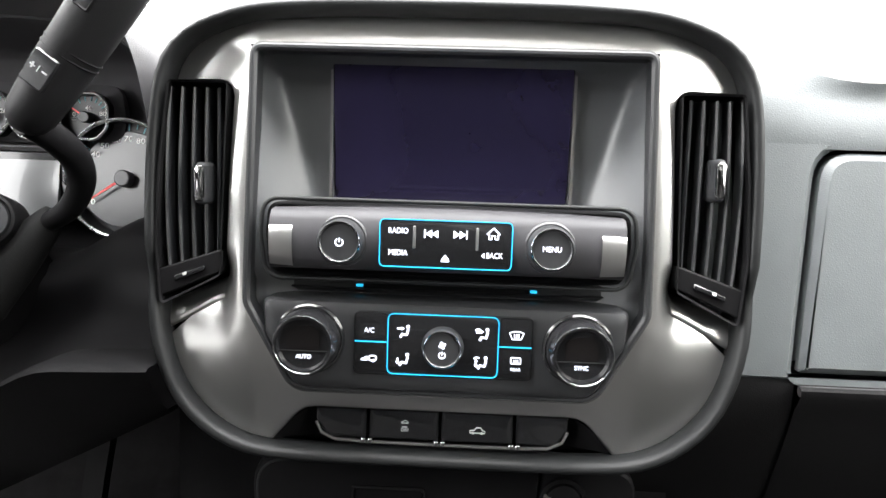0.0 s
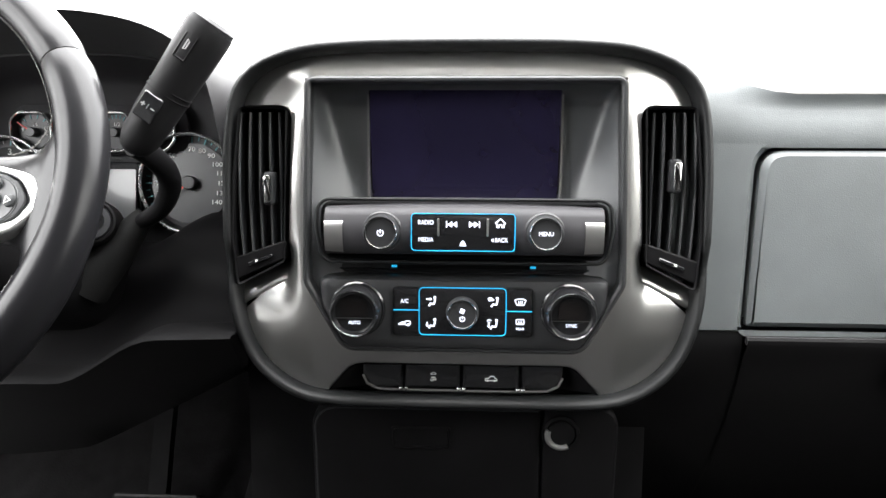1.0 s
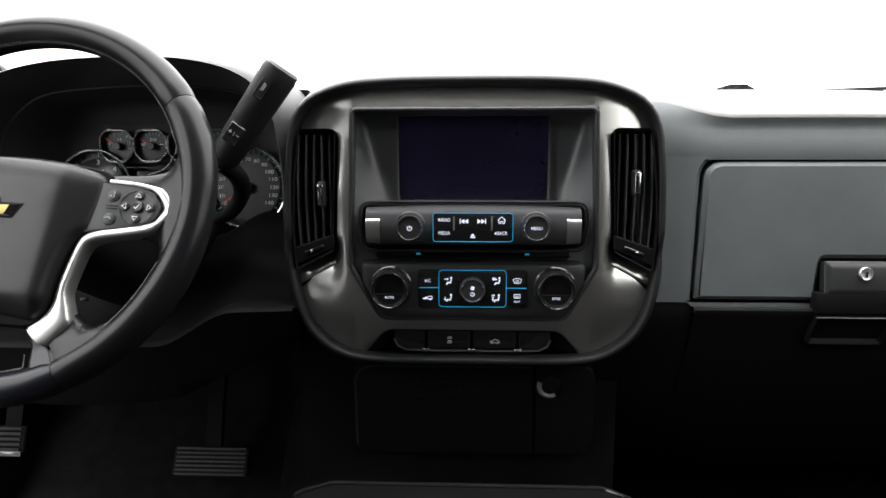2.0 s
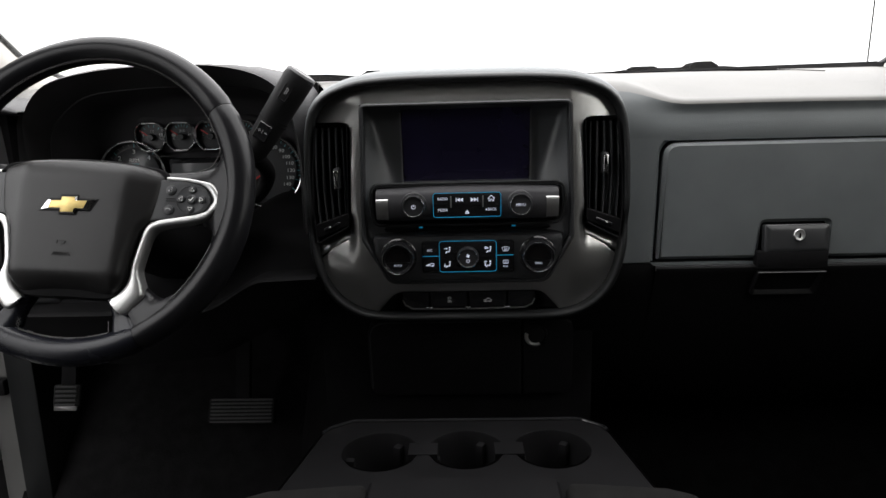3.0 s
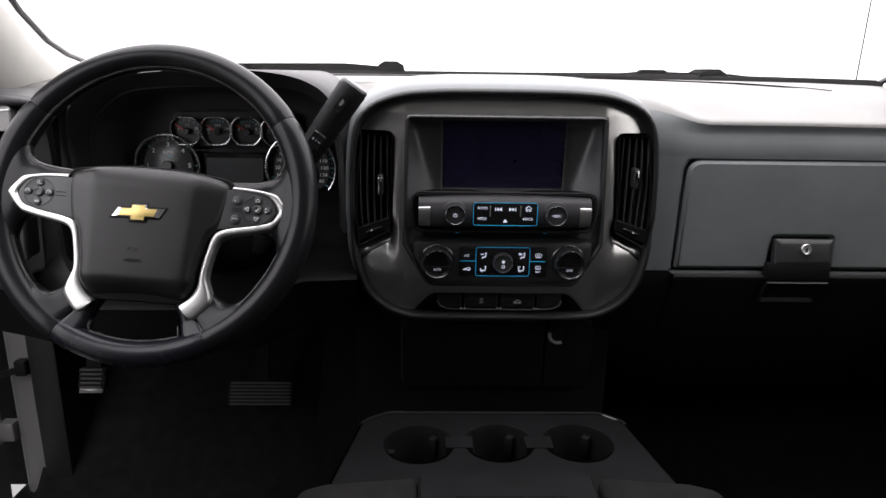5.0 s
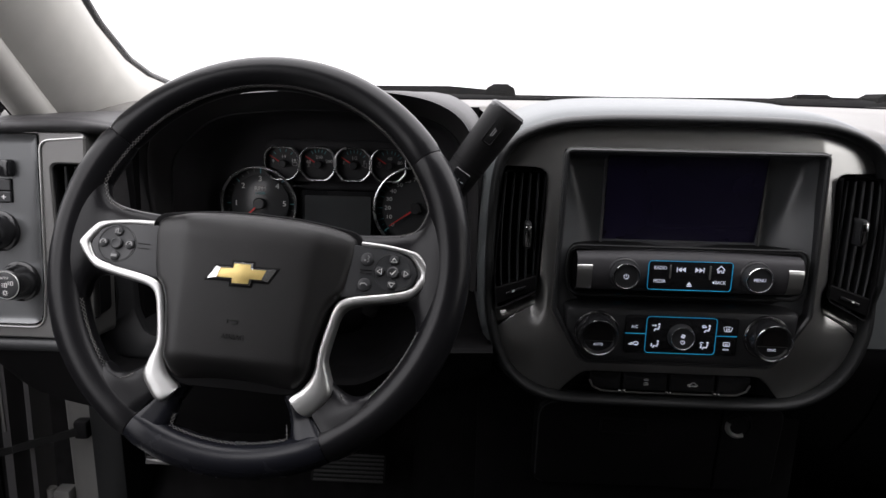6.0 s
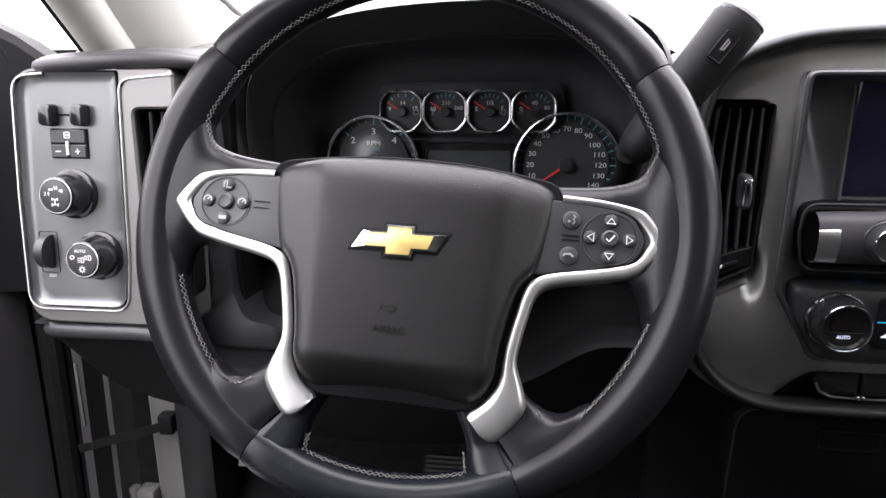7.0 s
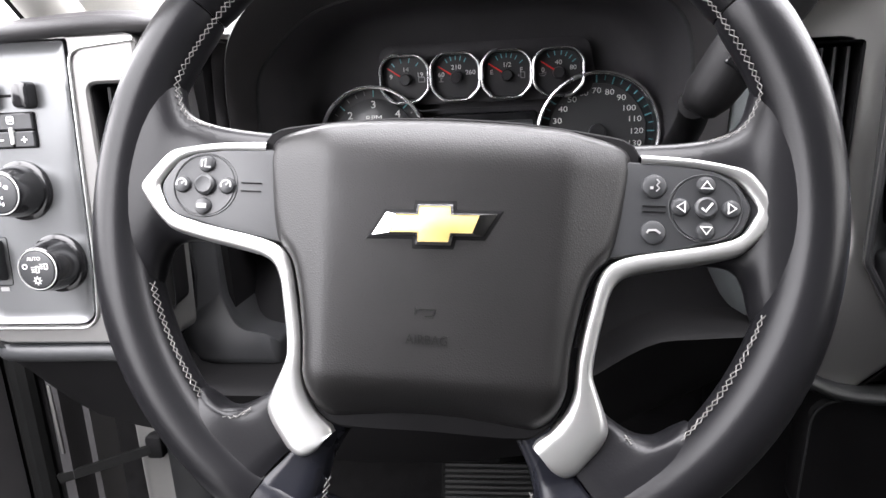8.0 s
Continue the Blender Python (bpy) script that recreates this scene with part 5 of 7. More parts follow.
# bright rim: down beside the door, under the switches, up and over the vent
bm = bmesh.new()
rim = rpoly([(-0.0200, 0.1190), (-0.0535, 0.1165), (-0.0572, 0.0), (-0.0567, -0.1135), (0.0512, -0.1135), (0.0556, -0.06), (0.0580, 0.1130), (0.112, 0.1175)], [0, 0.024, 0.1, 0.018, 0.018, 0.05, 0.014, 0], 8)
sweep(bm, [(u, v, 0.001) for u, v in rim], [(-0.0015, -0.004), (0.0015, -0.004), (0.0011, 0.0008), (0.0003, 0.0014), (-0.0008, 0.0012)], up=(0, 0, 1), M=LP)
part("bright_line", bm, SILVER, lt, "bright silver rim")

lv = thing("air_vent", "black slatted air vent beside the driver's door", "air vent", "dashboard vents")
bm = bmesh.new()
pad(bm, vt_box, [(0, -0.004), (0.0015, -0.006), (0.004, -0.035)], LP)
part("housing", bm, DARK, lv)
for k in range(3):
    bm = bmesh.new()
    u = 0.084 + 0.0125 * k
    loft(bm, [[LP @ Vector((u + du, v, h)) for du, h in ((-0.001, -0.02), (0.001, -0.02), (0.0013, -0.005), (0, -0.0035), (-0.0013, -0.005))] for v in (-0.094, 0.083)], closed=True, caps=True)
    part("slat", bm, SATIN, lv)

sp = thing("light_control_unit", "graphite control unit with headlamp and drive knobs", "control unit")
bm = bmesh.new()
pad(bm, sw_out, [(0, -0.02), (0, 0.0), (0.002, -0.002), (0.006, -0.0035), (0.010, -0.004)], LP)
part("plate", bm, PANEL, sp)
PP = LP @ Matrix.Translation((0, 0, -0.004))
# two lift levers with the slot between them
bm = bmesh.new()
stroke(bm, [(-0.014, 0.080), (0.012, 0.080)], 0.0022, PP)
part("slot", bm, DARK, sp)
for u in (-0.0185, 0.0148):
    bm = bmesh.new()
    pad(bm, rrect(u - 0.0078, 0.0690, u + 0.0078, 0.0905, 0.0055), [(0, 0), (0.0003, 0.0075), (0.0012, 0.0100), (0.0030, 0.0110)], PP)
    part("lever", bm, GLOSS, sp, "satin black squeeze lever")
PB = PP @ Matrix.Translation((-0.0040, 0.0015, 0))
# brake gain buttons
bm = bmesh.new()
pad(bm, rrect(-0.0165, 0.0365, 0.0225, 0.0655, 0.002), [(0, -0.001), (0, 0.0012), (0.0008, 0.0016)], PB)
part("button_frame", bm, DARK, sp)
for x0, y0, x1, y1 in ((-0.0155, 0.0515, 0.0215, 0.0645), (-0.0155, 0.0375, 0.0020, 0.0500), (0.0040, 0.0375, 0.0215, 0.0500)):
    bm = bmesh.new()
    pad(bm, rrect(x0, y0, x1, y1, 0.0012, 3), [(0, 0), (0, 0.0030), (0.0008, 0.0036)], PB)
    part("button", bm, POD, sp)
bm = bmesh.new()
BT = PB @ Matrix.Translation((0, 0, 0.0038))
pad(bm, rrect(0.0018, 0.0400, 0.0042, 0.0535, 0.0011, 3), [(0, -0.002), (0, 0.0015)], BT)
flat(bm, [rect(-0.0075, 0.0435, 0.0050, 0.0010), rect(0.0130, 0.0435, 0.0050, 0.0010), rect(0.0130, 0.0435, 0.0010, 0.0050)], BT)
stroke(bm, rrect(0.0002, 0.0565, 0.0058, 0.0620, 0.001, 2), 0.0008, BT, closed=True)
flat(bm, [rect(0.003, 0.0592, 0.003, 0.0022)], BT)
part("marks", bm, WHITE_MARK, sp)


def rotary(u, v, marks):
    b = bmesh.new()
    K = PP @ Matrix.Translation((u, v, 0)) @ pose(0, 0, 0, 0, 0, 0)
    lathe(b, [(0.0250, 0.0), (0.0245, 0.003), (0.0225, 0.004)], K, 40)
    lathe(b, [(0.0215, 0.0), (0.0205, 0.016), (0.0180, 0.026), (0.0160, 0.0275)], K, 40)
    kn = part("rotary_knob", b, GLOSS, sp, "round gloss black rotary knob")
    b = bmesh.new()
    sweep(b, [(0.0163 * math.cos(a), 0.0163 * math.sin(a), 0.0275) for a in np.linspace(0, 2 * math.pi, 37)[:-1]], ngon(0.0006, 6), closed=True, up=(0, 0, 1), M=K)
    part("chrome_ring", b, SILVER, kn, "thin silver ring")
    b = bmesh.new()
    lathe(b, [(0.0152, 0.026), (0.0150, 0.0282), (0.0140, 0.0286)], K, 36)
    part("knob_face", b, POD, kn)
    b = bmesh.new()
    marks(b, K @ Matrix.Translation((0, 0, 0.0289)))
    part("marks", b, WHITE_MARK, kn)
    return kn, K @ Matrix.Translation((0, 0, 0.0289))


def drive_marks(b, M):
    stroke(b, [(-0.0022, -0.0030), (0.0022, -0.0030)], 0.0008, M)
    stroke(b, [(-0.0028, -0.0082), (0.0028, -0.0082)], 0.0008, M)
    flat(b, [rect(0, -0.0056, 0.0009, 0.005), rect(-0.0026, -0.0030, 0.001, 0.0024), rect(0.0026, -0.0030, 0.001, 0.0024), rect(-0.0030, -0.0082, 0.001, 0.0028), rect(0.0030, -0.0082, 0.001, 0.0028)], M)
    for x, y in ((-0.0060, 0.0030), (0.0028, 0.0084), (0.0080, 0.0058)):
        flat(b, [tri(x, y, 0.0018, 0.0024, "u"), rect(x, y - 0.0018, 0.0006, 0.0014)], M)
    flat(b, [rect(-0.0035, 0.0062, 0.0042, 0.0018)], M)


def lamp_marks(b, M):
    for x, y, s in ((-0.0095, 0.0028, 0.0019), (0.0, -0.0088, 0.0019)):
        stroke(b, circle(x, y, s, 12), 0.0007, M, closed=True)
    for k in range(8):
        a = k * math.pi / 4
        stroke(b, [(0.0026 * math.cos(a), -0.0088 + 0.0026 * math.sin(a)), (0.0036 * math.cos(a), -0.0088 + 0.0036 * math.sin(a))], 0.0006, M)
    stroke(b, rpoly([(0.0075, 0.0005), (0.0100, 0.0005), (0.0100, 0.0050), (0.0075, 0.0050)], [0, 0.002, 0.002, 0], 3), 0.0007, M, closed=True)
    for k in range(3):
        flat(b, [rect(0.0048, 0.0012 + 0.0016 * k, 0.0026, 0.0006), rect(-0.0026, -0.0015 + 0.0018 * k, 0.0026, 0.0006)], M)
    stroke(b, rpoly([(0.0, -0.0022), (0.0024, -0.0022), (0.0024, 0.0030), (0.0, 0.0030)], [0, 0.002, 0.002, 0], 3), 0.0007, M, closed=True)


kn, KM = rotary(-0.0005, 0.0035, drive_marks)
text("numeral", "2", 0.0052, KM @ Matrix.Translation((-0.0098, 0.0020, 0)), WHITE_MARK, kn)
text("numeral", "4", 0.0052, KM @ Matrix.Translation((0.0002, 0.0078, 0)), WHITE_MARK, kn)
text("numeral", "4", 0.0052, KM @ Matrix.Translation((0.0058, 0.0050, 0)), WHITE_MARK, kn)
kn, KM = rotary(0.0215, -0.0580, lamp_marks)
text("lettering", "AUTO", 0.0042, KM @ Matrix.Translation((-0.0010, 0.0090, 0)), WHITE_MARK, kn)
# thumb wheel
bm = bmesh.new()
pad(bm, rrect(-0.0440, -0.0770, -0.0240, -0.0350, 0.003), [(0, -0.001), (0, 0.0008), (0.002, -0.003)], PP)
part("wheel_slot", bm, DARK, sp)
bm = bmesh.new()
lathe(bm, [(0.0135, -0.0055), (0.0170, -0.0045), (0.0170, 0.0045), (0.0135, 0.0055)], PP @ Matrix.Translation((-0.0335, -0.0550, 0.001)) @ pose(0, 0, 0, 0, 90, 0), 30)
part("thumb_wheel", bm, SATIN, sp, "ribbed black dimmer wheel")
bm = bmesh.new()
flat(bm, [rrect(-0.0365, -0.0820, -0.0285, -0.0785, 0.0008, 2)], PP)
part("mark", bm, GREY_MARK, sp)

# shelf over the panel
bm = bmesh.new()
rows = []
for k, (x, y, z) in enumerate(smooth_path([(-0.8665, 0.572, 0.8990), (-0.861, 0.557, 0.9020), (-0.845, 0.549, 0.9040), (-0.80, 0.545, 0.9065), (-0.74, 0.548, 0.9085), (-0.69, 0.562, 0.904), (-0.664, 0.594, 0.894)], 28)):
    f = (1 - 0.75 * max(0, (k - 20) / 8)) * min(1.0, 0.35 + 0.2 * k)
    rows.append([(x, y + dy * f, z + dz * f) for dy, dz in ((0.20, 0.013), (0.10, 0.012), (0.05, 0.0108), (0.020, 0.0088), (0.0105, 0.0068), (0.0080, 0.0048), (0.0042, 0.0046), (0.0, 0.0028), (-0.0025, -0.0015), (-0.0010, -0.0060), (0.0040, -0.0095), (0.012, -0.0110), (0.03, -0.016), (0.06, -0.018))])
loft(bm, rows)
bm.faces.new([v for v in [bm.verts.new(Vector(p)) for p in rows[0]]])
part("left_shelf", bm, HOOD, dash, sharp=70)
bm = bmesh.new()
loft(bm, [[(x, y + d, z) for x, y in ((-0.722, 0.556), (-0.716, 0.562), (-0.705, 0.577), (-0.690, 0.600), (-0.676, 0.625), (-0.664, 0.650))] for z, d in ((0.745, 0.0), (0.78, 0.002), (0.84, 0.006), (0.875, 0.010), (0.893, 0.020))])
part("left_cheek", bm, HOOD, dash, sharp=80)
bm = bmesh.new()
box(bm, -0.88, 0.60, 0.64, -0.685, 0.75, 0.895)
part("left_core", bm, DARK, dash, smooth=False)

# ---------------------------------------------------------------- knee panel and column
knee = thing("knee_panel", "grained knee panel under the steering column, darkened for its shade", "knee panel")
bm = bmesh.new()
def ease(f):
    f = min(1.0, max(0.0, f))
    return f * f * (3 - 2 * f)


xs = np.linspace(-0.886, -0.225, 56)
rows = []
for k, (y, f) in enumerate(((0.60, 0.0), (0.548, 0.0), (0.537, 0.01), (0.533, 0.05), (0.536, 0.10), (0.545, 0.35), (0.560, 0.70), (0.575, 0.95), (0.64, 1.0))):
    row = []
    for x in xs:
        top = 0.646 - 0.044 * ease((x + 0.750) / 0.04) * ease((-0.300 - x) / 0.10)
        u = (x + 0.886) / 0.661
        bot = 0.545 - 0.045 * math.sin(math.pi * min(1, max(0, (u - 0.1) / 0.9))) + float(np.interp(x, (-0.886, -0.872, -0.855, -0.825, -0.79), (0.066, 0.044, 0.024, 0.004, 0.0))) + 0.05 * max(0, (u - 0.75) / 0.25)
        row.append((x, y + 0.03 * max(0, (u - 0.5)) , top + (bot - top) * f))
    rows.append(row)
loft(bm, rows)
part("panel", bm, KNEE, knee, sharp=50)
# lighter plastic on this roll carries the highlight along the panel's edge
bm = bmesh.new()
sweep(bm, smooth_path([(-0.868, 0.556, 0.637), (-0.873, 0.545, 0.637), (-0.865, 0.5385, 0.637), (-0.82, 0.5370, 0.6375), (-0.76, 0.5370, 0.6375), (-0.735, 0.540, 0.628), (-0.722, 0.545, 0.608)], 24), ngon(0.0088, 12), up=(0, 0, 1))
part("top_roll", bm, POD, knee, "rounded top edge, lightened for its highlight", sharp=80)
bm = bmesh.new()
loft(bm, [[(x, y + 0.02 * max(0, x + 0.40) / 0.17, z - 0.044 * ease((-0.300 - x) / 0.10)) for x in np.linspace(-0.70, -0.225, 40)] for y, z in ((0.757, 0.757), (0.720, 0.754), (0.690, 0.747), (0.668, 0.730), (0.650, 0.700), (0.632, 0.670), (0.608, 0.6510), (0.580, 0.6440), (0.558, 0.6400))])
part("upper_ledge", bm, DARK, knee, sharp=80)
# column surround with a small switch plate
FP = face(0, 0.552, 0, 3)
bm = bmesh.new()
pad(bm, rpoly([(-0.790, 0.600), (-0.640, 0.600), (-0.640, 0.626), (-0.676, 0.632), (-0.690, 0.668), (-0.692, 0.800), (-0.790, 0.800)], [0.004, 0.004, 0.008, 0.025, 0.04, 0.01, 0.004], 6), [(0, -0.06), (0, -0.016), (0.0008, -0.010), (0.0018, -0.006), (0.004, -0.0025), (0.009, 0.0)], FP)
part("column_surround", bm, SATIN, knee, sharp=60)
bm = bmesh.new()
so = rpoly([(-0.785, 0.622), (-0.742, 0.622), (-0.716, 0.655), (-0.711, 0.690), (-0.716, 0.735), (-0.785, 0.735)], [0.003, 0.025, 0.03, 0.03, 0.012, 0.003], 6)
pad(bm, so, [(0, -0.004), (0, 0.0016), (0.0012, 0.0026), (0.0030, 0.0012)], FP)
part("switch_plate", bm, EDGE, knee)
bm = bmesh.new()
pad(bm, rrect(-0.748, 0.682, -0.726, 0.704, 0.002), [(0, 0.0), (0, 0.0040), (0.001, 0.0048)], FP)
part("pedal_switch", bm, SATIN, knee)
bm = bmesh.new()
flat(bm, [rect(-0.7365, 0.692, 0.0018, 0.0065)], FP @ Matrix.Translation((0, 0, 0.0049)))
part("mark", bm, WHITE_MARK, knee, smooth=False)

col = thing("steering_column", "black plastic steering column shroud", "steering column")
bm = bmesh.new()
rows = []
for y, w, h in ((0.425, 0.050, 0.045), (0.45, 0.058, 0.052), (0.52, 0.066, 0.058), (0.60, 0.070, 0.062), (0.70, 0.072, 0.064)):
    zc = 0.783 - (y - 0.40) * 0.40
    rows.append([(-0.458 + w * math.copysign(abs(math.cos(a)) ** 0.6, math.cos(a)), y, zc + h * math.copysign(abs(math.sin(a)) ** 0.7, math.sin(a))) for a in np.linspace(0, 2 * math.pi, 25)[:-1]])
loft(bm, rows, closed=True, caps=True)
part("shroud", bm, HARD, col, sharp=60)
bm = bmesh.new()
pad(bm, rrect(0, 0, 0.009, 0.004, 0.001, 2), [(0, 0), (0, 0.003), (0.001, 0.004)], face(-0.462, 0.50, 0.668, -60))
part("adjuster", bm, SATIN, col)

# ignition lock on the column
IG = face(-0.380, 0.590, 0.753, 12, 18)
bm = bmesh.new()
lathe(bm, [(0.0245, -0.035), (0.0240, -0.004), (0.0225, 0.0), (0.0205, 0.001), (0.0195, -0.002)], IG, 32)
lock = part("ignition_lock", bm, HARD, col, "round black ignition lock")
bm = bmesh.new()
lathe(bm, [(0.0190, -0.003), (0.0175, 0.0005), (0.0120, 0.0010), (0.0105, -0.004)], IG, 32)
part("lock_ring", bm, SATIN, lock)
bm = bmesh.new()
pad(bm, rrect(-0.0014, -0.0065, 0.0014, 0.0065, 0.001, 2), [(0, -0.004), (0, -0.0030)], IG)
part("key_slot", bm, DARK, lock)

# ---------------------------------------------------------------- shift lever
sh = thing("shift_lever", "black column shift lever with raised selector button", "shift lever")
arm = smooth_path([(-0.362, 0.630, 0.746), (-0.338, 0.614, 0.752), (-0.314, 0.603, 0.765), (-0.297, 0.590, 0.786), (-0.291, 0.572, 0.804), (-0.2925, 0.548, 0.818), (-0.2975, 0.526, 0.828)], 30)
bm = bmesh.new()
sweep(bm, arm, lambda f: ngon(0.0070 + 0.0042 * min(1, f / 0.6) ** 0.8, 14), up=(0, -1, 0))
part("arm", bm, HARD, sh, sharp=70)
bm = bmesh.new()
sweep(bm, smooth_path([(-0.340, 0.622, 0.758), (-0.352, 0.618, 0.742), (-0.372, 0.612, 0.715), (-0.400, 0.605, 0.680)], 10), lambda f: ngon(0.0095 + 0.016 * f, 12), up=(0, -1, 0))
part("boot", bm, RUBBER, sh, "black rubber boot", sharp=70)
foot = Vector((-0.2985, 0.522, 0.8220))
axis = Vector((-0.2195, 0.522, 0.9330)) - foot
axn = axis.normalized()
bm = bmesh.new()
hp = [foot + axis * f for f in (0.0, 0.03, 0.10, 0.3, 0.6, 0.85, 0.955, 0.97, 1.0)]
rad = [0.0085, 0.0130, 0.0168, 0.0187, 0.0198, 0.0208, 0.0213, 0.0207, 0.0201]
sweep(bm, hp, lambda f: ngon(rad[int(round(f * 8))], 18, 1.0, 1.06), up=(0, -1, 0))
part("handle", bm, GRIP, sh, "black grained grip", sharp=50)
for f in (0.455, 0.490):
    bm = bmesh.new()
    AM = Matrix.Translation(foot + axis * f) @ axn.to_track_quat("Z", "Y").to_matrix().to_4x4()
    sweep(bm, [(0.0196 * math.cos(a), 0.0196 * math.sin(a), 0.0) for a in np.linspace(0, 2 * math.pi, 29)[:-1]], ngon(0.0007, 6), closed=True, up=(0, 0, 1), M=AM)
    part("seam", bm, DARK, sh)
side = axn.cross(Vector((0, -1, 0))).normalized()
HF = Matrix(((side.x, axn.x, 0, 0), (side.y, axn.y, -1, 0), (side.z, axn.z, 0, 0), (0, 0, 0, 1)))
HF.translation = foot + Vector((0, -0.0187, 0))
if HF.to_3x3().determinant() < 0:
    HF = HF @ Matrix.Diagonal((-1, 1, 1, 1))
L_ = axis.length
bm = bmesh.new()
pad(bm, rrect(-0.0095, 0.034, 0.0095, 0.058, 0.002), [(0, -0.004), (0, 0.0010), (0.001, 0.0018)], HF)
part("plus_minus_switch", bm, GLOSS, sh)
bm = bmesh.new()
HT = HF @ Matrix.Translation((0, 0, 0.0020))
flat(bm, [rect(-0.0048, 0.0465, 0.0010, 0.0040), rect(-0.0048, 0.0465, 0.0040, 0.0010), rect(0.0, 0.0465, 0.0005, 0.0045), rect(0.0050, 0.0465, 0.0038, 0.0010)], HT)
part("marks", bm, GREY_MARK, sh)
bm = bmesh.new()
pad(bm, rrect(-0.0065, L_ * 0.70, 0.0065, L_ * 0.88, 0.002), [(0, -0.004), (0, 0.0022), (0.001, 0.0032), (0.0022, 0.0022)], HF)
part("selector_button", bm, HARD, sh)
bm = bmesh.new()
stroke(bm, [(-0.001, L_ * 0.77), (0.001, L_ * 0.78), (0.0012, L_ * 0.83), (-0.001, L_ * 0.84)], 0.0012, HF @ Matrix.Translation((0, 0, 0.0026)), closed=True)
part("button_mark", bm, GREY_MARK, sh)
bm = bmesh.new()
lathe(bm, [(0.0206, -0.006), (0.0210, 0.0), (0.0187, 0.003), (0.009, 0.0045)], Matrix.Translation(hp[-1]) @ axn.to_track_quat("Z", "Y").to_matrix().to_4x4(), 24)
part("end_cap", bm, SATIN, sh, "charcoal end cap")

# ---------------------------------------------------------------- steering wheel
wheel = thing("steering_wheel", "black leather steering wheel with silver spokes and grey stitching", "steering wheel")
W = face(-0.4605, 0.400, 0.797, 22, 3, -5)
R = 0.1887
W_HUB = W
W = W @ Matrix.Translation((0.0008, -0.0052, 0)) @ Matrix.Rotation(radians(-3.5), 4, "Y")


def rim_r(a):
    """Rim thickness round the wheel, fuller at the thumb rests."""
    d = min(abs(a - x) for x in (25, 155, 205, 335))
    return 0.0168 + 0.0012 * math.exp(-(d / 18) ** 2)



def rim_arc(a0, a1, material, name, label):
    b = bmesh.new()
    n = max(8, int((a1 - a0) / 3))
    rows = []
    for k in range(n + 1):
        a = a0 + (a1 - a0) * k / n
        c, s = math.cos(radians(a)), math.sin(radians(a))
        r = rim_r(a % 360)
        edge = min(k, n - k)
        r *= 0.93 if edge == 0 else 1.0
        row = []
        for t in np.linspace(0, 2 * math.pi, 21)[:-1]:
            rr = R + r * math.cos(t)
            row.append(W @ Vector((rr * c, rr * s, 1.06 * r * math.sin(t))))
        rows.append(row)
    loft(b, rows, closed=True, caps=True)
    part(name, b, material, wheel, label, sharp=50)


rim_arc(36.15, 144.85, LEATHER, "rim_section", "black leather upper rim")
rim_arc(145.15, 240.85, LEATHER, "rim_section", "black leather rim side")
rim_arc(241.15, 297.85, LEATHER_WORN, "rim_section", "smooth dark lower rim")
rim_arc(298.15, 395.85, LEATHER, "rim_section", "black leather rim side")


WS = W_HUB @ Matrix.Rotation(radians(-1.75), 4, "Y") @ Matrix.Translation((0, 0, -0.004)) @ Matrix.Diagonal((1.035, 1.035, 1, 1))


bm = bmesh.new()
sweep(bm, [(R * math.cos(a), R * math.sin(a), 0) for a in np.linspace(0, 2 * math.pi, 73)[:-1]], ngon(0.0155, 10), closed=True, up=(0, 0, 1), M=W)
part("rim_core", bm, DARK, wheel)


def web(name, T, B, bow, heights, material, label, s, flush=0):
    """A leather-wrapped spoke between two edge lines, from the rim to the hub."""
    n = 22
    t_, b_ = resample([(s * u, v, 0) for u, v in T], n), resample([(s * u, v, 0) for u, v in B], n)
    bm = bmesh.new()
    rows = []
    for k in range(n + 1):
        f = k / n
        h = heights[0] + (heights[1] - heights[0]) * min(1, f / 0.45) ** 0.8
        away = (t_[k] + b_[k]).normalized()
        front, rear = [], []
        for j in range(19):
            w = 0.5 - 0.5 * math.cos(math.pi * j / 18)
            p = t_[k].lerp(b_[k], w) + away * (bow * max(0, 1 - f * 2.2) ** 2 * 4 * w * (1 - w))
            z = max(0.0, 1 - abs(2 * w - 1) ** 3.2) ** 0.5
            if flush * (w - 0.5) > 0:
                z = 1 - 0.10 * max(0.0, abs(2 * w - 1) - 0.8) / 0.2
            meet = 0.0305 * p.x * max(0.0, 1 - 2 * f)
            front.append(WS @ Vector((p.x, p.y, h * z + meet)))
            rear.append(WS @ Vector((p.x, p.y, -0.012 * z + meet)))
        rows.append(front + rear[-2:0:-1])
    loft(bm, rows, closed=True, caps=True)
    return part(name, bm, material, wheel, label, sharp=70)


wing_top = [(0.1630, 0.0785), (0.1570, 0.0660), (0.1540, 0.0510), (0.1510, 0.0415), (0.1450, 0.0352), (0.1340, 0.0312), (0.1175, 0.0286), (0.0850, 0.0262)]
wing_low = [(0.1630, -0.0785), (0.1555, -0.0600), (0.1530, -0.0460), (0.1475, -0.0375), (0.1345, -0.0350), (0.1170, -0.0370), (0.0950, -0.0420), (0.0800, -0.0460)]
low_top = [(0.1345, -0.1210), (0.1265, -0.1125), (0.1150, -0.1200), (0.1035, -0.1211), (0.0930, -0.1165), (0.0845, -0.1095), (0.0765, -0.0950), (0.0725, -0.0800)]
low_seam = [(0.0872, -0.1587), (0.0802, -0.1503), (0.0747, -0.1437), (0.0690, -0.1370), (0.0650, -0.1250), (0.0600, -0.1000), (0.0550, -0.0800)]
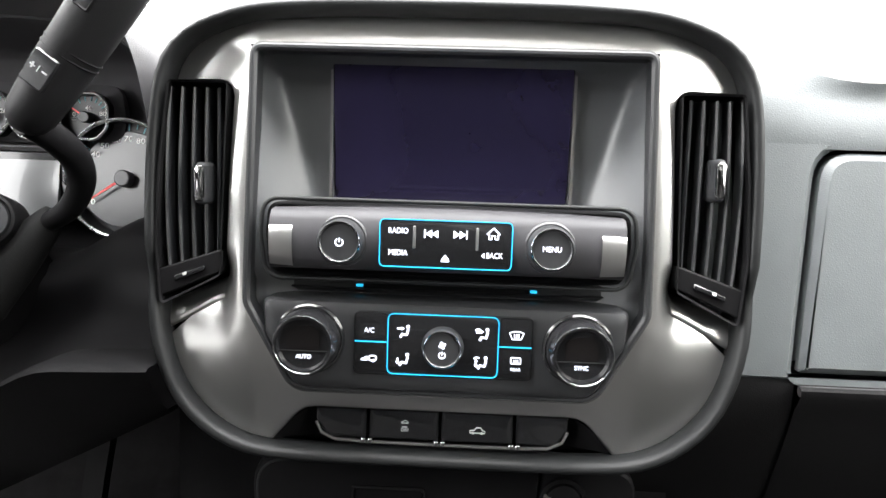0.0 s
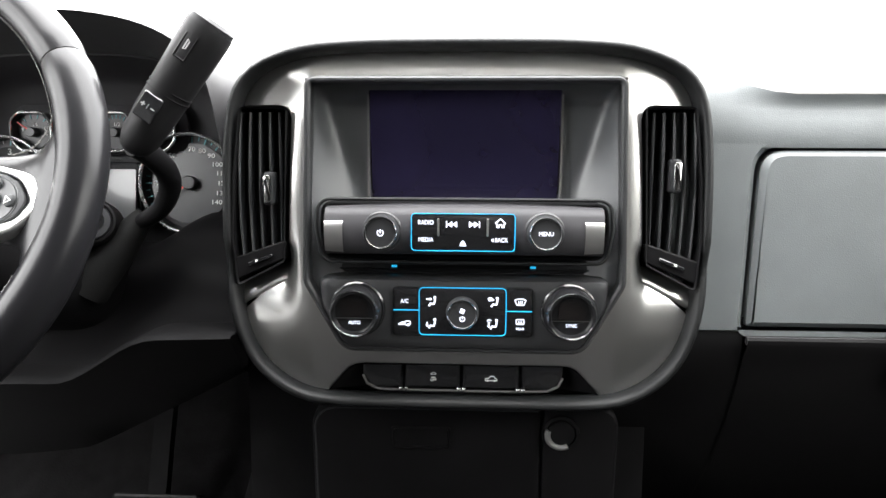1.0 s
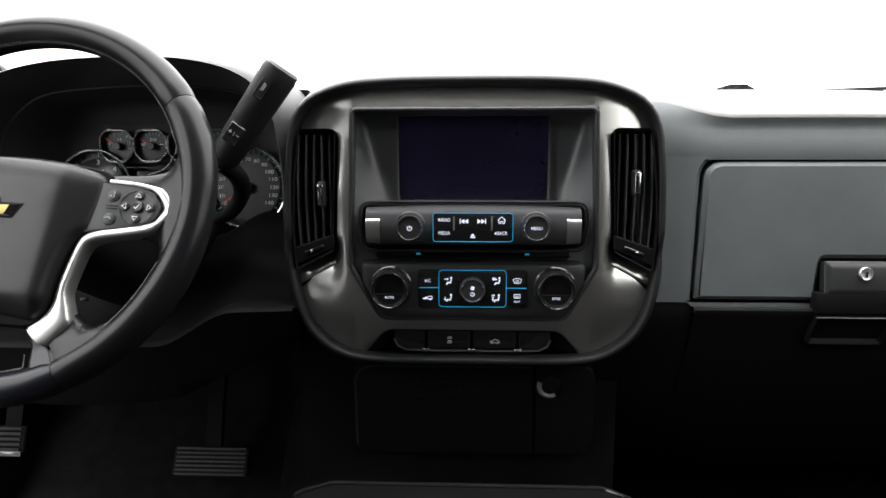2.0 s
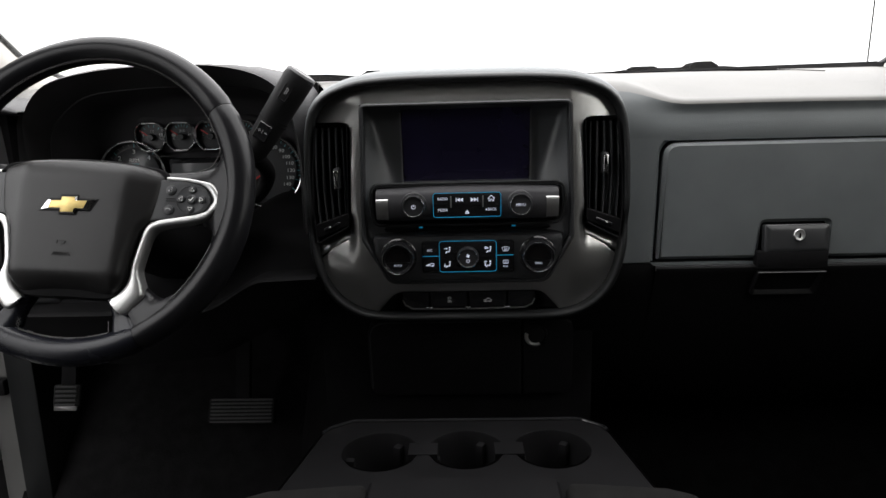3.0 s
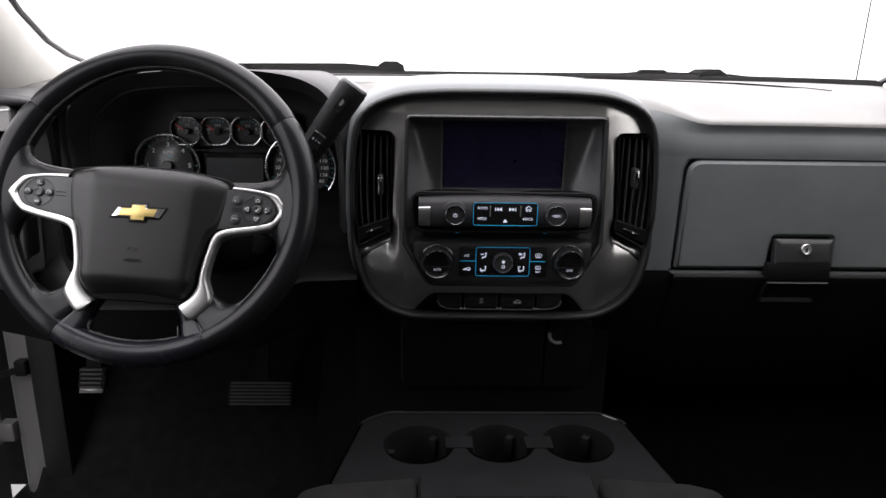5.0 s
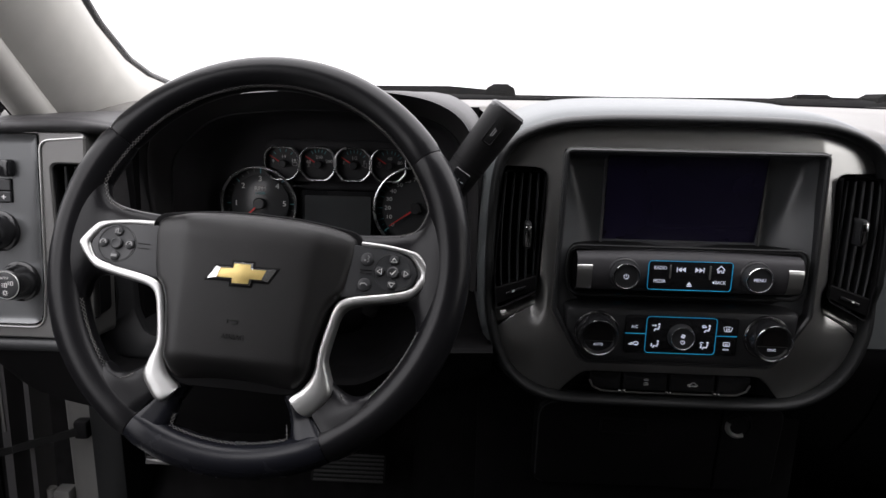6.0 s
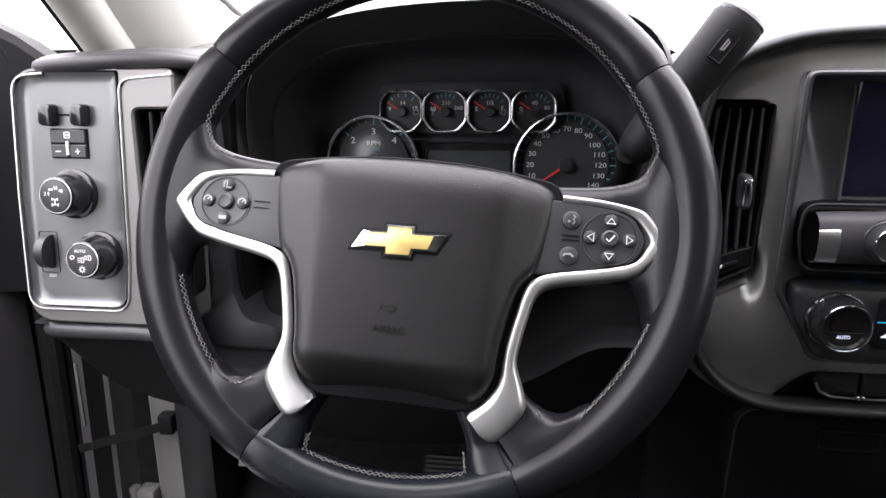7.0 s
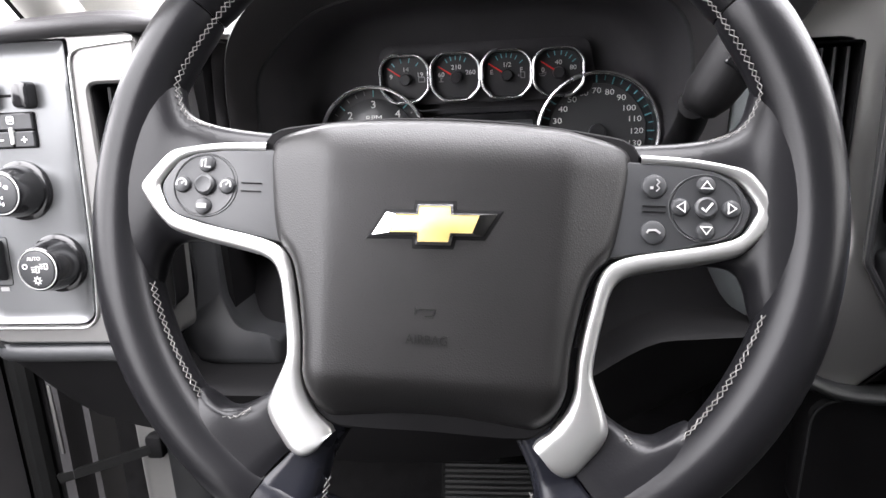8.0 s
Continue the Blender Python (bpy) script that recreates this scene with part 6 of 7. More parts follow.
worn_top = [(0.0862, -0.1593), (0.0795, -0.1508), (0.0740, -0.1442), (0.0670, -0.1340), (0.0590, -0.1180)]
worn_low = [(0.0570, -0.1717), (0.0535, -0.1600), (0.0520, -0.1500), (0.0490, -0.1400), (0.0400, -0.1240)]
for s in (1, -1):
    web("side_spoke", wing_top, wing_low, 0.0177, (0.0195, 0.0118), LEATHER, "black leather side spoke", s)
    web("lower_spoke", low_top, low_seam, 0.006, (0.0190, 0.0110), LEATHER, "black leather lower spoke", s, 1)
    web("worn_spoke", worn_top, worn_low, 0.002, (0.0190, 0.0110), LEATHER_WORN, "smooth dark lower spoke", s, -1)


def stitch(path):
    """Crossed thread along the leather's edge; the opening lies to the left of the path."""
    total = sum((Vector(q) - Vector(p)).length for p, q in zip(path, path[1:]))
    P = resample(path, int(total / 0.0040))
    up = Vector((0, 0, 1))
    b = bmesh.new()
    for ph in (0, 1):
        pts = []
        for k, p in enumerate(P):
            t = (P[min(k + 1, len(P) - 1)] - P[max(k - 1, 0)]).normalized()
            o = up.cross(t).normalized()
            side = up * 0.91 - o * 0.41
            w = 0.0017 if (k + ph) % 2 else -0.0017
            w += 0.0004 * math.sin(k * 2.7 + ph * 1.9)
            pts.append(p + side * w + (o * 0.91 + up * 0.41) * (0.0006 + 0.0002 * ph) + t * 0.0005 * math.sin(k * 1.7 + ph))
        sweep(b, pts, ngon(0.00036, 5), up=(0, 0, 1), M=W)
    part("stitching", b, THREAD, wheel, "grey crossed stitching")


def rim_edge(a0, a1):
    out = []
    for a in np.linspace(a0, a1, 24):
        r = rim_r(a % 360)
        q = R - 0.9135 * r
        out.append((q * math.cos(radians(a)), q * math.sin(radians(a)), 1.06 * r * 0.4067))
    return out


def corner(pts, s, z=0.0072):
    return [(s * u * 1.035, v * 1.035, z - 0.0316 * s * u * min(1.0, max(0.0, (0.155 - u) / 0.025))) for u, v in pts]


top_c = [(0.1300, 0.0312), (0.1440, 0.0360), (0.1500, 0.0420), (0.1540, 0.0510)]
low_c = [(0.0940, -0.1165), (0.0990, -0.1203), (0.1035, -0.1216), (0.1080, -0.1216)]
bot_c = [(0.0512, -0.1470), (0.0520, -0.1525)]
stitch(corner(top_c, 1) + rim_edge(21, 159) + corner(top_c, -1)[::-1])
stitch(rim_edge(199, 226) + corner(low_c, -1)[::-1])
stitch(corner(bot_c, -1) + rim_edge(251.5, 288.5) + corner(bot_c, 1)[::-1])
stitch(corner(low_c, 1) + rim_edge(314, 341))
trim_out = [(0.0960, 0.0187), (0.1210, 0.0175), (0.1413, 0.0145), (0.1500, 0.0118), (0.1575, 0.0035), (0.1630, -0.0040), (0.1648, -0.0085), (0.1618, -0.0135), (0.1560, -0.0205), (0.1500, -0.0268), (0.1436, -0.0312), (0.1250, -0.0358), (0.1050, -0.0397), (0.0935, -0.0428), (0.0870, -0.0475),
            (0.0833, -0.0550), (0.0812, -0.0640), (0.0790, -0.0750), (0.0772, -0.0860), (0.0770, -0.0940), (0.0797, -0.1018), (0.0830, -0.1100), (0.0856, -0.1190), (0.0835, -0.1260), (0.0775, -0.1345), (0.0717, -0.1413), (0.0655, -0.1437), (0.0592, -0.1410), (0.0540, -0.1345)]
trim_in = [(0.0960, 0.0133), (0.1190, 0.0127), (0.1345, 0.0105), (0.1425, 0.0068), (0.1480, 0.0010), (0.1518, -0.0050), (0.1524, -0.0085), (0.1505, -0.0125), (0.1465, -0.0190), (0.1420, -0.0222), (0.1350, -0.0245), (0.1190, -0.0282), (0.1000, -0.0317), (0.0880, -0.0350), (0.0805, -0.0395),
           (0.0763, -0.0480), (0.0735, -0.0600), (0.0708, -0.0720), (0.0688, -0.0835), (0.0679, -0.0940), (0.0674, -0.1010), (0.0652, -0.1085), (0.0612, -0.1155), (0.0565, -0.1212), (0.0525, -0.1242), (0.0500, -0.1262), (0.0493, -0.1275), (0.0489, -0.1285), (0.0485, -0.1292)]
for s in (1, -1):
    bm = bmesh.new()
    rows = []
    for o, i in zip(smooth_path([(s * u + 0.0011 + 0.0011 * s, v, 0) for u, v in trim_out], 150), smooth_path([(s * u + 0.0011 + 0.0011 * s, v, 0) for u, v in trim_in], 150)):
        rows.append([WS @ (i.lerp(o, w) + Vector((0, 0, h))) for w, h in ((0.0, 0.002), (0.015, 0.0155), (0.05, 0.0168), (0.25, 0.0175), (0.50, 0.0178), (0.76, 0.0174), (0.87, 0.0162), (0.95, 0.0130), (0.99, 0.0090), (1.0, 0.001))])
    loft(bm, rows)
    part("silver_trim", bm, SILVER, wheel, "bright satin silver spoke trim", sharp=60)
podo = [(-0.0780, 0.0150), (-0.1180, 0.0137), (-0.1345, 0.0113), (-0.1440, 0.0068), (-0.1532, -0.0070), (-0.1475, -0.0190), (-0.1420, -0.0232), (-0.1180, -0.0292), (-0.0740, -0.0372)]
for s in (1, -1):
    bm = bmesh.new()
    o = [(s * u, v) for u, v in rpoly(podo, [0.003, 0.02, 0.012, 0.008, 0.010, 0.010, 0.010, 0.03, 0.003], 4)]
    pad(bm, o, [(0, 0.004), (0, 0.0150), (0.001, 0.0165), (0.003, 0.0168)], WS)
    pod = part("switch_pod", bm, POD, wheel, "charcoal plastic switch pod")
    PM = WS @ Matrix.Translation((0, 0, 0.0168))
    cx, cy = (0.1296 if s > 0 else -0.1272), (-0.0080 if s > 0 else -0.0065)
    bm = bmesh.new()
    sweep(bm, [(cx + 0.0174 * math.cos(a), cy + 0.0167 * math.sin(a), 0.0) for a in np.linspace(0, 2 * math.pi, 41)[:-1]], ngon(0.00055, 5), closed=True, up=(0, 0, 1), M=PM)
    pad(bm, circle(cx, cy, 0.0166, 36), [(0, -0.001), (0.0006, 0.0006), (0.004, 0.0002)], PM)
    part("button_disc", bm, POD, pod)
    bm = bmesh.new()
    lathe(bm, [(0.0056, 0.0), (0.0054, 0.0016), (0.0042, 0.0026), (0.0025, 0.0022)], PM @ Matrix.Translation((cx, cy, 0.0008)), 24)
    part("center_button", bm, POD, pod)
    for dx, dy in ((0.0122, 0), (-0.0122, 0), (0, 0.0114), (0, -0.0114)):
        bm = bmesh.new()
        lathe(bm, [(0.0046, 0.0), (0.0040, 0.0012), (0.0024, 0.0019)], PM @ Matrix.Translation((cx + dx, cy + dy, 0.0008)), 16)
        part("key", bm, POD, pod)
    T = PM @ Matrix.Translation((0, 0, 0.0026))

    def mark(pts, w, material=None, up=0.0, closed=False):
        b = bmesh.new()
        stroke(b, pts, w, T @ Matrix.Translation((0, 0, up)), closed=closed)
        part("mark", b, material or WHITE_MARK, pod)

    if s > 0:
        for dx, dy, d in ((0.0122, 0, "r"), (-0.0122, 0, "l"), (0, 0.0114, "u"), (0, -0.0114, "v")):
            w, h = (0.0038, 0.0052) if d in "rl" else (0.0054, 0.0036)
            mark(tri(cx + dx, cy + dy, w, h, d), 0.0008, closed=True)
        mark([(cx - 0.0024, cy - 0.0004), (cx - 0.0006, cy - 0.0020), (cx + 0.0026, cy + 0.0022)], 0.0009, up=0.0006)
        bx = 0.1050
        mark([(bx + 0.0006, 0.0052), (bx + 0.0020, 0.0038), (bx + 0.0006, 0.0022), (bx + 0.0020, 0.0008), (bx + 0.0004, -0.0008)], 0.0007, GREY_MARK)
        mark([(bx - 0.0026, 0.0008), (bx - 0.0010, 0.0008)], 0.0014, GREY_MARK)
        mark([(bx - 0.0036, -0.0218), (bx - 0.0028, -0.0204), (bx + 0.0006, -0.0201), (bx + 0.0028, -0.0218)], 0.0011, GREY_MARK)
    else:
        for dx, dy in ((0.0122, 0), (-0.0122, 0)):
            mark([(cx + dx + 0.0026 * math.cos(a), cy + dy + 0.0026 * math.sin(a)) for a in np.linspace(-0.4, 3.6, 12)], 0.0009, GREY_MARK)
            mark([(cx + dx, cy + dy), (cx + dx + 0.0014, cy + dy + 0.0014)], 0.0008, GREY_MARK)
        mark([(cx - 0.0026, cy - 0.0114), (cx + 0.0026, cy - 0.0114)], 0.0024, GREY_MARK)
        mark([(cx - 0.002, cy + 0.0094), (cx - 0.002, cy + 0.0124), (cx, cy + 0.0138), (cx, cy + 0.0094), (cx + 0.003, cy + 0.0094)], 0.0009, GREY_MARK)
    bm = bmesh.new()
    q = -0.1020 if s < 0 else 0.1050
    flat(bm, [rect(q, -0.0080, 0.011, 0.0006), rect(q, -0.0108, 0.011, 0.0005)] if s > 0 else [rect(q, -0.0045, 0.011, 0.0006), rect(q, -0.0088, 0.011, 0.0005)], T @ Matrix.Translation((0, 0, -0.0022)))
    part("slot", bm, DARK, pod)
    if s > 0:
        for yy in (0.0020, -0.0212):
            bm = bmesh.new()
            lathe(bm, [(0.0062, 0.0), (0.0056, 0.0014), (0.0036, 0.0022)], PM @ Matrix.Translation((0.1048, yy, 0.0)), 18)
            part("call_button", bm, POD, pod)

# airbag cover
hub_half = [(0.0, 0.0332), (0.030, 0.0323), (0.055, 0.0300), (0.078, 0.0268), (0.0895, 0.0246), (0.0950, 0.0208), (0.0963, 0.0150), (0.0952, 0.004), (0.0930, -0.010), (0.0896, -0.025), (0.0858, -0.0345), (0.0795, -0.0405), (0.0748, -0.0480),
            (0.0712, -0.0600), (0.0688, -0.0715), (0.0668, -0.0825), (0.0658, -0.094), (0.0656, -0.1005), (0.0636, -0.1075), (0.0600, -0.1145), (0.0545, -0.1205), (0.0470, -0.1243), (0.030, -0.1250), (0.0, -0.1245)]
hub_right = [(p.x, p.y) for p in resample([(u, v, 0) for u, v in hub_half], 64)]
ho = ccw(hub_right + [(-u, v) for u, v in hub_right[-2:0:-1]])
bm = bmesh.new()


def hub_h(u, v):
    """The cover's height: a flat middle, two facets at the sides, falling to the edges."""
    d = abs(u) - (0.0600 + 0.05 * v)
    h = 0.0325 - 0.23 * (d + math.sqrt(d * d + 0.000010))
    h -= 0.034 * max(0, (-0.099 - v) / 0.027) ** 1.5 * (1 - 0.55 * min(1.0, (u / 0.062) ** 2))
    h -= 0.010 * max(0, (v - 0.005) / 0.027) ** 2
    return h


loops = []
for inset, top, k in ((0.0015, 0.004, 0), (0.0, 0.012, 0), (0.0, -0.0075, 1), (0.0014, -0.0035, 1), (0.0040, -0.0010, 1)):
    loops.append([WS @ Vector((u, v, (hub_h(u, v) + top) if k else top)) for u, v in offset(ho, inset)])
base = offset(ho, 0.0060)
for f in (1.0, 0.96, 0.92, 0.88, 0.84, 0.80, 0.76, 0.72, 0.68, 0.62, 0.52, 0.41, 0.28, 0.14):
    loops.append([WS @ Vector((u * f, -0.045 + (v + 0.045) * f, hub_h(u * f, -0.045 + (v + 0.045) * f))) for u, v in base])
ls = loft(bm, loops, closed=True)
cv = bm.verts.new(WS @ Vector((0, -0.045, hub_h(0, -0.045))))
for i in range(len(ls[-1])):
    bm.faces.new((ls[-1][i], ls[-1][(i + 1) % len(ls[-1])], cv))
cover = part("airbag_cover", bm, HUB, wheel, "grained charcoal airbag cover", sharp=50)
bm = bmesh.new()
pad(bm, offset(ho, -0.0022), [(0, -0.010), (0, 0.012), (0.0012, 0.0135)], WS)
part("cover_gap", bm, DARK, wheel)

# bow-shaped badge: wide chrome bevels, gold field
HM = WS @ Matrix.Translation((-0.0020, -0.0243, 0.0324)) @ Matrix.Rotation(radians(1.5), 4, "Z")
bow = [(-0.0305, -0.0056), (-0.0092, -0.0056), (-0.0090, -0.0102), (0.0082, -0.0102), (0.0092, -0.0056), (0.0238, -0.0056), (0.0305, 0.0056), (0.0092, 0.0056), (0.0088, 0.0100), (-0.0085, 0.0100), (-0.0092, 0.0056), (-0.0238, 0.0056)]
gold = [(-0.0218, -0.0044), (-0.0080, -0.0044), (-0.0078, -0.0088), (0.0071, -0.0088), (0.0080, -0.0044), (0.0185, -0.0044), (0.0220, 0.0044), (0.0080, 0.0044), (0.0077, 0.0086), (-0.0074, 0.0086), (-0.0080, 0.0044), (-0.0190, 0.0044)]
bm = bmesh.new()
pad(bm, offset(ccw(bow), -0.0018), [(0, -0.001), (0, 0.0003), (0.001, 0.0007)], HM)
part("badge_seat", bm, HARD, cover, "dark seat of the badge")
bm = bmesh.new()
loft(bm, [[HM @ Vector((u, v, h)) for u, v in o] for o, h in ((bow, 0.0), (bow, 0.0014), (gold, 0.0036), (offset(ccw(gold), 0.0004), 0.0026))], closed=True)
part("badge_rim", bm, CHROME, cover, "bevelled chrome badge rim", sharp=15)
bm = bmesh.new()
pad(bm, offset(ccw(gold), 0.0002), [(0, 0.001), (0, 0.0030), (0.0006, 0.0034)], HM)
part("badge_field", bm, GOLD, cover, "gold badge field")
text("lettering", "AIRBAG", 0.0066, WS @ Matrix.Translation((-0.0023, -0.0803, 0.0325)), RELIEF_SHADE, cover, depth=0.0006, sx=0.9)
bm = bmesh.new()
HN = WS @ Matrix.Translation((-0.0030, -0.0672, 0.0325))
stroke(bm, [(-0.004, 0.0015), (0.004, 0.0015), (0.0025, -0.0015), (-0.001, -0.0018)], 0.0006, HN, 0.0006)
stroke(bm, [(-0.0058, -0.0015), (-0.0058, 0.0022)], 0.0006, HN, 0.0006)
part("horn_symbol", bm, RELIEF_SHADE, cover)

# ---------------------------------------------------------------- footwell
def pedal(name, label, x0, x1, z0, z1, y, ribs, lean):
    t = thing(name, label, "pedal")
    M = face((x0 + x1) / 2, y, (z0 + z1) / 2, lean)
    w, h = (x1 - x0) / 2, (z1 - z0) / 2
    b = bmesh.new()
    pad(b, rrect(-w, -h, w, h, 0.006), [(0, -0.012), (0, 0.0), (0.002, 0.002)], M, back=True)
    p = part("pad", b, RUBBER, t, "ribbed black rubber pad")
    for k in range(ribs):
        v = -h + 2 * h * (k + 0.5) / ribs
        b = bmesh.new()
        box(b, -w + 0.006, v - h / ribs * 0.45, 0.001, w - 0.006, v + h / ribs * 0.45, 0.0055, M)
        part("rib", b, PEDAL, p)
    b = bmesh.new()
    c = Vector(((x0 + x1) / 2, y + 0.012, (z0 + z1) / 2))
    sweep(b, [c, c + Vector((0.0, 0.03, 0.10)), c + Vector((0.0, 0.10, 0.30))], [(-0.008, -0.014), (0.008, -0.014), (0.008, 0.014), (-0.008, 0.014)], up=(1, 0, 0))
    part("arm", b, DARK, t)


pedal("brake_pedal", "wide ribbed black rubber brake pedal", -0.534, -0.397, 0.268, 0.319, 0.850, 7, 28)
pedal("parking_brake_pedal", "small ribbed parking brake pedal", -0.790, -0.738, 0.350, 0.392, 0.760, 5, 20)
bm = bmesh.new()
pad(bm, rrect(-0.022, -0.004, 0.022, 0.004, 0.001), [(0, 0), (0, 0.003), (0.001, 0.0035)], face(-0.764, 0.752, 0.349, 20))
tagged(finish(bm, "pedal_edge", BEZEL_DARK), "bright silver lower edge of the parking pedal", "pedal edge")

# tunnel cover beside the pedals
bm = bmesh.new()
rows = []
for y, w, h in ((0.70, 0.02, 0.16), (0.74, 0.10, 0.30), (0.84, 0.14, 0.40), (0.98, 0.16, 0.46), (1.06, 0.17, 0.50)):
    rows.append([(-0.20 + w * 1.1 * math.cos(a), y, 0.06 + h * abs(math.sin(a)) ** 0.8) for a in np.linspace(0, math.pi, 13)])
loft(bm, rows)
tagged(finish(bm, "tunnel_cover", CARPET, sharp=70), "black carpeted hump beside the pedals", "floor hump", kind="structure")

# kick panel and painted hinge pillar in the open doorway
bm = bmesh.new()
box(bm, -0.918, 0.815, 0.08, -0.862, 1.05, 0.90, bev=0.004)
tagged(finish(bm, "trim_kick_panel", EDGE), "dark plastic kick panel beside the pedals", "trim", kind="structure")
bm = bmesh.new()
pts = [(-0.920, 0.828), (-0.955, 0.827), (-0.966, 0.830), (-0.973, 0.838), (-0.974, 0.90), (-0.974, 1.0), (-0.905, 1.0), (-0.905, 0.83)]
loft(bm, [[(x, y, z) for x, y in pts] for z in (-0.02, 0.2, 0.5, 0.93)], closed=True, caps=True)
tagged(finish(bm, "pillar_hinge", BODY), "white painted hinge pillar in the doorway, darkened for its shade", "pillar", kind="structure")
# black boxes whose colour stands for the shade inside the door gap
bm = bmesh.new()
box(bm, -1.22, 0.985, -0.02, -0.94, 1.01, 0.93)
box(bm, -1.22, 0.845, 0.90, -0.94, 1.0, 0.93)
tagged(finish(bm, "wall_fender_gap", CARPET, smooth=False), "black backing for the shaded hollow between door and hinge pillar", "wall", kind="structure")
# open driver's door with its check strap
door = thing("driver_door", "open driver's door with dark grey trim", "car door")
bm = bmesh.new()
box(bm, -1.20, 0.790, 0.02, -1.060, 0.850, 0.90, bev=0.008)
part("door_edge", bm, CARPET, door, "black rubber-sealed door edge")
bm = bmesh.new()
sweep(bm, [(-1.092, 0.786, 0.05), (-1.085, 0.783, 0.30), (-1.080, 0.783, 0.60), (-1.085, 0.786, 0.88)], ngon(0.017, 10), up=(0, 1, 0))
part("seal", bm, RUBBER, door, "round black rubber door seal")
# painted metal flanges; the dark vinyl colour stands for the shade on them
for x, w, y in ((-1.0465, 0.0075, 0.786), (-1.0135, 0.0045, 0.800)):
    bm = bmesh.new()
    loft(bm, [[(x - w - lean, y + 0.004, z), (x - w - lean, y, z), (x + w - lean, y, z), (x + w - lean, y + 0.004, z), (x + w - lean, y + 0.05, z), (x - w - lean, y + 0.05, z)] for z, lean in ((0.03, 0.012), (0.25, 0.006), (0.47, 0.0), (0.88, -0.004))], closed=True, caps=True)
    part("door_flange", bm, HOOD, door, "folded door flange, painted metal darkened for its shade")
# thin pale strip standing in for a lit line on the door edge
bm = bmesh.new()
box(bm, -1.0510, 0.7825, 0.372, -1.0470, 0.7860, 0.476, bev=0.001)
part("lit_edge_strip", bm, BODY, door, "narrow pale strip for the lit line on the door edge")
bm = bmesh.new()
top = [(-0.985, 0.890), (-1.000, 0.906), (-1.014, 0.919), (-1.046, 0.944), (-1.084, 0.965), (-1.14, 0.99), (-1.20, 1.01), (-1.40, 1.06)]
loft(bm, [[(x, 0.782 - 0.25 * max(0, -0.96 - x), 0.60) for x, z in top], [(x, 0.782 - 0.25 * max(0, -0.96 - x), z - 0.01) for x, z in top], [(x, 0.79 - 0.25 * max(0, -0.96 - x), z) for x, z in top], [(x, 0.83 - 0.25 * max(0, -0.96 - x), z - 0.004) for x, z in top], [(x, 0.84 - 0.25 * max(0, -0.96 - x), 0.60) for x, z in top]])
part("door_corner", bm, HARD, door, "dark upper front corner of the door")
bm = bmesh.new()
sweep(bm, smooth_path([(-1.16, 0.742, 0.985), (-1.110, 0.752, 0.968), (-1.075, 0.760, 0.945), (-1.058, 0.764, 0.918), (-1.053, 0.768, 0.880), (-1.062, 0.772, 0.80), (-1.070, 0.776, 0.70)], 28), ngon(0.007, 10), up=(0, 1, 0))
part("corner_seal", bm, RUBBER, door, "curved black rubber corner seal")
DH = Matrix.Translation((-1.112, 0.78, 0)) @ pose(0, 0, 0, 0, 0, -12)
bm = bmesh.new()
rows = []
for x0, x1, z in ((0.02, -0.13, 0.02), (0.0, -0.15, 0.2), (0.005, -0.15, 0.5), (0.0, -0.14, 0.76), (0.008, -0.12, 0.83), (0.0, -0.10, 0.862), (-0.03, -0.08, 0.872)):
    rows.append([DH @ Vector((x, y, z + (0.02 * max(0, -y) if z > 0.85 else 0))) for x, y in ((x0, 0.0), (x0 + 0.005, -0.2), (x0 + 0.005, -0.7), (x0, -1.05), (x1, -1.05), (x1, -0.5), (x1, 0.0))])
loft(bm, rows, closed=True, caps=True)
part("door_trim", bm, HOOD, door, sharp=40)
bm = bmesh.new()
sweep(bm, [DH @ Vector(p) for p in ((-0.06, -0.02, 0.94), (-0.07, -0.10, 1.00), (-0.09, -0.3, 1.14), (-0.12, -0.6, 1.34), (-0.15, -0.85, 1.42), (-0.15, -1.02, 1.40), (-0.07, -1.05, 0.95))], ngon(0.022, 8), up=(0, 0, 1))
part("window_frame", bm, RUBBER, door)
bm = bmesh.new()
loft(bm, [[DH @ Vector(p) for p in ((-0.05, -0.0, z0), (-0.055, -0.10, z0), (-0.06, -0.16, z0))] for z0 in (0.93, 0.955)] + [[DH @ Vector((-0.055, -0.0, 0.965)), DH @ Vector((-0.06, -0.10, 1.02)), DH @ Vector((-0.065, -0.16, 1.06))]])
part("mirror_sail", bm, HARD, door)
bm = bmesh.new()
sweep(bm, smooth_path([(-0.922, 0.818, 0.368), (-0.940, 0.808, 0.364), (-1.00, 0.797, 0.348), (-1.065, 0.785, 0.331)], 12), lambda f: [(-0.0030, -0.0065), (0.0030, -0.0065), (0.0030, 0.0065), (-0.0030, 0.0065)], up=(0, 0, 1))
strap = part("check_strap", bm, RUBBER, door, "black door check strap")
bm = bmesh.new()
box(bm, -0.944, 0.806, 0.350, -0.919, 0.829, 0.384, bev=0.005)
part("strap_bracket", bm, HARD, strap, "dark bracket on the hinge pillar")
bm = bmesh.new()
box(bm, -1.004, 0.818, 0.196, -0.973, 0.845, 0.238, bev=0.004)
sweep(bm, [(-1.009, 0.824, 0.192), (-1.009, 0.824, 0.241)], ngon(0.009, 12), up=(0, 1, 0))
tagged(finish(bm, "door_hinge", BODY), "white painted lower door hinge, darkened for its shade", "hinge")

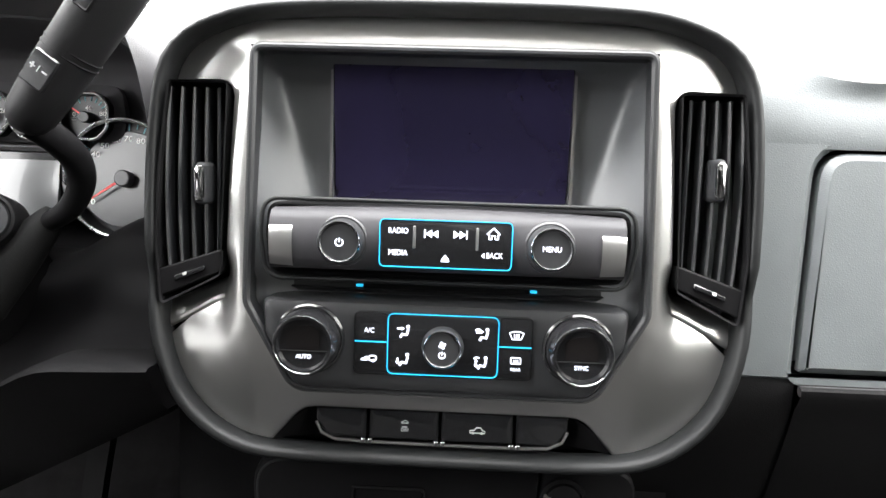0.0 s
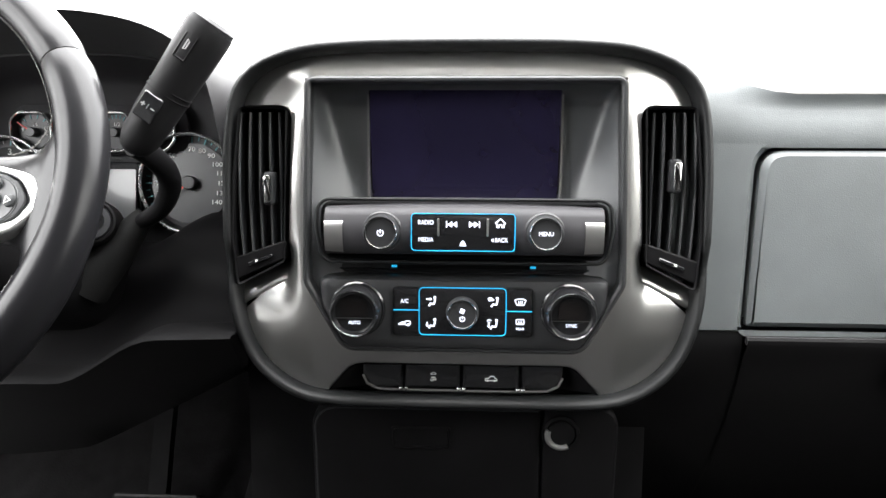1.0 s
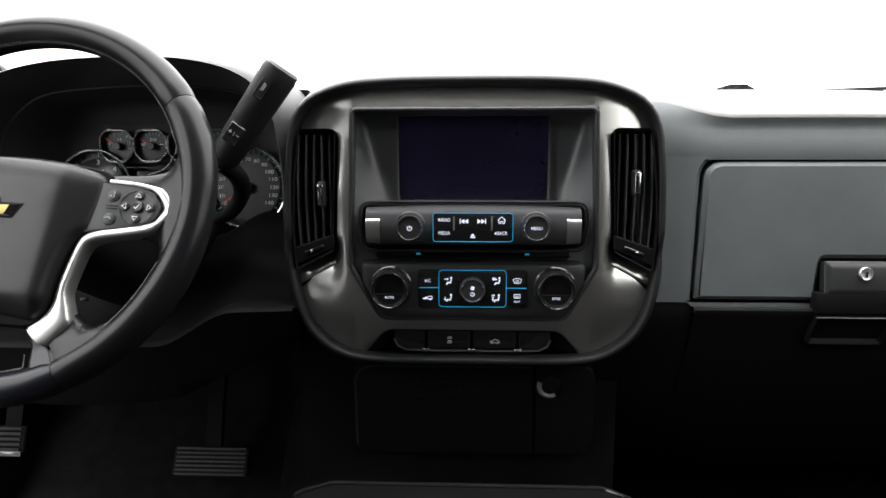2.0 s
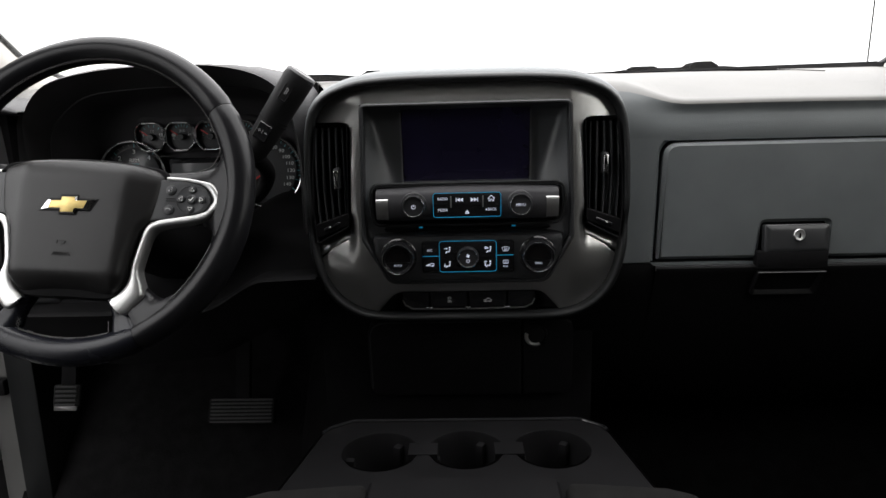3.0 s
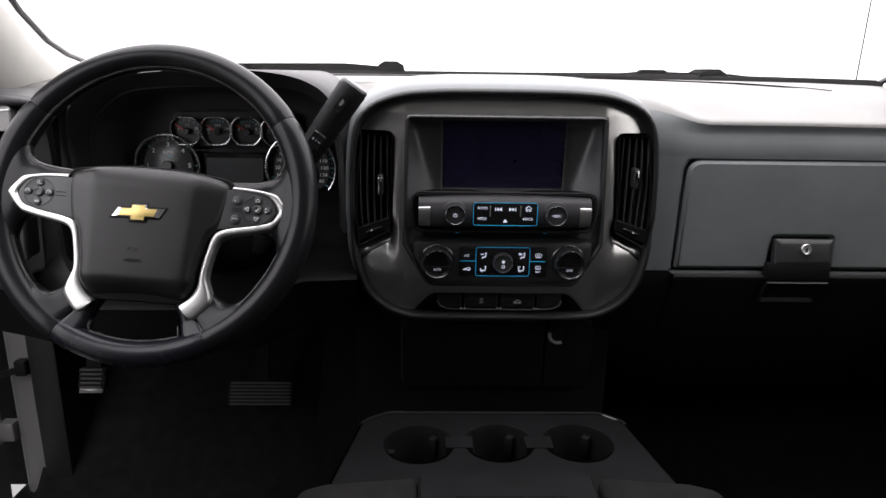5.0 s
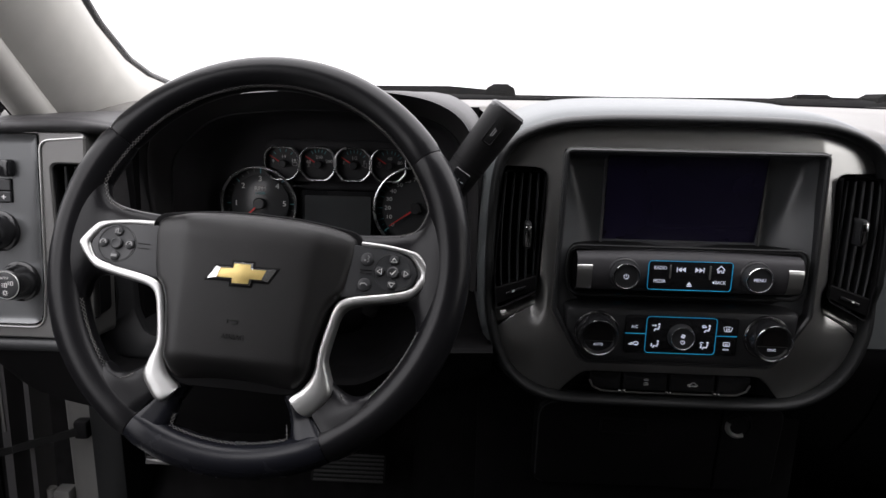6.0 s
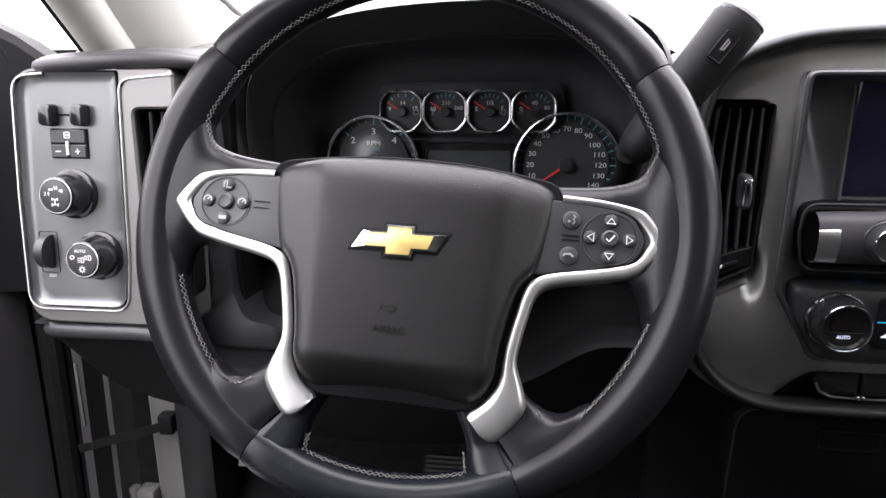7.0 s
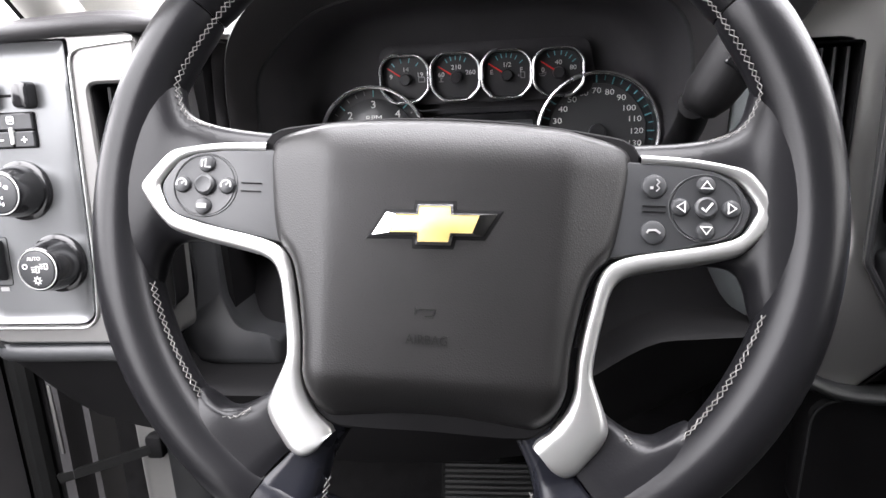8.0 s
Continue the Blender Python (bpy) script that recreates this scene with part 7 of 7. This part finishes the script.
# ---------------------------------------------------------------- console and seats
con = thing("center_console", "black centre console with three cup holders and padded lid", "console")
ZC = 0.425
bm = bmesh.new()
TOPM = Matrix.Translation((-0.008, 0, ZC))
co_out = rpoly([(-0.242, 0.30), (0.238, 0.30), (0.203, 0.505), (0.170, 0.532), (-0.170, 0.532), (-0.207, 0.505)], [0.004, 0.004, 0.03, 0.03, 0.03, 0.03], 5)
cups = [circle(-0.118, 0.442, 0.050, 36), circle(0.0, 0.446, 0.050, 36), circle(0.118, 0.446, 0.050, 36)]
plate(bm, co_out, cups, 0.0, 0.02, TOPM, 0.003)
part("tray", bm, HARD, con)
bm = bmesh.new()
lo = [[TOPM @ Vector((u, v, h)) for u, v in offset(ccw(co_out), d)] for d, h in ((-0.004, -0.004), (-0.006, -0.02), (-0.003, -0.08), (0.012, -0.36))]
loft(bm, lo, closed=True)
part("base", bm, HARD, con)
bm = bmesh.new()
sweep(bm, [(u, v, 0.0015) for u, v in offset(ccw(co_out), 0.0015) if v > 0.305], ngon(0.0028, 8), up=(0, 0, 1), M=TOPM)
part("raised_rim", bm, GLOSS, con, "gloss black raised rim")
for c in cups:
    cx = sum(p[0] for p in c) / len(c)
    cy = sum(p[1] for p in c) / len(c)
    bm = bmesh.new()
    CM = TOPM @ Matrix.Translation((cx, cy, 0))
    lathe(bm, [(0.0505, 0.001), (0.0495, -0.002), (0.047, -0.02), (0.041, -0.075), (0.001, -0.076)], CM, 32, cap=False)
    cup = part("cup_holder", bm, DARK, con, "deep round cup holder")
    for k in range(3):
        a = radians(90 + 120 * k)
        bm = bmesh.new()
        box(bm, -0.006, 0.036, -0.045, 0.006, 0.049, -0.012, CM @ Matrix.Rotation(a, 4, "Z"), bev=0.002)
        part("finger", bm, DARK, cup)
for x in (-0.059, 0.059):
    bm = bmesh.new()
    box(bm, x - 0.02, 0.430, -0.012, x + 0.02, 0.462, 0.0012, TOPM)
    part("bridge", bm, DARK, con, smooth=False)
bm = bmesh.new()
inner_lid = rpoly([(-0.110, -0.12), (0.105, -0.12), (0.112, 0.338), (0.104, 0.347), (-0.110, 0.347), (-0.118, 0.338)], 0.008, 3)
tray_o = rrect(-0.0830, 0.02, 0.0800, 0.290, 0.022, 5)
plate(bm, inner_lid, [tray_o], 0.018, 0.03, TOPM, 0.004)
lid = part("lid", bm, HARD, con, "satin black lid")
bm = bmesh.new()
pad(bm, tray_o, [(0, 0.0165), (0.003, 0.0155), (0.010, -0.010), (0.012, -0.014)], TOPM)
part("lid_recess", bm, HARD, lid, "dark recessed tray")
bm = bmesh.new()
sweep(bm, [(u, v, 0.0180) for u, v in tray_o], ngon(0.0014, 6), closed=True, up=(0, 0, 1), M=TOPM)
part("recess_edge", bm, GLOSS, lid)
for s in (-1, 1):
    bm = bmesh.new()
    ou = rpoly([(s * 0.116, -0.12), (s * 0.300, -0.12), (s * 0.282, 0.24), (s * 0.266, 0.308), (s * 0.236, 0.322), (s * 0.118, 0.335)], [0.01, 0.02, 0.05, 0.02, 0.02, 0.008], 4)
    pad(bm, ou, [(0, -0.05), (0, 0.008), (0.004, 0.017), (0.012, 0.022), (0.03, 0.025)], TOPM)
    part("padded_side", bm, FABRIC, con, "padded charcoal upholstery", sharp=60)
    bm = bmesh.new()
    line = [(s * 0.2715, -0.10), (s * 0.2435, 0.24), (s * 0.2245, 0.320)]
    n = 46
    for k in range(n):
        pth = smooth_path([(u, v, 0.0105) for u, v in line], n * 5)
        stroke(bm, [(pth[k * 5].x, pth[k * 5].y), (pth[k * 5 + 3].x, pth[k * 5 + 3].y)], 0.0009, TOPM @ Matrix.Translation((0, 0, 0.0125)))
    part("stitching", bm, THREAD, con, "grey stitch line")


def seat(x0, x1, slide, label):
    t = thing("seat", label, "seat", "front seats")
    b = bmesh.new()
    rows = []
    for y, z, r in ((-0.60, 0.43, 0.02), (-0.20, 0.43, 0.02), (0.10, 0.462, 0.0), (0.20, 0.468, 0.0), (0.255, 0.460, 0.0), (0.285, 0.437, 0.0), (0.293, 0.39, 0.0), (0.280, 0.28, 0.0)):
        row = []
        for k in range(15):
            f = k / 14
            e = abs(2 * f - 1)
            row.append((x0 + (x1 - x0) * f, y - slide - 0.03 * e ** 6, z + 0.022 * e ** 3 * (1 - e ** 8) - 0.10 * e ** 10))
        rows.append(row)
    loft(b, rows)
    part("cushion", b, FABRIC, t, "charcoal woven cushion", sharp=70)
    b = bmesh.new()
    box(b, x0 + 0.03, -0.58 - slide, 0.09, x1 - 0.03, 0.24 - slide, 0.34, bev=0.01)
    part("seat_base", b, HARD, t)
    # unseen backrest and headrest, added to block light and darken reflections
    b = bmesh.new()
    rows = []
    for f in np.linspace(0, 1, 12):
        row = []
        for k in range(24):
            a = 2 * math.pi * k / 24
            c, d = math.cos(a), math.sin(a)
            w = (x1 - x0) / 2 * (1 - 0.22 * f ** 3) * (0.55 if f in (0.0, 1.0) else 1.0)
            th = 0.075 * (1 - 0.25 * f) * (0.5 if f in (0.0, 1.0) else 1.0)
            row.append(((x0 + x1) / 2 + w * math.copysign(abs(c) ** 0.5, c), -0.47 - slide - 0.20 * f + th * math.copysign(abs(d) ** 0.6, d) + 0.03 * abs(c) ** 3, 0.44 + 0.68 * f))
        rows.append(row)
    loft(b, rows, closed=True, caps=True)
    part("backrest", b, FABRIC, t, "unseen charcoal backrest, added to block light from behind", sharp=70)
    b = bmesh.new()
    rows = []
    for f in np.linspace(0, 1, 8):
        e = 0.6 if f in (0.0, 1.0) else 1.0
        rows.append([((x0 + x1) / 2 + 0.135 * e * math.copysign(abs(math.cos(a)) ** 0.6, math.cos(a)), -0.68 - slide - 0.02 * f + 0.055 * e * math.copysign(abs(math.sin(a)) ** 0.7, math.sin(a)), 1.15 + 0.18 * f) for a in np.linspace(0, 2 * math.pi, 21)[:-1]])
    loft(b, rows, closed=True, caps=True)
    part("headrest", b, FABRIC, t, sharp=70)
    for dx in (-0.055, 0.055):
        b = bmesh.new()
        sweep(b, [((x0 + x1) / 2 + dx, -0.665 - slide, 1.08), ((x0 + x1) / 2 + dx, -0.68 - slide, 1.17)], ngon(0.006, 8), up=(0, 1, 0))
        part("headrest_post", b, SILVER, t)


seat(-0.78, -0.305, 0.0, "charcoal cloth driver's seat")
seat(0.305, 0.78, 0.08, "charcoal cloth passenger seat")
